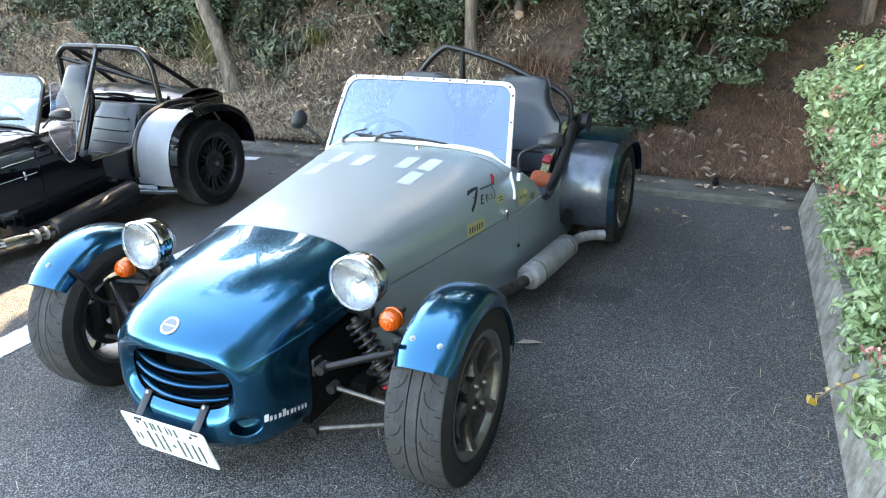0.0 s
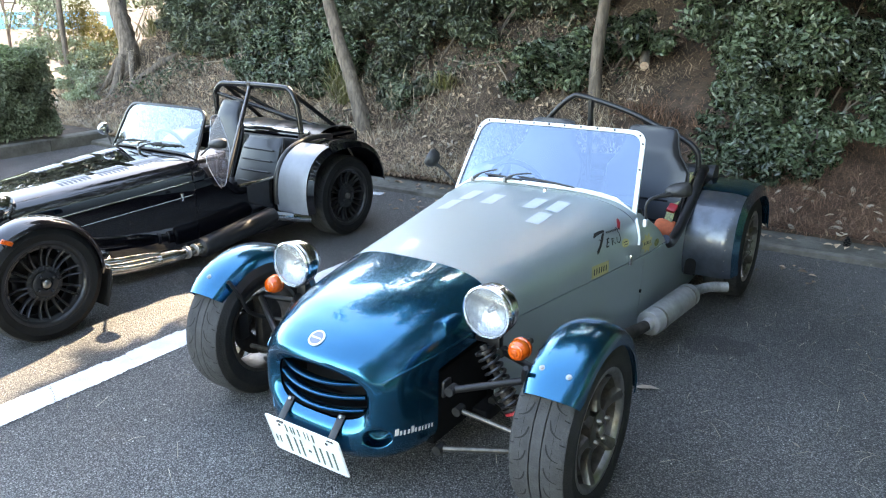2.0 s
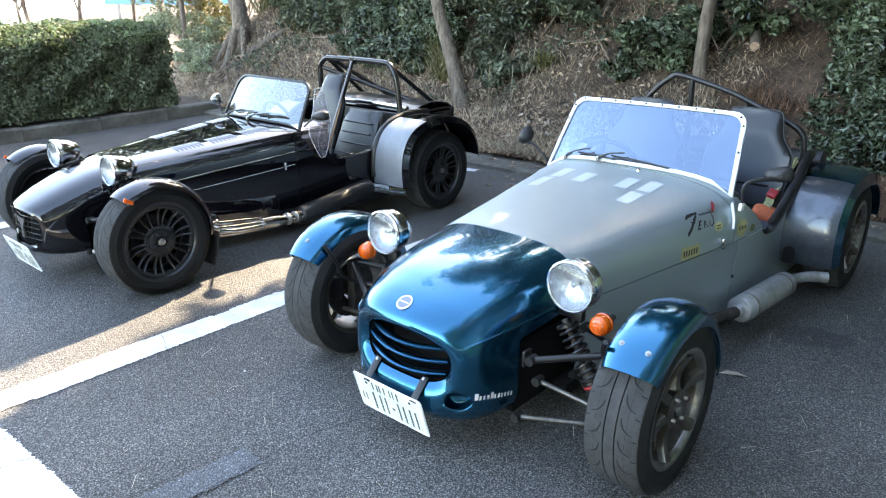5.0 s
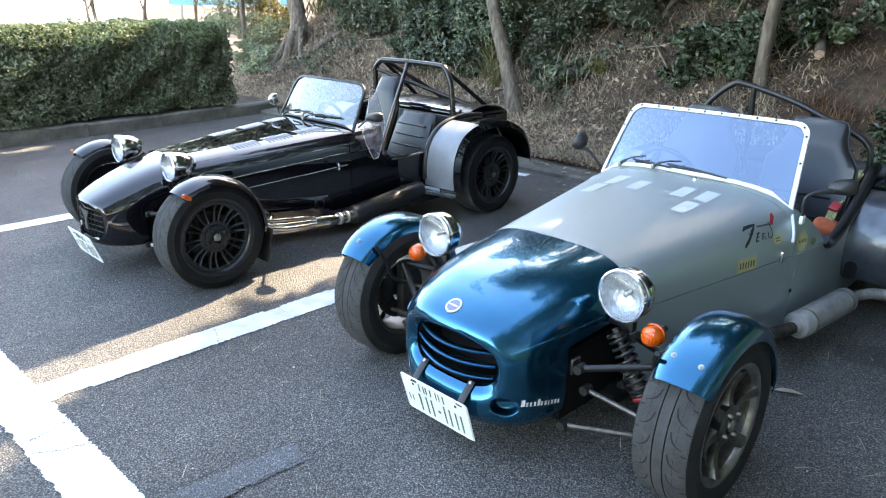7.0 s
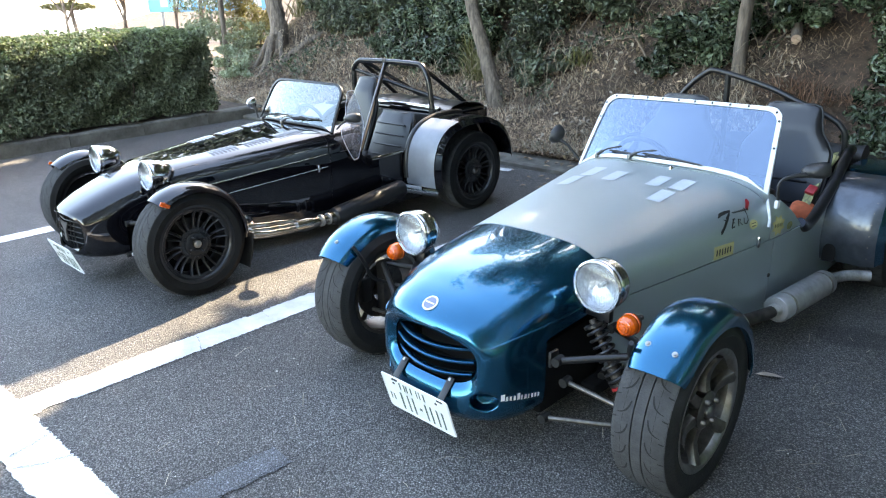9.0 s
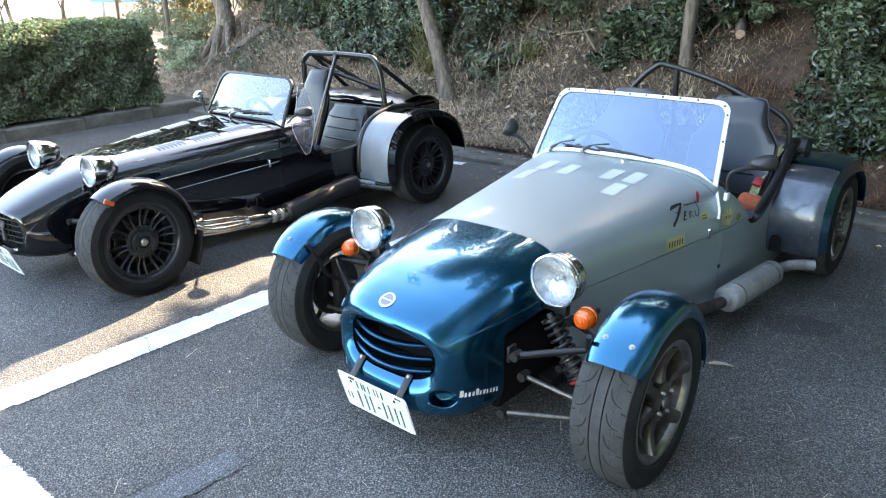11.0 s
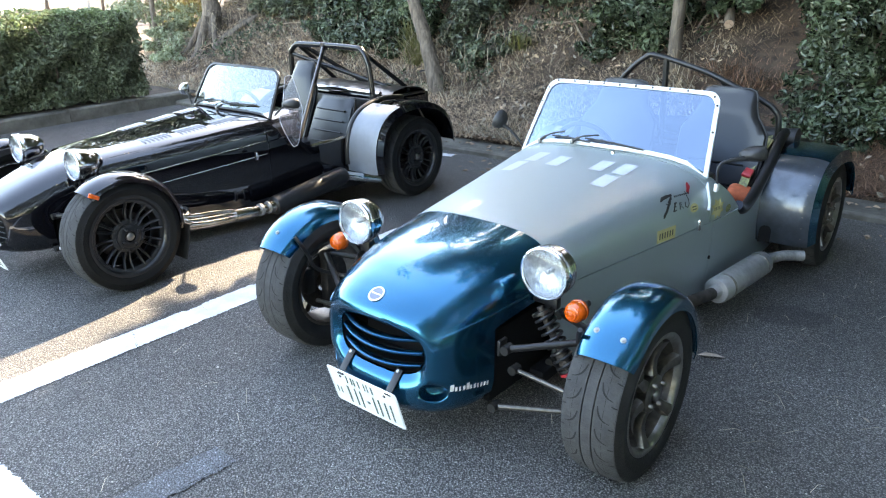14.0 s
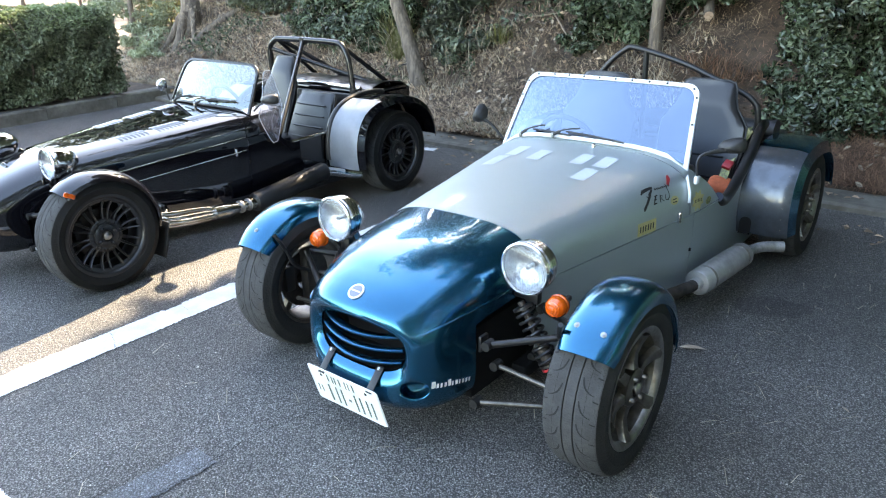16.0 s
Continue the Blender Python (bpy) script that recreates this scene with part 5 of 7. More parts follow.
def wheel(car, x, y, r, w, rim_r, style, side, turn=0.0, camber=0.0):
    """A road wheel: rim with spokes, tyre, bolts. side: +1 where the outer face looks to +x."""
    h = w / 2
    bm = bmesh.new()
    lathe([(-h * 0.8 * side, rim_r - 0.004), (h * 0.80 * side, rim_r - 0.004), (h * 0.84 * side, rim_r + 0.008), (h * 0.90 * side, rim_r + 0.008), (h * 0.90 * side, rim_r - 0.004), (h * 0.84 * side, rim_r - 0.010), (h * 0.6 * side, rim_r - 0.018), (-h * 0.8 * side, rim_r - 0.018), (-h * 0.8 * side, rim_r - 0.004)], 48, "x", bm)
    metal = WHEEL_ALLOY if style == "six" else DARK_ALLOY
    rim = part("wheel", bm, metal, car, "dark-spoked alloy wheel with a polished lip" if style == "six" else "dark multi-spoke alloy wheel", m=pose(x, y, r, 0, camber, turn))
    lip = lathe([(h * 0.905 * side, rim_r + 0.007), (h * 0.915 * side, rim_r + 0.003), (h * 0.905 * side, rim_r - 0.006), (h * 0.84 * side, rim_r - 0.013), (h * 0.70 * side, rim_r - 0.0190)], 48, "x")
    part("barrel", lathe([(h * 0.70 * side, rim_r - 0.0192), (h * 0.1 * side, rim_r - 0.0215), (-h * 0.6 * side, rim_r - 0.022)], 48, "x"), BARREL if style == "six" else DARK_ALLOY, rim)
    part("rim_lip", lip, ALLOY if style == "six" else DARK_ALLOY, rim, "polished rim lip" if style == "six" else "")
    tyre(rim, r, w, rim_r, RUBBER if style == "six" else FRESH_RUBBER)
    count = 6 if style == "six" else 20
    zo = h * (0.70 if style == "six" else 0.62) * side
    for k in range(count):
        a = 2 * math.pi * k / count + 0.3
        if style != "six":  # spokes stand in pairs
            a += 0.035 if k % 2 else -0.035
        sp = bmesh.new()
        rows = []
        for t in np.linspace(0, 1, 5):
            r0, r1 = (0.045, rim_r - 0.020) if style == "six" else (0.070, rim_r - 0.030)
            rr = r0 + (r1 - r0) * t
            wd = (0.025 - 0.007 * math.sin(math.pi * t)) if style == "six" else (0.0070 - 0.0015 * t)
            dp = 0.014 if style == "six" else 0.010
            off = zo - side * 0.018 * math.sin(math.pi * t) + side * 0.012 * t
            rows.append([(off - dp, rr, -wd), (off + dp * 0.6, rr, -wd * 0.8), (off + dp, rr, 0), (off + dp * 0.6, rr, wd * 0.8), (off - dp, rr, wd)])
        loft(rows, True, sp, True, True)
        bmesh.ops.rotate(sp, verts=sp.verts[:], cent=(0, 0, 0), matrix=Matrix.Rotation(a, 3, "X"))
        bmesh.ops.recalc_face_normals(sp, faces=sp.faces[:])
        part("spoke", sp, metal, rim)
    part("hub", lathe([(zo - 0.02 * side, 0.062), (zo + 0.010 * side, 0.062), (zo + 0.016 * side, 0.05), (zo + 0.016 * side, 0.03), (zo + 0.004 * side, 0.028), (zo + 0.004 * side, 0.0)], 28, "x"), metal, rim)
    if style != "six":
        part("hub_plate", lathe([(zo - 0.014 * side, 0.086), (zo + 0.002 * side, 0.086), (zo + 0.006 * side, 0.080), (zo + 0.004 * side, 0.060)], 36, "x"), metal, rim)
        part("outer_ring", lathe([(h * 0.74 * side, rim_r - 0.014), (h * 0.73 * side, rim_r - 0.022), (h * 0.66 * side, rim_r - 0.034), (h * 0.50 * side, rim_r - 0.036)], 48, "x"), metal, rim)
    part("hub_cap", lathe([(zo + 0.004 * side, 0.0215), (zo + 0.022 * side, 0.021), (zo + 0.027 * side, 0.015), (zo + 0.028 * side, 0.0)], 18, "x"), ALLOY, rim)
    for k in range(4):
        a = math.pi / 2 * k + 0.5
        bolt = lathe([(zo, 0.0085), (zo + 0.026 * side, 0.0085), (zo + 0.030 * side, 0.005), (zo + 0.030 * side, 0.0)], 8, "x")
        bmesh.ops.translate(bolt, verts=bolt.verts[:], vec=(0, 0.046 * math.cos(a), 0.046 * math.sin(a)))
        part("wheel_bolt", bolt, WHEEL_ALLOY if style == "six" else SATIN, rim)
    part("brake_disc", lathe([(-0.03 * side, 0.05), (-0.03 * side, 0.125), (-0.012 * side, 0.125), (-0.012 * side, 0.05), (-0.03 * side, 0.05)], 32, "x"), RUSTY, rim)
    if style != "six":
        part("brake_shield", lathe([(-0.045 * side, 0.05), (-0.048 * side, 0.17), (-0.040 * side, 0.175), (-0.038 * side, 0.05)], 32, "x"), DARK, rim)
    cal = box((0.06, 0.05, 0.11), (-0.025 * side, -0.1, 0.03), 0.01)
    part("brake_caliper", cal, SATIN, rim)
    return rim


def cycle_wing(car, x, y, z, r, w, a0, a1, material, drop=0.034, bolts=(), label="front wheel wing", flange=0.03, inner=None):
    """A mudguard bent round a wheel, from angle a0 (front) over the top to a1 (rear), in degrees from the tail."""
    rows = []
    n = 28
    for i in range(n + 1):
        t = i / n
        a = radians(a0 + (a1 - a0) * t)
        end = min(1, min(t, 1 - t) * 14) ** 0.5
        row = []
        for k in range(19):
            s = math.sin(math.pi / 2 * (-1 + k / 9))
            rr = r - drop * abs(s) ** 2.6 - ((inner if inner and s * x < 0 else flange) * (abs(s) - 0.92) / 0.08 if abs(s) > 0.92 else 0)
            xx = x + s * w / 2 * (0.93 + 0.07 * end)
            row.append((xx, y + rr * math.cos(a), z + rr * math.sin(a)))
        rows.append(row)
    bm = thick(loft(rows, False), 0.004)
    wing = part("front_wing", bm, material, car, label)
    for s, a in bolts:
        a = radians(a)
        rr = r - drop * abs(s) ** 2.6
        p = Vector((x + s * w / 2, y + rr * math.cos(a), z + rr * math.sin(a)))
        d = Vector((0, math.cos(a), math.sin(a)))
        m = Matrix.Translation(p) @ d.to_track_quat("Z", "Y").to_matrix().to_4x4()
        b = lathe([(-0.004, 0.0095), (0.0015, 0.009), (0.002, 0.007), (0.002, 0.005), (0.005, 0.0045), (0.0055, 0.0)], 12, "z")
        bmesh.ops.transform(b, matrix=m, verts=b.verts[:])
        part("bolt", b, ALLOY, wing)
    return wing


def headlamp(car, x, y, z, r, depth, rings, label, yaw=0.0, body=None):
    """A round lamp that looks to -y."""
    bm = lathe([(0.0, r), (-0.008, r), (-0.012, r * 0.94), (-0.006, r * 0.90), (0.0, r * 0.9), (0.012, r * 0.985)], 40, "y")
    lamp = part("headlamp", bm, CHROME, car, label, m=pose(x, y, z, 0, 0, yaw))
    prof = [(0.010, r * 0.98)]
    for k in range(rings):
        y0 = 0.014 + 0.014 * k
        prof += [(y0, r * (0.985 - 0.02 * k)), (y0 + 0.008, r * (0.985 - 0.02 * k)), (y0 + 0.010, r * (0.94 - 0.025 * k)), (y0 + 0.013, r * (0.94 - 0.025 * k))]
    prof += [(depth * 0.55, r * 0.86), (depth * 0.8, r * 0.62), (depth * 0.95, r * 0.32), (depth, 0.0)]
    part("lamp_shell", lathe(prof, 40, "y"), body or CHROME, lamp)
    for k in range(rings if rings > 1 else 0):
        y0 = 0.014 + 0.014 * k
        part("dark_ring", lathe([(y0 + 0.0085, r * (0.957 - 0.022 * k)), (y0 + 0.013, r * (0.957 - 0.022 * k))], 40, "y"), SATIN, lamp)
    part("reflector", lathe([(0.0, r * 0.9), (0.018, r * 0.78), (0.035, r * 0.5), (0.045, r * 0.2), (0.046, 0.0)], 36, "y"), LENS, lamp)
    part("lamp_lens", lathe([(-0.006, r * 0.905), (-0.013, r * 0.75), (-0.018, r * 0.45), (-0.020, r * 0.15), (-0.0205, 0.0)], 36, "y"), LAMP_GLASS, lamp, "fluted clear glass")
    bulb = lathe([(0.010, 0.0), (0.012, 0.008), (0.03, 0.009), (0.044, 0.009)], 14, "y")
    part("bulb", bulb, LENS, lamp)
    for k in range(-8, 9):  # flutes of the glass
        xx = k * r * 0.097
        hh = math.sqrt(max(0.0, (r * 0.80) ** 2 - xx * xx))
        yy = -0.0185 + 0.010 * (xx / r) ** 2
        part("flute", tube([(xx, yy + 0.010 * (q / r) ** 2, q) for q in np.linspace(-hh, hh, 5)], 0.0014, 4), LAMP_GLASS, lamp)
    return lamp


def windscreen(car, y0, y1, half0, half1, base_z, z1, frame_mat, glass, frame_w, corner, rivets, label):
    """A flat screen in a rounded frame on the scuttle; base_z(x) gives the scuttle's height."""
    def outline(inset):
        pts = []
        # right foot up to the top corner, over, and down
        top = 1.0 - inset / 0.36
        r = corner
        hw = lambda v: half0 + (half1 - half0) * v - inset
        for v in np.linspace(0.0, top - r / 0.36, 6):
            pts.append((hw(v), v))
        for k in range(1, 7):
            q = radians(90 * k / 6)
            v = top - r / 0.36 * (1 - math.sin(q))
            pts.append((hw(v) - r * (1 - math.cos(q)), v))
        n = 9
        x0 = pts[-1][0]
        arc = lambda x: top + 0.018 * (1 - (x / x0) ** 2)
        for k in range(1, n):
            x = x0 - 2 * x0 * k / n
            pts.append((x, arc(x)))
        pts += [(-x, v) for x, v in pts[:12][::-1]]
        for k in range(1, 12):
            x = -(half0 - inset) + 2 * (half0 - inset) * k / 12
            pts.append((x, inset / 0.36))
        return pts
    def place(p, out=0.0):
        x, v = p
        zb = base_z(x)
        bow = 0.035 * (1 - (x / half0) ** 2)
        nrm = Vector((0, -(z1 - base_z(half0)), (y1 - y0))).normalized()
        return Vector((x, y0 - bow + (y1 - y0) * v, zb + (z1 - base_z(half0) + 0 * x) * v - (zb - base_z(half0)) * v)) + nrm * out
    o, i = outline(0.0), outline(frame_w)
    t = 0.007
    rings = [[place(p, 0) for p in o], [place(p, t) for p in o], [place(p, t) for p in i], [place(p, 0) for p in i], [place(p, -t) for p in i], [place(p, -t) for p in o], [place(p, 0) for p in o]]
    bm = loft(rings)
    bmesh.ops.remove_doubles(bm, verts=bm.verts[:], dist=1e-5)
    bmesh.ops.recalc_face_normals(bm, faces=bm.faces[:])
    screen = part("windscreen", bm, frame_mat, car, label)
    inset = frame_w * 0.6
    top = 1.0 - inset / 0.36
    rows = []
    for v in list(np.linspace(inset / 0.36, top - corner / 0.36, 8)) + [top - corner / 0.36 * (1 - math.sin(radians(q))) for q in (15, 30, 45, 60, 75, 90)]:
        hw = half0 + (half1 - half0) * v - inset
        k = max(0.0, (v - (top - corner / 0.36)) / (corner / 0.36))
        hw -= corner * (1 - math.sqrt(max(0.0, 1 - k * k)))
        lift = 0.018 * (v > top - 0.5 * corner / 0.36) * (0 if v < top - 1e-6 else 1)
        rows.append([place((hw * s, v + lift * (1 - s * s))) for s in np.linspace(-1, 1, 13)])
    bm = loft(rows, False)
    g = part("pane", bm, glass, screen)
    g.visible_shadow = False
    if rivets:
        mid = outline(frame_w * 0.5)
        for k in (3, 5, 8, 12, 13, 14, 15, 16, 17, 18, 19, 21, 25, 27):
            p = place(mid[k], t + 0.001)
            b = lathe([(0.0, 0.0058), (-0.003, 0.0045), (-0.0035, 0.0)], 9, "y")
            bmesh.ops.translate(b, verts=b.verts[:], vec=p)
            part("rivet", b, SATIN, screen)
    return place


def wiper(car, foot, tip, blade0, blade1):
    """Arm from its spindle, and the blade that lies on the glass."""
    foot, tip, blade0, blade1 = (Vector(p) for p in (foot, tip, blade0, blade1))
    mid = foot + (tip - foot) * 0.45 + Vector((0, -0.012, 0.012))
    arm = part("wiper", tube(spline([foot, mid, tip], 5), [0.008] * 4 + [0.004] * 7, 8), PLASTIC, car, "black wiper")
    part("blade", tube([blade0, (blade0 + blade1) / 2 + Vector((0, -0.006, 0.004)), blade1], [0.0045, 0.006, 0.0045], 6), PLASTIC, arm)
    s = lathe([(-0.014, 0.008), (0.0, 0.011), (0.006, 0.010), (0.010, 0.006), (0.0105, 0.0)], 14, "z")
    bmesh.ops.translate(s, verts=s.verts[:], vec=foot)
    part("spindle", s, ALLOY, arm)
    return arm


def mirror(car, at, foot, w, h, label, turn=0.0, lean=0.0, shell=None, via=None):
    """A door mirror: rounded pod on an arm; its back looks to -y."""
    at, foot = Vector(at), Vector(foot)
    rows = []
    for q, s in ((-0.045, 0.05), (-0.042, 0.35), (-0.028, 0.72), (-0.008, 0.94), (0.014, 1.0), (0.022, 0.97)):
        rows.append([(w / 2 * s * math.copysign(abs(math.cos(a)) ** 0.7, math.cos(a)), q, h / 2 * s * math.copysign(abs(math.sin(a)) ** 0.8, math.sin(a)) * (1.0 + 0.32 * math.copysign(1, at.x - foot.x) * math.cos(a))) for a in np.linspace(0, 2 * math.pi, 25)[:-1]])
    pod = part("door_mirror", loft(rows, True, None, True, False), shell or PLASTIC, car, label, m=pose(*at, 0, lean, turn))
    part("mirror_glass", loft([[(x * 0.93, 0.018, z * 0.93) for x, _, z in rows[-1]], [(x * 0.01, 0.018, z * 0.01) for x, _, z in rows[-1]]]), CHROME, pod)
    inv = pod.matrix_basis.inverted()
    part("arm", tube(spline([inv @ foot, inv @ (Vector(via) if via else foot * 0.4 + at * 0.6 + Vector((0, 0, 0.012))), Vector((0, 0, -h * 0.2))], 6), [0.0065] * 7 + [0.0075, 0.009, 0.011, 0.013, 0.015, 0.017], 8), PLASTIC, pod)
    return pod


def seat(car, x, y, back_top, label, lean=0.13, z0=0.26, wide=0.40, square=False):
    """A bucket seat with shoulder wings and a high headrest."""
    bm = box((wide, 0.42, 0.12), (x, y - 0.22, z0 - 0.02), 0.035, seg=3)
    s = part("seat", bm, VINYL, car, label)
    rows = []
    H = back_top - z0
    for t, hw in ((0.0, 0.19), (0.2, 0.21), (0.42, 0.225), (0.60, 0.236), (0.69, 0.234), (0.75, 0.205), (0.81, 0.170), (0.88, 0.152), (0.95, 0.145), (0.985, 0.132), (1.0, 0.10)):
        zz, yy = z0 + H * t, y + lean * t
        hw = (0.205 - 0.03 * t ** 6 if square else hw) * wide / 0.42
        th = 0.05 * (1 if t < 0.95 else 0.5)
        row = []
        for k in range(16):
            a = 2 * math.pi * k / 16
            cx, sy = math.cos(a), math.sin(a)
            wing = -0.05 * abs(cx) ** 4 * (1 - t)
            row.append((x + hw * math.copysign(abs(cx) ** 0.6, cx), yy + th * math.copysign(abs(sy) ** 0.8, sy) + wing, zz))
        rows.append(row)
    part("backrest", loft(rows, True, None, True, True), VINYL, s)
    for k in range(4 if square else 3):
        zz = z0 + H * ((0.34 + 0.16 * k) if square else (0.18 + 0.15 * k))
        t = (zz - z0) / H
        part("seam", tube([(x - 0.15 * wide / 0.42, y + lean * t - 0.054, zz), (x, y + lean * t - 0.056, zz), (x + 0.15 * wide / 0.42, y + lean * t - 0.054, zz)], 0.006, 6), PLASTIC if square else DARK, s)
    part("piping", tube([(p[0], p[1] - 0.002, p[2]) for p in [r[0] for r in rows] + [r[8] for r in rows[::-1]]], 0.005, 6), PLASTIC, s)
    return s


def number_plate(car, at, tilt, turn, label, roll=0.0):
    """A pressed plate; its signs are plain bars."""
    out = rounded(0.33, 0.165, 0.012, 3)
    bm = slab(out, 0.002, m=pose(0, 0, 0, 90, 0, 0))
    plate = part("number_plate", bm, PLATE, car, label, m=pose(*at, tilt, roll, turn), smooth=False)
    rim = [(x * 0.975, -0.003, z * 0.955) for x, z in out]
    part("pressed_edge", tube(rim, 0.0016, 5, closed=True), PLATE, plate)
    bars = [(-0.062, 0.048, 0.03, 0.032), (-0.028, 0.048, 0.03, 0.032), (0.018, 0.048, 0.020, 0.034), (0.046, 0.048, 0.010, 0.034), (-0.132, -0.022, 0.024, 0.03), (-0.083, -0.025, 0.014, 0.078), (-0.036, -0.025, 0.036, 0.078), (0.01, -0.025, 0.02, 0.010), (0.052, -0.025, 0.036, 0.078), (0.108, -0.025, 0.036, 0.078)]
    for x, z, w, h in bars:
        if w > 0.018 and h > 0.015:
            for s in (-0.36, 0.36):
                part("plate_bar", box((w * 0.19, 0.0014, h), (x + w * s, -0.0034, z), 0.0004, seg=1), INK, plate, smooth=False)
        else:
            part("plate_bar", box((w * 0.6, 0.0014, h), (x, -0.0034, z), 0.0004, seg=1), INK, plate, smooth=False)
    for x in (-0.105, 0.105):
        b = lathe([(-0.0045, 0.0), (-0.004, 0.005), (-0.002, 0.006)], 8, "y")
        bmesh.ops.translate(b, verts=b.verts[:], vec=(x, 0, 0.05))
        part("screw", b, SATIN, plate)
    return plate


def spring_damper(car, top, foot):
    top, foot = Vector(top), Vector(foot)
    d = foot - top
    n = d.normalized()
    s = n.orthogonal().normalized()
    u = n.cross(s)
    dm = part("damper", tube([top, top + d * 0.5, top + d * 0.52, foot], [0.012, 0.012, 0.022, 0.022], 12), RUSTY, car, "coil-over damper")
    pts = [top + d * (0.06 + 0.62 * k / 120) + (s * math.cos(k * 0.42) + u * math.sin(k * 0.42)) * 0.032 for k in range(121)]
    part("coil_spring", tube(pts, 0.0055, 7), COIL, dm)
    for t, r, mtl in ((0.05, 0.036, SATIN), (0.70, 0.036, SATIN), (0.74, 0.034, RED)):
        a = top + d * t
        part("collar", tube([a, a + n * 0.010], r, 16), mtl, dm)
    return dm


def arm(car, a, b, r=0.011, name="wishbone", material=SATIN):
    a, b = Vector(a), Vector(b)
    ob = part(name, tube([a, b], r, 9), material, car)
    bush = lathe([(-0.020, 0.016), (0.020, 0.016)], 14, "y", caps=True)
    bmesh.ops.translate(bush, verts=bush.verts[:], vec=a)
    part("bush", bush, RUBBER, ob)
    return ob


def body_width(y, table):
    return lerp(table, y)[0]


def side_panel(car, table, y0, y1, zb, top, material, side, label, n=22):
    """One flank of the chassis, between the sill and a seam that follows top(y)."""
    rows = []
    for i in range(n + 1):
        y = y0 + (y1 - y0) * i / n
        hw = body_width(y, table)
        zt = top(y)
        rows.append([(side * (hw - 0.012 * (1 - k / 6) ** 2 - 0.0), y, zb + (zt - zb) * k / 6) for k in range(7)])
    bm = thick(loft(rows, False), 0.006)
    return part("side_panel", bm, material, car, label)


def patch_on(car, parent, fn, u0, u1, v0, v1, material, name, lift=0.0016, nu=4, nv=3, label=""):
    """A thin sticker laid on a surface fn(u, v) -> point."""
    eps = 1e-3
    rows = []
    for i in range(nu + 1):
        u = u0 + (u1 - u0) * i / nu
        row = []
        for k in range(nv + 1):
            v = v0 + (v1 - v0) * k / nv
            p = Vector(fn(u, v))
            n = (Vector(fn(u + eps, v)) - p).cross(Vector(fn(u, v + eps)) - p)
            if n.length:
                n.normalize()
            if n.x * p.x < 0 if abs(n.x) > 0.5 else n.z < 0:
                n = -n
            row.append(p + n * lift)
        rows.append(row)
    return part(name, loft(rows, False), material, parent or car, label)


def outline_on(car, fn, centre, scale, outline, material, name, lift, label=""):
    """A sticker of any outline on a surface fn(u, v)."""
    bm = bmesh.new()
    eps = 1e-3
    def put(u, v):
        p = Vector(fn(u, v))
        n = (Vector(fn(u + eps, v)) - p).cross(Vector(fn(u, v + eps)) - p).normalized()
        if n.x * p.x < 0:
            n = -n
        return p + n * lift
    c = bm.verts.new(put(*centre))
    vs = [bm.verts.new(put(centre[0] + x * scale, centre[1] + z * scale)) for x, z in outline]
    for k in range(len(vs)):
        bm.faces.new((c, vs[k], vs[(k + 1) % len(vs)]))
    return part(name, bm, material, car, label, smooth=False)


def stroke_on(parent, fn, points, widths, material, name, lift, label=""):
    """A brush stroke on a surface fn(u, v): a ribbon along points, with its width at each."""
    eps = 1e-3
    rows = []
    n = len(points)
    for i, (u, v) in enumerate(points):
        a, b = points[max(i - 1, 0)], points[min(i + 1, n - 1)]
        d = Vector((b[0] - a[0], b[1] - a[1])).normalized()
        row = []
        for s in (-0.5, 0.5):
            p = Vector(fn(u - d.y * widths[i] * s, v + d.x * widths[i] * s))
            q = (Vector(fn(u + eps, v)) - Vector(fn(u, v))).cross(Vector(fn(u, v + eps)) - Vector(fn(u, v))).normalized()
            row.append(p + (q if q.x * p.x > 0 else -q) * lift)
        rows.append(row)
    return part(name, loft(rows, False), material, parent, label)


# ---- the blue and silver car ----
BT = [(-0.2, 0.30), (0.17, 0.345), (0.6, 0.425), (1.0, 0.50), (1.25, 0.545), (1.45, 0.56), (2.0, 0.57), (2.6, 0.56)]
# y, half width at the shoulder, top, belly, height of the shoulder
NOSE = [(-0.385, 0.190, 0.445, 0.275, 0.36), (-0.405, 0.205, 0.462, 0.255, 0.36), (-0.415, 0.218, 0.478, 0.225, 0.355), (-0.405, 0.238, 0.500, 0.175, 0.35), (-0.375, 0.258, 0.528, 0.140, 0.35),
        (-0.32, 0.278, 0.560, 0.128, 0.355), (-0.22, 0.300, 0.598, 0.122, 0.39), (-0.10, 0.318, 0.624, 0.122, 0.42), (0.04, 0.332, 0.641, 0.13, 0.44), (0.17, 0.345, 0.651, 0.15, 0.453)]


def seam_z(y):
    return 0.453 + 0.028 * (y - 0.17)


def bonnet_top(y):
    return lerp([(0.17, 0.652), (0.6, 0.683), (1.0, 0.715), (1.2, 0.733), (1.42, 0.745)], y)[0]


def bonnet_at(u, v):
    """Point of the bonnet: u along y, v the angle in degrees from the +x seam."""
    a = radians(v)
    c, s = math.cos(a), math.sin(a)
    hw = body_width(u, BT)
    zs, zt, n = seam_z(u), bonnet_top(u), 3.3
    return (hw * math.copysign(abs(c) ** (2 / n), c), u, zs + (zt - zs) * abs(s) ** (2 / n))


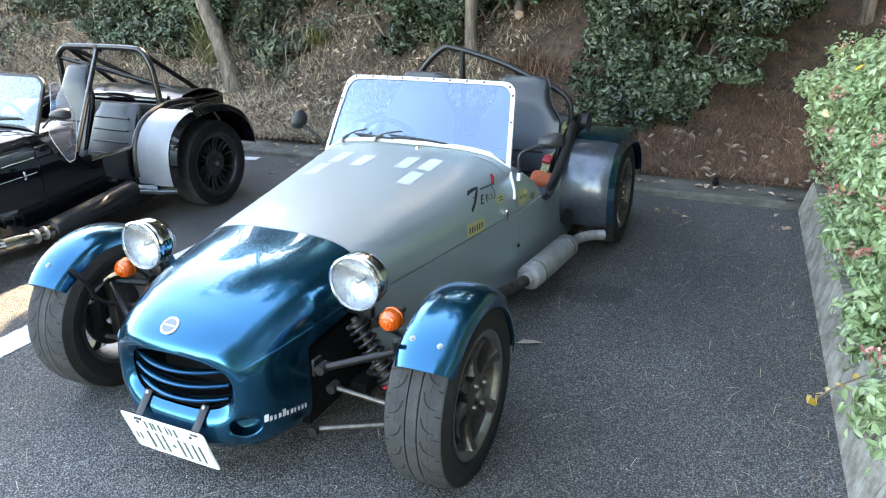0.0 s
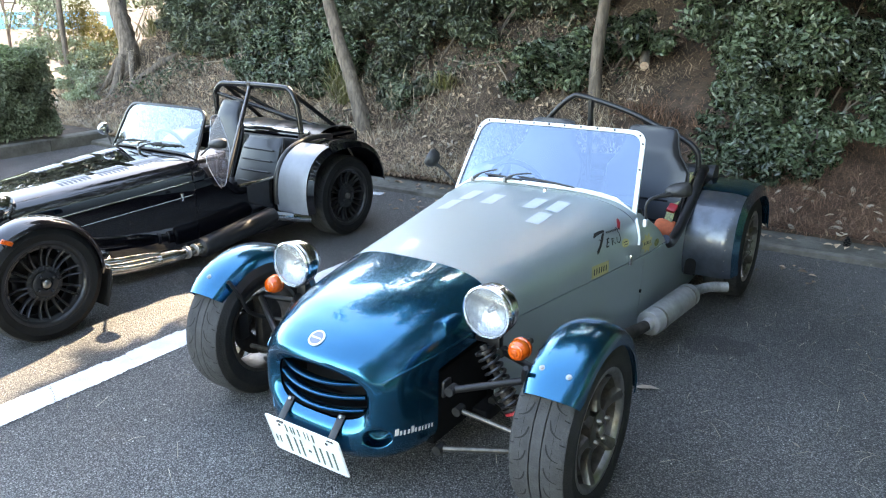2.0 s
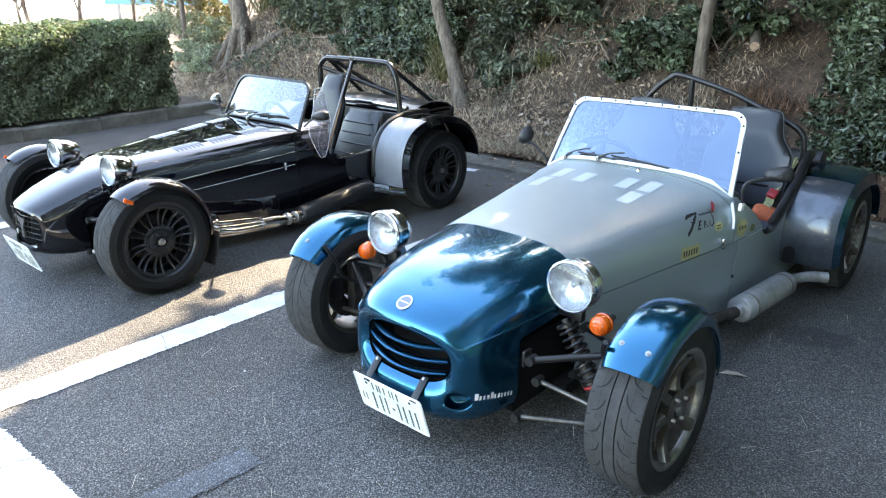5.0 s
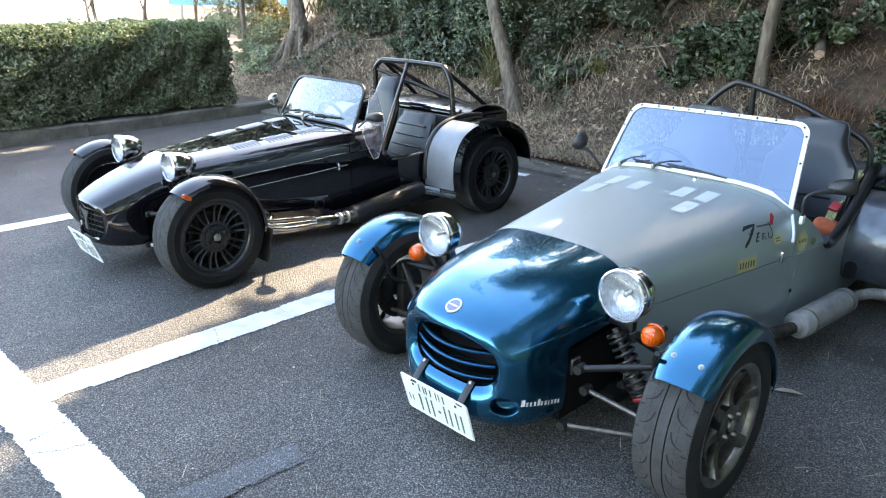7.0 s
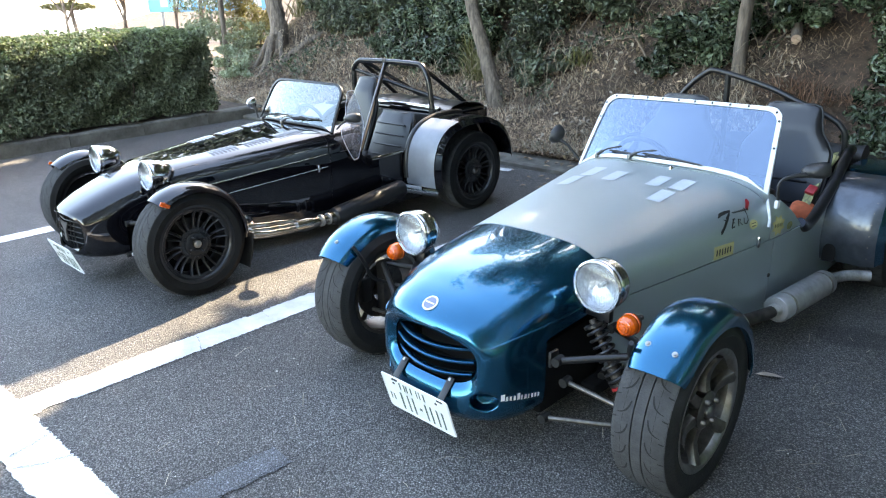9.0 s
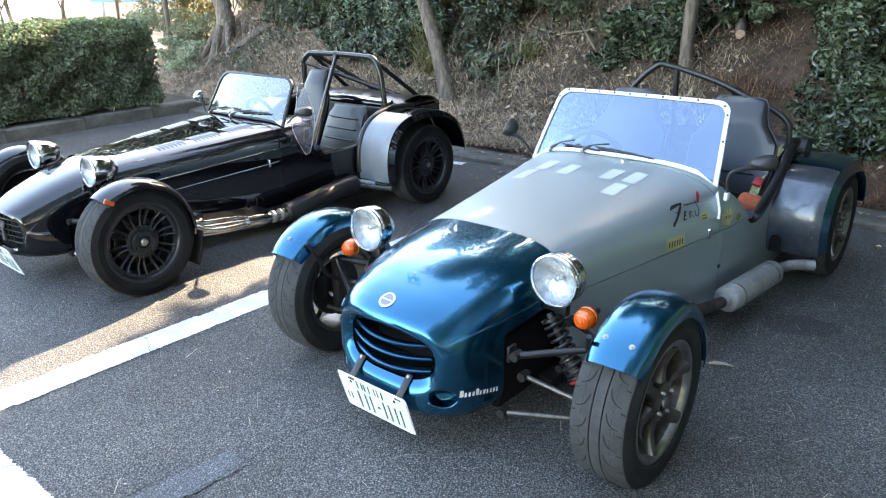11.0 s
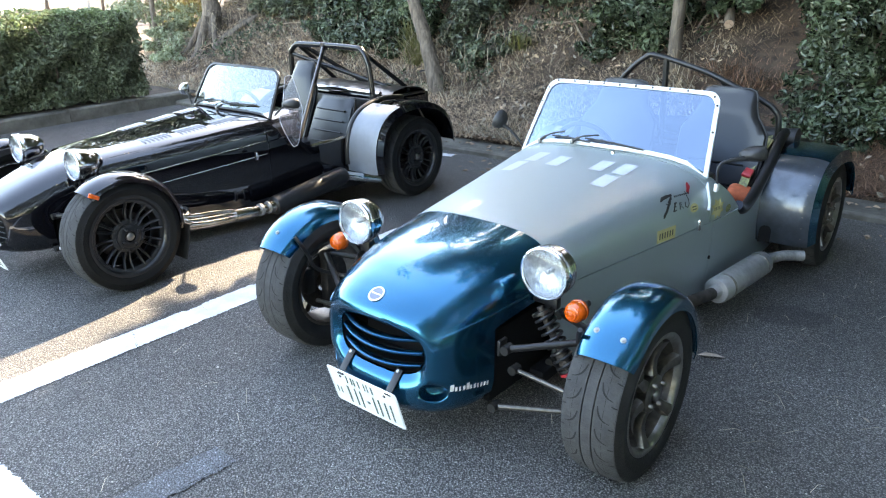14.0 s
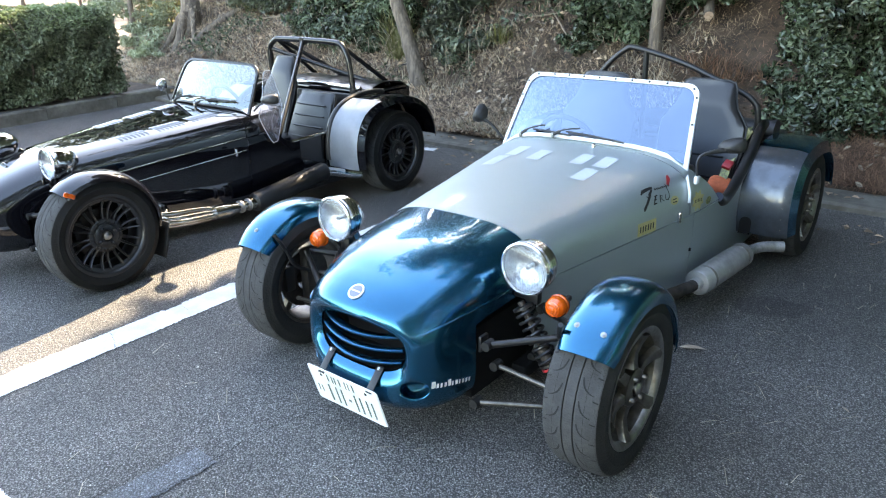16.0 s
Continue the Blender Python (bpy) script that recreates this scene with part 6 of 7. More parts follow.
def nose_ring(w, zt, zb, zm, y, n=36, crown=2.7):
    out = []
    for k in range(n):
        a = 2 * math.pi * k / n
        c, s = math.cos(a), math.sin(a)
        e = crown + 0.6 * min(1, max(0, (y + 0.28) / 0.45)) if s >= 0 else 3.2 + 4.0 * min(1, max(0, (y + 0.38) / 0.15))
        h = (zt - zm) if s >= 0 else (zm - zb)
        out.append((w * math.copysign(abs(c) ** (2 / e), c), y + 0.035 * (abs(c) ** 2) * max(0, (-0.30 - y) / 0.1), zm + h * math.copysign(abs(s) ** (2 / e), s)))
    return out


def build_blue_car():
    car = thing("sports_car", 0, 0, 0, 0, "open two-seat sports car with blue nose and wings and silver-grey body", "car", "parked sports cars")
    # nose cone, cut away behind for the suspension
    ys = [r[0] for r in NOSE]
    fine = []
    for a, b in zip(NOSE, NOSE[1:]):
        for k in range(3):
            fine.append(tuple(p + (q - p) * k / 3 for p, q in zip(a, b)))
    fine.append(NOSE[-1])
    rings = [nose_ring(w, zt, zb, zm, y) for y, w, zt, zb, zm in fine]
    bm = loft(rings, True, keep=lambda c: not (c.y > -0.13 and c.z < 0.385 + 0.05 * min(1, max(0, (c.y + 0.13) / 0.25))))
    bmesh.ops.smooth_vert(bm, verts=[v for v in bm.verts if not v.is_boundary], factor=0.5, use_axis_x=True, use_axis_y=True, use_axis_z=True)
    nose = part("nose_cone", thick(bm, 0.005), BLUE, car, "glossy metallic blue fibreglass nose cone")
    # duct behind the mouth, radiator, slats
    duct = [nose_ring(0.190 - 0.004, 0.441, 0.279, 0.36, -0.380), nose_ring(0.17, 0.43, 0.285, 0.36, -0.29), nose_ring(0.17, 0.43, 0.285, 0.36, -0.2)]
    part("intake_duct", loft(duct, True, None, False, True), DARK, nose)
    part("radiator", box((0.34, 0.02, 0.16), (0, -0.24, 0.36), 0.004), RADIATOR, nose)
    for z, w in ((0.408, 0.172), (0.362, 0.180), (0.315, 0.172)):
        rows = []
        for k in range(13):
            s = -1 + k / 6
            yy = -0.388 + 0.045 * s * s
            drop = -0.012 * (1 - s * s)
            rows.append([(s * w, yy + 0.006 + 0.020 * math.cos(q) + 0.004 * math.sin(q), z + drop + 0.0085 * math.sin(q) - 0.005 * math.cos(q)) for q in np.linspace(0, 2 * math.pi, 13)[:-1]])
        part("grille_slat", loft(rows, True, None, True, True), BLUE, nose)
    # chin with its rolled lip under the mouth
    rows = []
    for k in range(25):
        s = -1 + k / 12
        x = s * 0.29
        yy = -0.392 + 0.20 * abs(s) ** 3.0
        zz = 0.165 + 0.02 * s * s
        rows.append([(x, yy + 0.035, zz + 0.075), (x * 1.01, yy + 0.012, zz + 0.058), (x * 1.02, yy, zz + 0.030), (x * 1.02, yy + 0.002, zz), (x, yy + 0.02, zz - 0.022), (x * 0.97, yy + 0.08, zz - 0.03)])
    part("chin", thick(loft(rows, False), 0.004), BLUE, nose, "rolled blue lower lip")
    # lettering on the nose: plain bars
    skin = BVHTree.FromPolygons([v.co.copy() for v in nose.data.vertices], [tuple(p.vertices) for p in nose.data.polygons])
    def nose_side(y, z):
        got = skin.ray_cast(Vector((1.0, y, z)), Vector((-1, 0, 0)))[0]
        return tuple(got) if got else (0.28, y, z)
    # round air holes beside the mouth, cut through the skin
    for sx in (-1, 1):
        hole = [(0.046 * math.cos(a), 0.035 * math.sin(a)) for a in np.linspace(0, 2 * math.pi, 33)[:-1]]
        turned = pose(sx * 0.204, -0.30, 0.243, 90, 0, sx * 22)
        cutter = part("cutter", slab(hole, 0.26, m=turned @ pose(0, 0, -0.10)), DARK)
        cut = nose.modifiers.new("cut", "BOOLEAN")
        cut.object, cut.operation, cut.solver = cutter, "DIFFERENCE", "EXACT"
        whole = bpy.data.meshes.new_from_object(nose.evaluated_get(bpy.context.evaluated_depsgraph_get()))
        nose.modifiers.clear()
        nose.data = whole
        bpy.data.objects.remove(cutter)
        way = (turned.to_3x3() @ Vector((0, 0, -1))).normalized()
        rim, mid, end = [], [], []
        for x, z in hole:
            got = skin.ray_cast(turned @ Vector((x * 1.01, z * 1.01, 0.2)), way)[0] or turned @ Vector((x, z, 0.0))
            rim.append(got + way * 0.003)
            mid.append(turned @ Vector((x * 0.95, z * 0.95, 0.0)) + way * 0.03)
            end.append(turned @ Vector((x * 0.8, z * 0.8, 0.0)) + way * 0.07)
        duct = part("brake_duct", loft([rim, mid, end], True), BLUE, nose, "deep oval air hole beside the mouth")
        # flat near-black cap paints the shade at the duct's end
        part("duct_shade_cap", loft([end, [turned @ Vector((0, 0, 0)) + way * 0.07 + (q - end[0]) * 0.001 for q in end]], True), DARK, duct)
    # badge, flush on the skin
    at, up = skin.ray_cast(Vector((0.0, -0.368, 1.0)), Vector((0, 0, -1)))[:2]
    b = lathe([(-0.002, 0.030), (0.0015, 0.030), (0.0025, 0.0285), (0.0015, 0.0235)], 32, "z")
    badge = part("badge", b, WHITE_TRIM, nose, "round slate-blue badge with a white rim", m=Matrix.Translation(at) @ (up if up.z > 0 else -up).to_track_quat("Z", "Y").to_matrix().to_4x4())
    part("badge_face", lathe([(0.0012, 0.024), (0.0020, 0.0235), (0.0022, 0.0)], 32, "z"), BADGE_BLUE, badge)
    part("badge_bar", box((0.038, 0.005, 0.001), (0, 0, 0.0026), 0.0003, seg=1), WHITE_TRIM, badge)
    for sx in (1, -1):  # crease along the flank
        line = [Vector(nose_side(y, z)) for y, z in spline_2d([(-0.352, 0.434), (-0.302, 0.447), (-0.228, 0.456), (-0.144, 0.464), (-0.049, 0.472), (0.03, 0.480)], 4)]
        part("crease", tube([(sx * (p.x + 0.001), p.y, p.z) for p in line], [0.0015] + [0.004] * (len(line) - 2) + [0.003], 8), BLUE, nose)
    for k, w in enumerate((0.014, 0.009, 0.008, 0.010, 0.014, 0.008, 0.010, 0.007, 0.009, 0.009, 0.008)):
        y = -0.325 + k * 0.0150
        z = 0.246 - 0.21 * (y + 0.325)
        patch_on(car, nose, nose_side, y, y + min(0.0125, w), z, z + (0.024 if k in (0, 4) else 0.016), WHITE_TRIM, "letter_bar", 0.003, 2, 2)
    # plate and its two straps
    number_plate(car, (-0.027, -0.414, 0.160), 17.4, -0.6, "white number plate on two brackets", roll=0)
    for x in (-0.12, 0.10):
        strap = part("plate_bracket", box((0.028, 0.004, 0.095), (x, -0.408, 0.258), 0.0015, m=pose(0, 0, 0, -44, 0, 0)), SATIN, car, "flat steel strap that holds the plate")
        part("strap_bolt", lathe([(-0.003, 0.007), (0.004, 0.006), (0.005, 0.0)], 6, "z", caps=True), STEEL, strap, m=pose(x, -0.384, 0.288, 46, 0, 0))
    # bonnet
    ys = [0.172 + (1.16 - 0.172) * k / 20 for k in range(21)]
    vs = [k * 6 for k in range(31)]
    bonnet = part("bonnet", thick(loft([[bonnet_at(y, v) for v in vs] for y in ys], False), 0.004), SILVER, car, "matt silver-grey bonnet with short pale tapes")
    rows = []
    for k in range(7):  # the scuttle's end runs back and down at the sides
        row = []
        for v in vs:
            end = max(1.245, 1.275 + (0.627 - bonnet_at(1.25, v)[2]) * 1.2)
            row.append(bonnet_at(1.166 + (end - 1.166) * k / 6, v))
        rows.append(row)
    part("scuttle", thick(loft(rows, False), 0.004), SILVER, car)
    def tape_at(u, v):
        hw = body_width(u, BT)
        return (v, u, bonnet_at(u, math.degrees(math.acos(math.copysign((abs(v) / hw) ** (3.3 / 2), v))))[2])
    for x, y in ((-0.250, 0.801), (-0.229, 0.957), (-0.098, 0.929), (0.104, 0.954), (0.209, 0.966), (0.201, 0.792)):
        patch_on(car, bonnet, tape_at, y - 0.07, y + 0.07, x - 0.031, x + 0.031, DECAL_SILVER, "pale_tape", 0.0022)
    # flanks
    for sx in (1, -1):
        side_panel(car, BT, 0.19, 1.20, 0.115, lambda y: seam_z(y) - 0.004, SILVER, sx, "silver-grey side panel")
        # scuttle side and cockpit side, dipping at the seat
        def dip(y):
            return lerp([(1.2, 0.476), (1.455, 0.481), (1.50, 0.455), (1.56, 0.448), (1.66, 0.475), (1.80, 0.55), (1.92, 0.60), (2.6, 0.55)], y)[0]
        side_panel(car, BT, 1.204, 2.55, 0.115, dip, SILVER, sx, "silver-grey cockpit side")
        roll = [(0.551, 1.458, 0.492), (0.555, 1.498, 0.466), (0.556, 1.56, 0.462), (0.556, 1.66, 0.490), (0.557, 1.80, 0.567), (0.556, 1.92, 0.645), (0.55, 2.03, 0.708), (0.54, 2.13, 0.722)]
        part("padded_roll", tube(spline([(sx * x, y, z) for x, y, z in roll], 4), 0.026, 12), VINYL, car, "black padded roll along the cockpit edge")
    def side_at(u, z):
        """Point of the bonnet's flank at a height."""
        zs, zt = seam_z(u), bonnet_top(u)
        k = min(1.0, max(0.0, (z - zs) / (zt - zs)))
        return bonnet_at(u, math.degrees(math.asin(k ** (3.3 / 2))))
    # stickers, plain shapes
    em = stroke_on(car, side_at, [(0.846, 0.628), (0.870, 0.636), (0.905, 0.639), (0.936, 0.640), (0.915, 0.630), (0.885, 0.619)], [0.003, 0.010, 0.009, 0.008, 0.008, 0.005], BLACK_INK, "black_emblem", 0.003, "dark brush-stroke emblem")
    stroke_on(em, side_at, [(0.905, 0.622), (0.880, 0.611), (0.855, 0.594), (0.828, 0.577), (0.822, 0.571)], [0.003, 0.010, 0.011, 0.013, 0.004], BLACK_INK, "brush_stroke", 0.0032)
    stroke_on(em, side_at, [(0.868, 0.618), (0.880, 0.613), (0.895, 0.614)], [0.003, 0.007, 0.003], BLACK_INK, "brush_stroke", 0.0034)
    for pts, w in (([(0.925, 0.612), (0.908, 0.598), (0.895, 0.583)], 0.006), ([(0.915, 0.610), (0.935, 0.613)], 0.005), ([(0.905, 0.598), (0.922, 0.600)], 0.004), ([(0.895, 0.584), (0.916, 0.586)], 0.005),
                   ([(0.952, 0.608), (0.940, 0.584)], 0.006), ([(0.950, 0.608), (0.966, 0.606), (0.952, 0.597), (0.966, 0.584)], 0.004), ([(0.988, 0.606), (0.978, 0.590), (0.992, 0.584), (1.008, 0.594), (1.014, 0.612), (1.020, 0.640)], 0.0045)):
        stroke_on(em, side_at, pts, [w] * len(pts), BLACK_INK, "emblem_bar", 0.003)
    for k in range(8):
        patch_on(car, em, side_at, 0.940 + k * 0.0125, 0.9485 + k * 0.0125, 0.6295, 0.6355, BLACK_INK, "emblem_bar", 0.003)
    stroke_on(em, side_at, [(1.030, 0.632), (1.046, 0.642), (1.070, 0.655), (1.080, 0.662)], [0.012, 0.010, 0.013, 0.004], RED, "red_mark", 0.003)
    st = patch_on(car, car, side_at, 0.772, 0.90, 0.476, 0.530, YELLOW, "yellow_sticker", 0.003, label="yellow rectangular sticker with dark bars")
    for k in range(6):
        patch_on(car, st, side_at, 0.786 + k * 0.0175, 0.794 + k * 0.0175, 0.490, 0.516, BLACK_INK, "sticker_bar", 0.0045)
    disc = [(0.5 * math.cos(a), 0.32 * math.sin(a)) for a in np.linspace(0, 6.283, 17)[:-1]]
    outline_on(car, side_at, (1.035, 0.573), 0.058, disc, YELLOW, "yellow_sticker", 0.004, "small oval yellow sticker")
    for dz in (-0.006, 0.005):
        patch_on(car, car, side_at, 1.020, 1.050, 0.571 + dz, 0.575 + dz, BLACK_INK, "sticker_bar", 0.0055)
    star = [((0.55 if k % 2 else 0.36) * math.cos(2 * math.pi * k / 16), (0.50 if k % 2 else 0.34) * math.sin(2 * math.pi * k / 16)) for k in range(16)]
    outline_on(car, side_at, (1.215, 0.535), 0.095, star, YELLOW, "yellow_sticker", 0.005, "star-edged yellow sticker")
    for k in range(5):
        patch_on(car, car, side_at, 1.186 + k * 0.012, 1.1915 + k * 0.012, 0.529, 0.544, BLACK_INK, "sticker_bar", 0.0065)
    outline_on(car, side_at, (1.315, 0.515), 0.055, disc, STRAP, "worn_sticker", 0.005, "worn pale oval sticker")
    part("catch", box((0.014, 0.016, 0.048), (side_at(1.066, 0.492)[0] + 0.008, 1.066, 0.492), 0.004), CHROME, car, "small chrome bonnet catch")
    part("rubber_stop", lathe([(0.0, 0.009), (0.006, 0.008), (0.007, 0.0)], 10, "x"), RUBBER, car, m=pose(body_width(1.19, BT), 1.19, 0.312))
    # windscreen, wipers, mirrors
    top_z = lambda x: bonnet_at(1.2, 90 if abs(x) < 1e-6 else math.degrees(math.acos(max(-1, min(1, math.copysign((abs(x) / body_width(1.2, BT)) ** (3.3 / 2), x))))))[2] + 0.004
    place = windscreen(car, 1.215, 1.415, 0.482, 0.436, top_z, 1.004, WHITE_TRIM, GLASS_BLUE, 0.019, 0.055, True, "windscreen in a white riveted frame, sky blue put into its gloss")
    for fx, ln in ((-0.36, 0.22), (-0.17, 0.30)):
        foot = place((fx, 0.02), 0.022)
        wiper(car, foot, place((fx + 0.13, 0.16), 0.022), place((fx + 0.06, 0.10), 0.012), place((fx + 0.06 + ln, 0.045), 0.012))
    part("washer_jet", lathe([(0, 0.012), (0.012, 0.010), (0.016, 0.0)], 10, "z"), CHROME, car, m=pose(0.06, 1.145, bonnet_top(1.145) - 0.004))
    mirror(car, (0.640, 1.27, 0.779), (0.538, 1.175, 0.655), 0.118, 0.064, "black door mirror on a thin arm", lean=-10, via=(0.552, 1.155, 0.748))
    mirror(car, (-0.665, 1.27, 0.785), (-0.53, 1.34, 0.62), 0.066, 0.098, "black door mirror on a thin arm", lean=25)
    part("mirror_base", box((0.016, 0.032, 0.034), (0.538, 1.175, 0.638), 0.004), WHITE_TRIM, car, "small pale mirror foot")
    for sx in (1, -1):  # ends of the screen frame, down the flanks
        leg = [(sx * x, y, z) for x, y, z in ((0.482, 1.212, 0.645), (0.498, 1.178, 0.636), (0.512, 1.155, 0.618), (0.527, 1.140, 0.58), (0.532, 1.128, 0.546))]
        part("screen_leg", tube(spline(leg, 4), 0.0065, 8), WHITE_TRIM, car, "white lower end of the screen frame")
    # cockpit
    part("cockpit_floor", box((1.06, 1.35, 0.02), (0, 1.85, 0.13), 0.004), DARK, car)
    part("tunnel", box((0.20, 1.2, 0.26), (0, 1.75, 0.26), 0.03), VINYL, car)
    part("dashboard", box((0.98, 0.07, 0.18), (0, 1.265, 0.585), 0.02), VINYL, car)
    part("rear_bulkhead", box((1.10, 0.03, 0.45), (0, 2.14, 0.36), 0.006), DARK, car)
    part("rear_deck", box((1.1, 0.5, 0.05), (0, 2.39, 0.585), 0.02), SATIN, car)
    part("tail_panel", box((1.1, 0.04, 0.42), (0, 2.63, 0.38), 0.015), BLUE, car)
    seat(car, 0.30, 1.80, 0.955, "black vinyl bucket seat with high headrest", 0.15)
    seat(car, -0.28, 1.80, 0.955, "black vinyl bucket seat with high headrest", 0.15)
    wheel_rim = [(0.17 * math.cos(a), 0.06 * math.sin(a) * -1, 0.16 * math.sin(a)) for a in np.linspace(0, 6.283, 33)[:-1]]
    sw = part("steering_wheel", tube([Vector(p) + Vector((-0.28, 1.53, 0.62)) for p in wheel_rim], 0.014, 8, closed=True), VINYL, car)
    part("wheel_boss", tube([(-0.28, 1.53, 0.62), (-0.28, 1.42, 0.56)], 0.03, 12), SATIN, sw)
    for a in (0.5, 2.64, 4.71):
        part("wheel_spoke", tube([(-0.28, 1.53, 0.62), (-0.28 + 0.165 * math.cos(a), 1.53 - 0.055 * math.sin(a), 0.62 + 0.155 * math.sin(a))], 0.008, 6), ALLOY, sw)
    belt = [(0.475, 2.08, 0.70), (0.480, 2.017, 0.671), (0.481, 1.93, 0.632), (0.480, 1.863, 0.600), (0.480, 1.79, 0.560), (0.475, 1.75, 0.50), (0.46, 1.72, 0.44)]
    rows = [[p + Vector((0.024, -0.004, 0.010)), p - Vector((0.024, -0.004, 0.010))] for p in spline(belt, 5)]
    h = part("harness", thick(loft(rows, False), 0.003), STRAP, car, "yellow-black seat harness")
    part("buckle", box((0.045, 0.055, 0.020), (0.482, 1.785, 0.568), 0.006, m=pose(0, 0, 0, 30, 12, 0)), RED, h, "red buckle")
    part("pad", box((0.052, 0.10, 0.014), (0.482, 2.01, 0.676), 0.005, m=pose(0, 0, 0, 24, 12, 0)), YELLOW, h, "pale yellow shoulder pad")
    part("cushion", box((0.12, 0.13, 0.10), (0.47, 1.725, 0.455), 0.03, m=pose(0, 0, 0, 12, 8, 10), seg=3), ORANGE_CLOTH, car, "orange cloth on the seat")
    bundle = loft([[(x, 2.30 + 0.075 * math.cos(a) * (1 + 0.08 * math.sin(x * 31)), 0.665 + 0.050 * math.sin(a) * (1 + 0.12 * math.sin(x * 19 + 2 * a))) for a in np.linspace(0, 2 * math.pi, 15)[:-1]] for x in np.linspace(-0.54, 0.565, 24)], True, None, True, True)
    part("folded_hood", bundle, PLASTIC, car, "folded black cloth hood behind the seats")
    # roll bar
    hoop = [(-0.50, 2.08, 0.58), (-0.47, 2.08, 0.78), (-0.36, 2.08, 0.955), (-0.24, 2.08, 1.065), (-0.16, 2.08, 1.075), (0.10, 2.08, 1.01), (0.278, 2.08, 0.940), (0.42, 2.08, 0.882), (0.488, 2.08, 0.838), (0.515, 2.08, 0.775), (0.52, 2.08, 0.58)]
    rb = part("roll_bar", tube(spline(hoop, 6), 0.015, 12), SATIN, car, "black tubular roll bar")
    part("strut", tube([(-0.115, 2.08, 1.07), (-0.115, 2.10, 0.58)], 0.016, 10), SATIN, rb)
    part("stay", tube([(0.20, 2.08, 0.97), (0.30, 2.5, 0.60)], 0.013, 10), SATIN, rb)
    part("stay", tube([(-0.36, 2.08, 0.955), (-0.42, 2.5, 0.60)], 0.014, 10), SATIN, rb)
    # wheels and wings
    for sx in (1, -1):
        wheel(car, 0.732 if sx > 0 else -0.702, 0, 0.287, 0.195, 0.193, "six", sx)
        wheel(car, sx * 0.705, 2.272, 0.29, 0.20, 0.193, "six", sx)
        cycle_wing(car, 0.744 if sx > 0 else -0.708, 0.0, 0.285, 0.338, 0.186, 141, 2, BLUE, bolts=((-0.42, 127), (0.48, 128)) if sx > 0 else ((0.1, 128),), label="metallic blue cycle wing")
        # stay that holds the wing
        part("wing_stay", tube(spline([(-0.609, -0.197, 0.548), (-0.598, -0.185, 0.525), (-0.592, -0.152, 0.467), (-0.590, -0.115, 0.396), (-0.56, -0.03, 0.35), (-0.50, 0.0, 0.345)] if sx < 0 else [(0.62, -0.05, 0.36), (0.63, -0.16, 0.47), (0.665, -0.225, 0.55)], 5), 0.008, 8), SATIN, car)
        # rear wing: a bulged shell from sill to tail
        prof = [(1.80, 0.235), (1.765, 0.34), (1.77, 0.45), (1.815, 0.545), (1.91, 0.615), (2.06, 0.65), (2.27, 0.653), (2.45, 0.62), (2.58, 0.55), (2.66, 0.45), (2.69, 0.33)]
        fine_p = spline([(0, a, b) for a, b in prof], 4)
        rows = []
        for p in fine_p:
            cen = Vector((0, 2.272, 0.29))
            d = (p - cen).normalized()
            row = []
            for k in range(13):
                s = k / 12
                x = 0.562 + s * 0.262
                inn = 0.030 * max(0, (s - 0.6) / 0.4) ** 2.2 + (0.045 * (s - 0.94) / 0.06 if s > 0.94 else 0)
                q = p - d * inn
                row.append((sx * x, q.y, q.z))
            rows.append(row)
        rw = part("rear_wing", thick(loft(rows, False), 0.004), BLUE, car, "deep blue rear wing")
        g_rows = []
        for row, p in zip(rows, fine_p):
            if p.y < 1.99 and p.z < 0.66:
                dd = (p - cen).normalized() * 0.009
                g_rows.append([Vector(q) + dd for q in row[:12]])
        part("stone_guard", loft(g_rows, False), BLUE_DULL, rw, "scuffed grey front of the wing")
        for k in range(2, len(g_rows) - 1, 2):
            p, q = g_rows[k][9], g_rows[k][10]
            at = p.lerp(q, 0.5)
            way = (at - Vector((at.x, cen.y, cen.z))).normalized()
            b = lathe([(0.0, 0.0034), (0.0012, 0.0028), (0.0016, 0.0)], 8, "z")
            bmesh.ops.transform(b, matrix=Matrix.Translation(at) @ way.to_track_quat("Z", "Y").to_matrix().to_4x4(), verts=b.verts[:])
            part("rivet", b, SPOKE_ALLOY, rw)
        inner = slab([(p.y, p.z) for p in fine_p], 0.006, m=pose(sx * 0.562, 0, 0, 90, 0, 90))
        part("inner_panel", inner, VINYL, rw, "black trimmed inner face", smooth=False)
        # nothing is cut here: a near-black plate paints the hole's shade
        arch = [(-0.028, -0.045), (0.028, -0.045)] + [(0.028 * math.cos(a), 0.012 + 0.030 * math.sin(a)) for a in np.linspace(0, math.pi, 9)]
        notch = slab(arch, 0.003, m=pose(sx * 0.610, 1.757, 0.285, 82, 0, 0))
        part("hole_shade_plate", notch, DARK, rw, "near-black arched plate for the shade of a hole low in the wing", smooth=False)
        # lamps
        headlamp(car, sx * 0.430, -0.035, 0.602, 0.090, 0.125, 3, "round chrome-rimmed headlamp")
        part("lamp_bracket", box((0.05, 0.03, 0.05), (sx * 0.43, 0.02, 0.488), 0.006), SATIN, car)
        part("lamp_arm", tube([(sx * 0.34, 0.06, 0.46), (sx * 0.44, 0.03, 0.475)], 0.012, 9), SATIN, car)
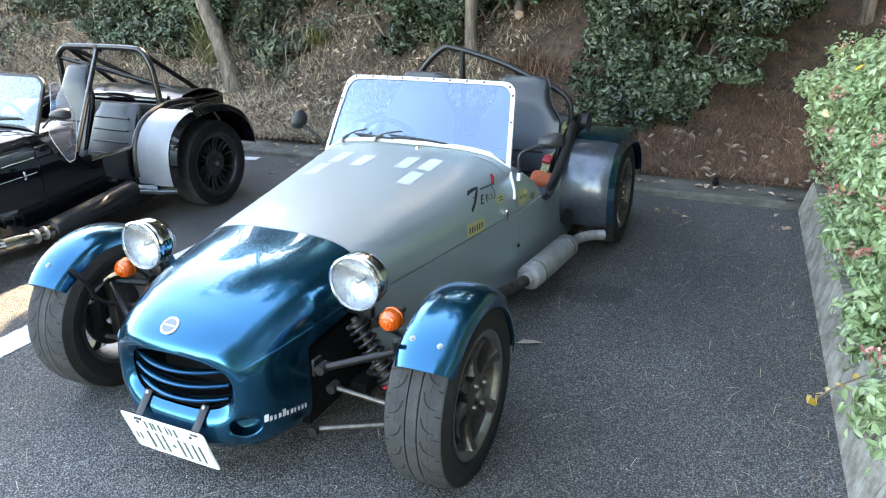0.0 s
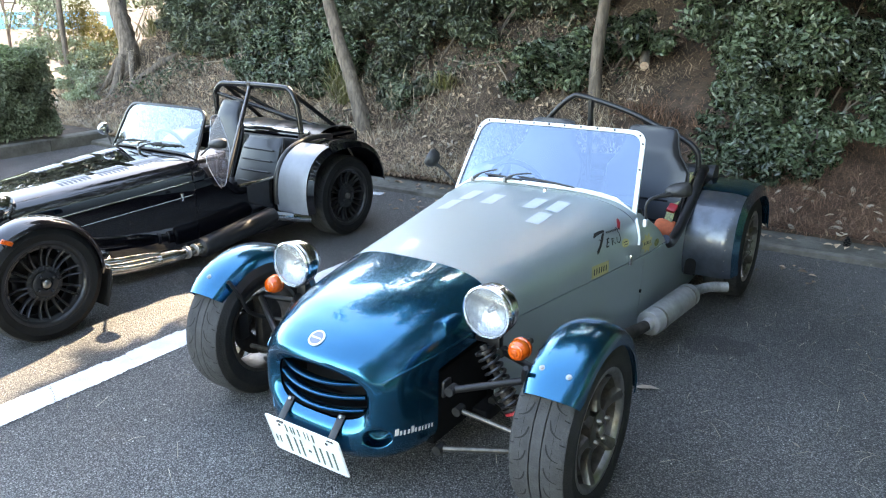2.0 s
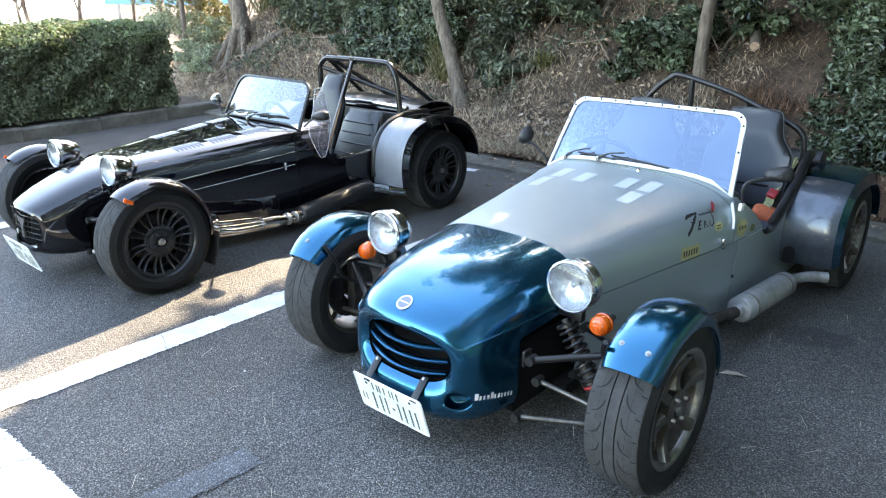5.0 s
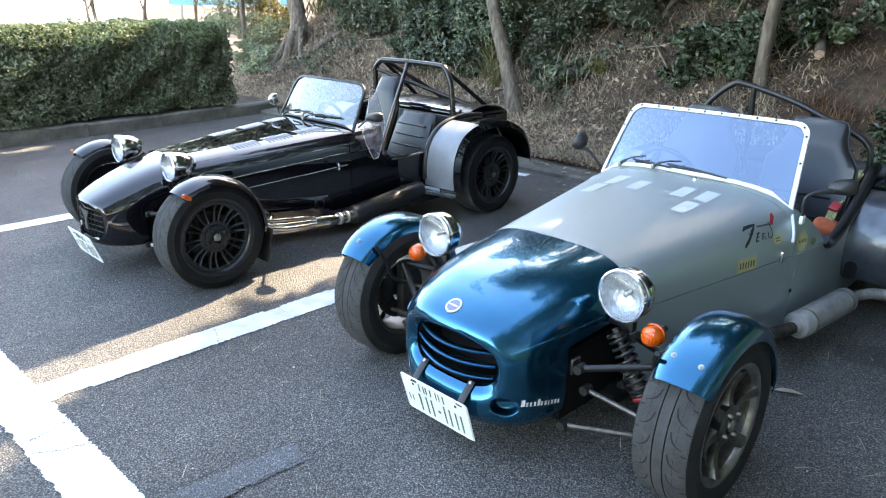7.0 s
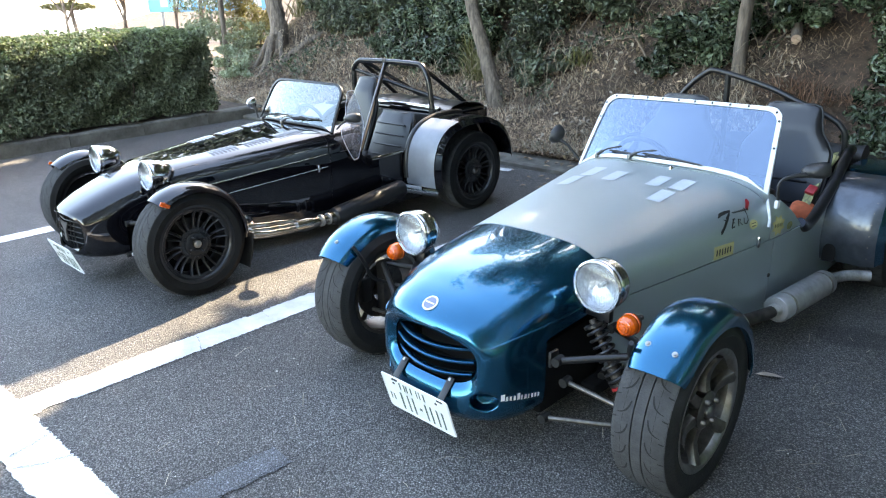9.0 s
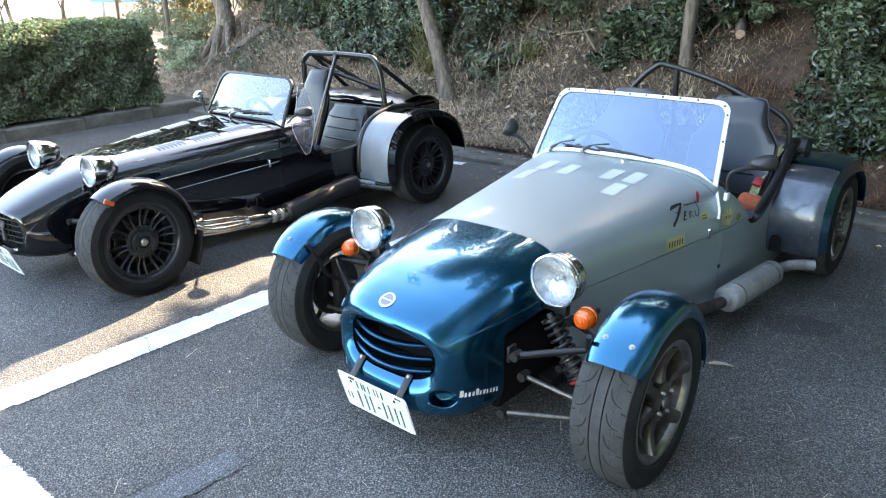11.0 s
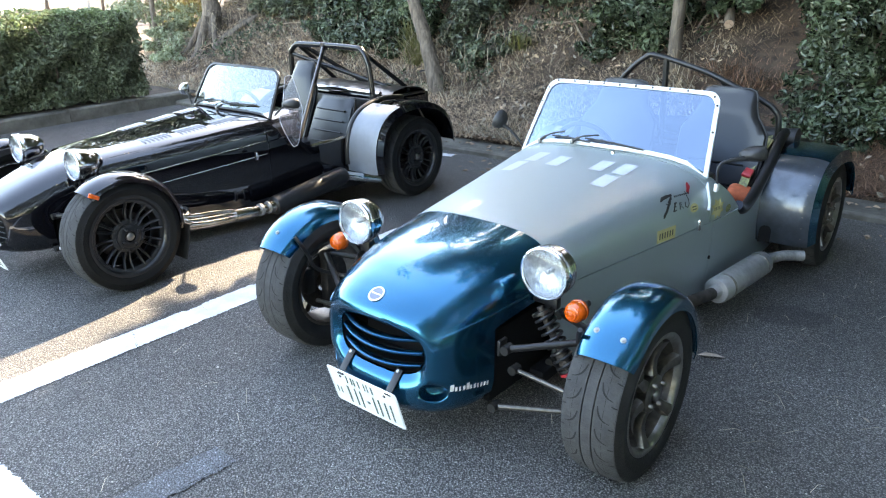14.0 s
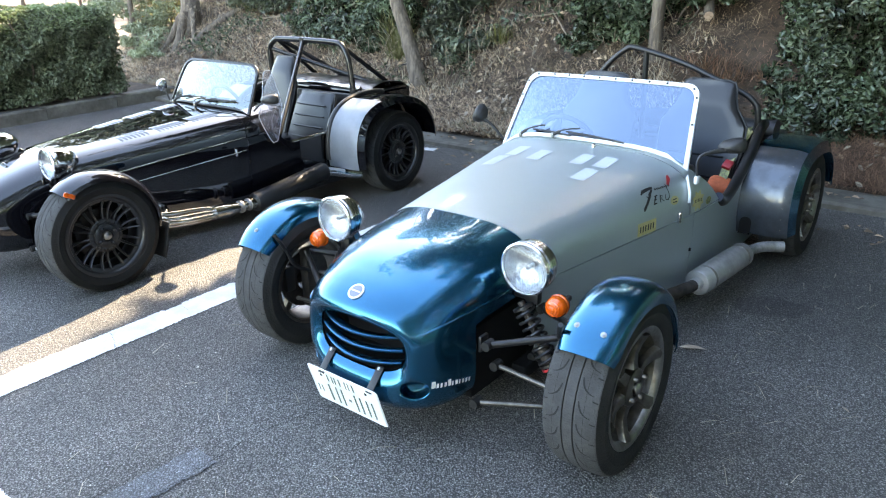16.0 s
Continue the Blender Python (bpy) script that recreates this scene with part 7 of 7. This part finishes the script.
        ind = lathe([(-0.046, 0.0), (-0.044, 0.010), (-0.041, 0.012), (-0.040, 0.018), (-0.036, 0.020), (-0.034, 0.025), (-0.029, 0.027), (-0.026, 0.031), (-0.018, 0.0335), (-0.004, 0.036), (0.002, 0.034), (0.004, 0.037), (0.012, 0.036), (0.016, 0.028)], 24, "y")
        i_ob = part("indicator", ind, AMBER, car, "round orange indicator lamp", m=pose(0.548 if sx > 0 else -0.53, -0.03, 0.503))
        part("indicator_base", lathe([(0.014, 0.032), (0.03, 0.028), (0.045, 0.012), (0.075, 0.010)], 16, "y"), PLASTIC, i_ob)
        # suspension
        arm(car, (sx * 0.385, -0.175, 0.375), (sx * 0.63, -0.02, 0.42), 0.012)
        arm(car, (sx * 0.385, 0.16, 0.375), (sx * 0.63, 0.0, 0.42), 0.012)
        arm(car, (sx * 0.335, -0.17, 0.142), (sx * 0.63, -0.02, 0.152), 0.010, material=SPOKE_ALLOY)
        arm(car, (sx * 0.345, 0.18, 0.165), (sx * 0.63, 0.02, 0.175), 0.010)
        arm(car, (sx * 0.36, -0.09, 0.255), (sx * 0.63, -0.09, 0.235), 0.009, "track_rod", SPOKE_ALLOY)
        spring_damper(car, (sx * 0.40, -0.01, 0.47), (sx * 0.565, -0.01, 0.20))
        part("suspension_bracket", box((0.012, 0.045, 0.055), (sx * 0.362, -0.17, 0.375), 0.004), SATIN, car)
        part("upright", box((0.05, 0.07, 0.26), (sx * 0.645, 0, 0.30), 0.015), RUSTY, car)
    part("front_chassis", box((0.60, 0.36, 0.26), (0, 0.03, 0.26), 0.01), DARK, car)
    part("undertray", box((0.72, 1.2, 0.05), (0, 0.7, 0.13), 0.01), DARK, car)
    # exhaust on the +x flank
    ex = part("silencer", tube([(0.608, 1.075, 0.195), (0.6125, 1.110, 0.195), (0.6128, 1.112, 0.195), (0.614, 1.120, 0.195), (0.660, 1.572, 0.195), (0.661, 1.580, 0.195), (0.6612, 1.582, 0.195), (0.665, 1.60, 0.195)], [0.028, 0.030, 0.053, 0.059, 0.059, 0.053, 0.030, 0.026], 28), STEEL, car, "brushed steel side silencer")
    part("front_pipe", tube(spline([(0.42, 0.42, 0.27), (0.50, 0.62, 0.255), (0.56, 0.84, 0.215), (0.598, 1.03, 0.197), (0.608, 1.085, 0.195)], 6), 0.026, 14), RUSTY, ex)
    part("tail_pipe", tube(spline([(0.665, 1.595, 0.195), (0.69, 1.67, 0.20), (0.73, 1.725, 0.205), (0.80, 1.77, 0.205)], 6), [0.026] * 18 + [0.0265], 16), TAIL_STEEL, ex)
    for t in (0.12, 0.9):
        a = Vector((0.618, 1.12, 0.195)).lerp(Vector((0.660, 1.57, 0.195)), t)
        part("band", tube([a, a + Vector((0.0012, 0.012, 0))], 0.0602, 28), ALLOY, ex)
    return car


build_blue_car()


# ---- the black car ----
KT = [(-0.2, 0.24), (0.10, 0.29), (0.5, 0.36), (0.9, 0.435), (1.15, 0.475), (1.4, 0.49), (2.0, 0.50), (2.8, 0.50)]
KNOSE = [(-0.395, 0.165, 0.400, 0.215, 0.31), (-0.405, 0.178, 0.412, 0.200, 0.31), (-0.395, 0.192, 0.425, 0.182, 0.31), (-0.35, 0.208, 0.452, 0.165, 0.31), (-0.27, 0.226, 0.492, 0.155, 0.315), (-0.16, 0.247, 0.536, 0.15, 0.32), (-0.04, 0.266, 0.575, 0.15, 0.33), (0.10, 0.288, 0.606, 0.15, 0.34)]


def kseam_z(y):
    return 0.455 + 0.10 * (y - 0.1)


def kbonnet_top(y):
    return lerp([(0.10, 0.606), (0.5, 0.645), (0.9, 0.682), (1.12, 0.70), (1.36, 0.715)], y)[0]


def kbonnet_at(u, v):
    a = radians(v)
    c, s = math.cos(a), math.sin(a)
    hw, zs, zt, n = body_width(u, KT), kseam_z(u), kbonnet_top(u), 4.1
    return (hw * math.copysign(abs(c) ** (2 / n), c), u, zs + (zt - zs) * abs(s) ** (2 / n))


def louvre_bank(parent, y0, y1, v0, v1, count):
    """A row of pressed cooling slots on the bonnet, each one a piece."""
    for k in range(count):
        y = y0 + (y1 - y0) * k / count
        rows = []
        for j in range(5):
            v = v0 + (v1 - v0) * j / 4
            p = Vector(kbonnet_at(y, v))
            h = 0.0065 if 0 < j < 4 else 0.001
            rows.append([p + Vector((0, -0.004, 0.0005)), p + Vector((0, 0.001, h * 0.7)), p + Vector((0, 0.007, h)), p + Vector((0, 0.0075, 0.0005))])
        part("louvre", loft(rows, False), BLACK, parent)


def build_black_car():
    car = thing("sports_car", -2.6, -0.225, 0, 0, "open two-seat sports car in gloss black with a roll cage", "car", "parked sports cars")
    fine = []
    for a, b in zip(KNOSE, KNOSE[1:]):
        for k in range(3):
            fine.append(tuple(p + (q - p) * k / 3 for p, q in zip(a, b)))
    fine.append(KNOSE[-1])
    bm = loft([nose_ring(w, zt, zb, zm, y, 44, 3.5) for y, w, zt, zb, zm in fine], True, keep=lambda c: not (c.y > -0.16 and c.z < 0.33))
    nose = part("nose_cone", thick(bm, 0.005), BLACK, car, "gloss black nose cone")
    duct = [nose_ring(0.162, 0.397, 0.218, 0.31, -0.39), nose_ring(0.15, 0.39, 0.225, 0.31, -0.30)]
    part("intake_duct", loft(duct, True, None, False, True), DARK, nose)
    for k in range(6):
        x = -0.125 + 0.05 * k
        part("grille_bar", tube([(x, -0.385, 0.225), (x, -0.395, 0.31), (x, -0.383, 0.392)], 0.0026, 6), DARK_ALLOY, nose)
    for z in (0.255, 0.285, 0.315, 0.345, 0.372):
        part("grille_bar", tube([(-0.155, -0.365, z), (0, -0.392, z), (0.155, -0.365, z)], 0.0026, 6), DARK_ALLOY, nose)
    part("grille_emblem", slab([(-0.05, 0.05), (0.05, 0.05), (0.012, 0.0), (0.02, -0.06), (-0.02, -0.06), (-0.012, 0.0)], 0.006, m=pose(0, -0.392, 0.31, 90, 0, 0)), SPOKE_ALLOY, nose, "metal emblem on the grille", smooth=False)
    number_plate(car, (0.0, -0.418, 0.165), 20, 0, "white number plate under the grille")
    ys = [0.104 + (1.09 - 0.104) * k / 20 for k in range(21)]
    vs = [k * 6 for k in range(31)]
    bonnet = part("bonnet", thick(loft([[kbonnet_at(y, v) for v in vs] for y in ys], False), 0.004), BLACK, car, "gloss black bonnet with rows of louvres")
    part("scuttle", thick(loft([[kbonnet_at(1.096 + 0.26 * k / 6, v) for v in vs] for k in range(7)], False), 0.004), BLACK, car)
    for y0, v0, v1 in ((0.42, 60, 81), (0.64, 60, 81), (0.86, 61, 82), (0.50, 98, 119), (0.72, 98, 119), (0.93, 99, 119)):
        louvre_bank(bonnet, y0, y0 + 0.175, v0, v1, 7)
    def dip(y):
        return lerp([(1.1, 0.55), (1.30, 0.56), (1.36, 0.50), (1.42, 0.462), (1.75, 0.475), (1.8, 0.60), (2.0, 0.67), (2.9, 0.67)], y)[0]
    for sx in (1, -1):
        side_panel(car, KT, 0.12, 1.10, 0.12, lambda y: kseam_z(y) - 0.004, BLACK, sx, "black side panel")
        side_panel(car, KT, 1.104, 2.58, 0.12, dip, BLACK, sx, "black cockpit side")
        part("sill_strip", tube([(sx * 0.492, 1.42, 0.472), (sx * 0.497, 1.58, 0.476), (sx * 0.50, 1.74, 0.482)], 0.010, 8), BRIGHT_STEEL, car)
        part("trim_line", tube([(sx * (body_width(y, KT) + 0.002), y, kseam_z(y) + 0.006) for y in np.linspace(0.12, 1.08, 10)], 0.004, 6), BRIGHT_STEEL, car)
        part("trim_line", tube([(sx * (body_width(y, KT) + 0.001), y, kseam_z(y) - 0.075) for y in np.linspace(0.3, 1.08, 8)], 0.002, 5), BRIGHT_STEEL, car)
        part("catch", box((0.012, 0.016, 0.05), (sx * (body_width(1.01, KT) + 0.006), 1.01, 0.475), 0.004), CHROME, car, "chrome bonnet catch")
        wheel(car, sx * 0.655, 0.0, 0.288, 0.185, 0.205, "many", sx)
        wheel(car, sx * 0.655, 2.197, 0.288, 0.195, 0.205, "many", sx)
        w = cycle_wing(car, sx * 0.665, 0.0, 0.288, 0.322, 0.18, 126, -5, BLACK, flange=0.012, inner=0.06, label="gloss black cycle wing")
        flap = slab([(-0.08, 0), (0.08, 0), (0.085, -0.12), (0.07, -0.195), (-0.07, -0.195), (-0.085, -0.12)], 0.005, m=pose(sx * 0.665, 0.33, 0.27, 78, 0, 0))
        part("mud_flap", flap, RUBBER, w, smooth=False)
        part("side_repeater", box((0.010, 0.055, 0.022), (sx * 0.752, -0.155, 0.535), 0.006, m=pose(0, 0, 0, -30, 0, 0)), AMBER, w, "small orange side lamp")
        prof = [(1.733, 0.252), (1.72, 0.36), (1.735, 0.48), (1.79, 0.585), (1.89, 0.655), (2.05, 0.692), (2.24, 0.69), (2.39, 0.645), (2.50, 0.56), (2.56, 0.45), (2.575, 0.36)]
        fine_p = spline([(0, a, b) for a, b in prof], 4)
        rows = []
        cen = Vector((0, 2.197, 0.288))
        for p in fine_p:
            d = (p - cen).normalized()
            row = []
            for k in range(13):
                s = k / 12
                inn = 0.018 * max(0, (s - 0.6) / 0.4) ** 2.2 + (0.03 * (s - 0.94) / 0.06 if s > 0.94 else 0)
                q = p - d * inn
                row.append((sx * (0.515 + s * 0.292), q.y, q.z))
            rows.append(row)
        rw = part("rear_wing", thick(loft(rows, False), 0.004), BLACK, car, "gloss black rear wing")
        g = []
        for row, p in zip(rows, fine_p):
            if p.y < 2.0 and p.z < 0.71:
                dd = (p - cen).normalized() * 0.009
                g.append([Vector(q) + dd for q in row[:12]])
        part("stone_guard", loft(g, False), GUARD, rw, "plain grey metal guard on the front of the wing")
        part("edge_roll", tube([rows[k][0] for k in range(2, 26)], 0.024, 9), SATIN, rw)
        headlamp(car, 0.345 if sx > 0 else -0.325, -0.045, 0.606, 0.083, 0.15, 1, "chrome bullet headlamp")
        part("lamp_bracket", tube([(sx * 0.27, 0.05, 0.44), (sx * 0.335, -0.01, 0.47), (sx * 0.335, -0.02, 0.54)], 0.014, 9), BLACK, car)
        arm(car, (sx * 0.27, -0.15, 0.345), (sx * 0.58, -0.02, 0.40), 0.011)
        arm(car, (sx * 0.25, -0.16, 0.165), (sx * 0.58, -0.02, 0.18), 0.011, material=STEEL)
        arm(car, (sx * 0.25, 0.16, 0.165), (sx * 0.58, 0.02, 0.18), 0.011)
        spring_damper(car, (sx * 0.32, 0.02, 0.42), (sx * 0.52, 0.0, 0.19))
        part("upright", box((0.05, 0.06, 0.25), (sx * 0.59, 0, 0.29), 0.012), RUSTY, car)
    part("front_chassis", box((0.46, 0.40, 0.26), (0, 0.06, 0.28), 0.01), DARK, car)
    part("undertray", box((0.7, 1.2, 0.05), (0, 0.75, 0.14), 0.01), DARK, car)
    # screen, wipers, deflector, mirrors
    top_z = lambda x: kbonnet_at(1.16, math.degrees(math.acos(max(-1, min(1, math.copysign((abs(x) / body_width(1.16, KT)) ** (4.1 / 2), x))))))[2] + 0.003
    place = windscreen(car, 1.165, 1.325, 0.425, 0.388, top_z, 0.965, SATIN, GLASS_CLEAR, 0.014, 0.085, False, "windscreen in a thin black frame, white with sky")
    for fx, tx, b0, b1 in ((-0.27, -0.13, -0.24, -0.02), (-0.03, 0.14, 0.02, 0.30)):
        wiper(car, (fx, 1.09, top_z(fx) + 0.01), place((tx, 0.16), 0.02), place((b0, 0.10), 0.012), place((b1, 0.17), 0.012))
    out = spline([(0.010, 0.40, 0), (0.022, 0.435, 0), (0.065, 0.438, 0), (0.082, 0.41, 0), (0.132, 0.25, 0), (0.128, 0.16, 0), (0.085, 0.015, 0), (0.06, 0.0, 0), (0.03, 0.01, 0), (-0.048, 0.17, 0), (-0.02, 0.25, 0)], 3, True)
    bm = slab([(p.x, p.y) for p in out], 0.004, m=pose(0.505, 1.22, 0.50, 90, 0, 90))
    wd = part("wind_deflector", bm, PLEXI, car, "clear plastic side wind deflector", smooth=False)
    wd.visible_shadow = False
    part("rim_edge", tube([pose(0.507, 1.22, 0.50, 90, 0, 90) @ p for p in out], 0.0018, 5, closed=True), PLEXI_EDGE, wd)
    mirror(car, (0.62, 1.17, 0.79), (0.44, 1.19, 0.70), 0.13, 0.058, "black door mirror on a short arm", lean=-5)
    mirror(car, (-0.49, 1.16, 0.79), (-0.44, 1.17, 0.69), 0.040, 0.08, "small chrome-backed door mirror", lean=4, shell=CHROME)
    # cockpit
    part("cockpit_floor", box((0.94, 1.25, 0.02), (0, 1.75, 0.14), 0.004), DARK, car)
    part("tunnel", box((0.18, 1.1, 0.26), (0, 1.7, 0.27), 0.03), VINYL, car)
    part("dashboard", box((0.88, 0.07, 0.18), (0, 1.36, 0.61), 0.02), VINYL, car)
    part("rear_bulkhead", box((0.96, 0.03, 0.52), (0, 2.10, 0.42), 0.006), VINYL, car)
    part("rear_deck", box((0.98, 0.46, 0.035), (0, 2.36, 0.69), 0.015), BLACK, car, "gloss black rear deck")
    cover = loft([[(x, y, 0.705 + (0.036 + 0.008 * math.sin(x * 23 + y * 9)) * math.sin(math.pi * k / 8) ** 0.5) for k, y in enumerate(np.linspace(2.17, 2.56, 9))] for x in np.linspace(-0.46, 0.50, 17)], False)
    part("tonneau_cover", cover, VINYL, car, "shiny black folded cover on the rear deck")
    part("deck_roll", tube(spline([(-0.44, 2.14, 0.715), (0.0, 2.13, 0.725), (0.44, 2.14, 0.715)], 6), 0.018, 9), BRIGHT_STEEL, car)
    part("tail_panel", box((0.98, 0.04, 0.5), (0, 2.60, 0.44), 0.015), BLACK, car)
    seat(car, 0.24, 1.76, 0.71, "black vinyl seat with stitched bands", 0.16, wide=0.40, square=True)
    seat(car, -0.175, 1.82, 0.925, "black vinyl seat with headrest", 0.18, wide=0.29)
    part("steering_wheel", tube([(-0.24 + 0.16 * math.cos(a), 1.50 - 0.05 * math.sin(a), 0.62 + 0.15 * math.sin(a)) for a in np.linspace(0, 6.283, 29)[:-1]], 0.013, 8, closed=True), VINYL, car)
    # cage
    hoop = [(-0.43, 2.07, 0.66), (-0.43, 2.07, 0.90), (-0.425, 2.07, 0.975), (-0.36, 2.07, 1.03), (-0.28, 2.07, 1.037), (0.0, 2.07, 1.04), (0.26, 2.07, 1.035), (0.34, 2.07, 1.02), (0.39, 2.07, 0.95), (0.41, 2.07, 0.88), (0.44, 2.07, 0.66)]
    cage = part("roll_cage", tube(spline(hoop, 5), 0.020, 12), CAGE, car, "gloss black tubular roll cage")
    for a, b in (((-0.05, 2.07, 1.035), (0.45, 1.36, 0.52)), ((-0.33, 2.07, 1.03), (-0.38, 2.50, 0.71)), ((0.31, 2.07, 1.03), (0.41, 2.48, 0.71)), ((-0.42, 2.08, 0.96), (0.36, 2.40, 0.71)), ((-0.30, 2.08, 1.03), (0.0, 2.48, 0.71))):
        part("brace", tube([a, b], 0.016, 10), CAGE, cage)
    for q in ((0.44, 2.07, 0.70), (-0.05, 2.07, 1.035)):
        part("cage_joint", tube([Vector(q) - Vector((0, 0, 0.03)), Vector(q) + Vector((0, 0, 0.02))], 0.028, 12), SATIN, cage)
    # exhaust on the +x flank: four pipes, collector, black silencer
    ex = part("silencer", tube([(0.60, 0.985, 0.185), (0.60, 1.0, 0.185), (0.60, 1.02, 0.186), (0.615, 1.56, 0.262), (0.615, 1.58, 0.265)], [0.03, 0.056, 0.060, 0.060, 0.05], 26), SATIN, car, "long black side silencer")
    for k in range(4):
        dz, dx = (0.030, -0.012) if k % 2 else (-0.012, 0.02)
        if k > 1:
            dz, dx = dz - 0.024, -dx * 0.7 - 0.004
        y0 = 0.22 + 0.06 * k
        part("primary_pipe", tube(spline([(0.34, y0, 0.285 + dz * 0.5), (0.50, y0 + 0.06, 0.265 + dz), (0.595 + dx, 0.40, 0.232 + dz), (0.60 + dx, 0.62, 0.205 + dz), (0.60 + dx * 0.5, 0.80, 0.190 + dz * 0.4)], 6), 0.0165, 12), BRIGHT_STEEL, ex)
    part("collector", tube([(0.60, 0.70, 0.195), (0.60, 0.78, 0.19), (0.60, 0.84, 0.187), (0.60, 0.885, 0.185), (0.60, 0.90, 0.185), (0.60, 0.95, 0.185), (0.60, 0.955, 0.185), (0.60, 0.99, 0.185)], [0.042, 0.044, 0.036, 0.026, 0.026, 0.026, 0.040, 0.040], 20), BRIGHT_STEEL, ex)
    for y in (0.895, 0.955):
        part("clamp", tube([(0.60, y - 0.008, 0.185), (0.60, y + 0.008, 0.185)], 0.038, 18), STEEL, ex)
    part("tail_pipe", tube(spline([(0.615, 1.57, 0.262), (0.63, 1.66, 0.240), (0.655, 1.74, 0.215), (0.685, 1.84, 0.190)], 5), 0.029, 14), CHROME, ex)
    return car


build_black_car()
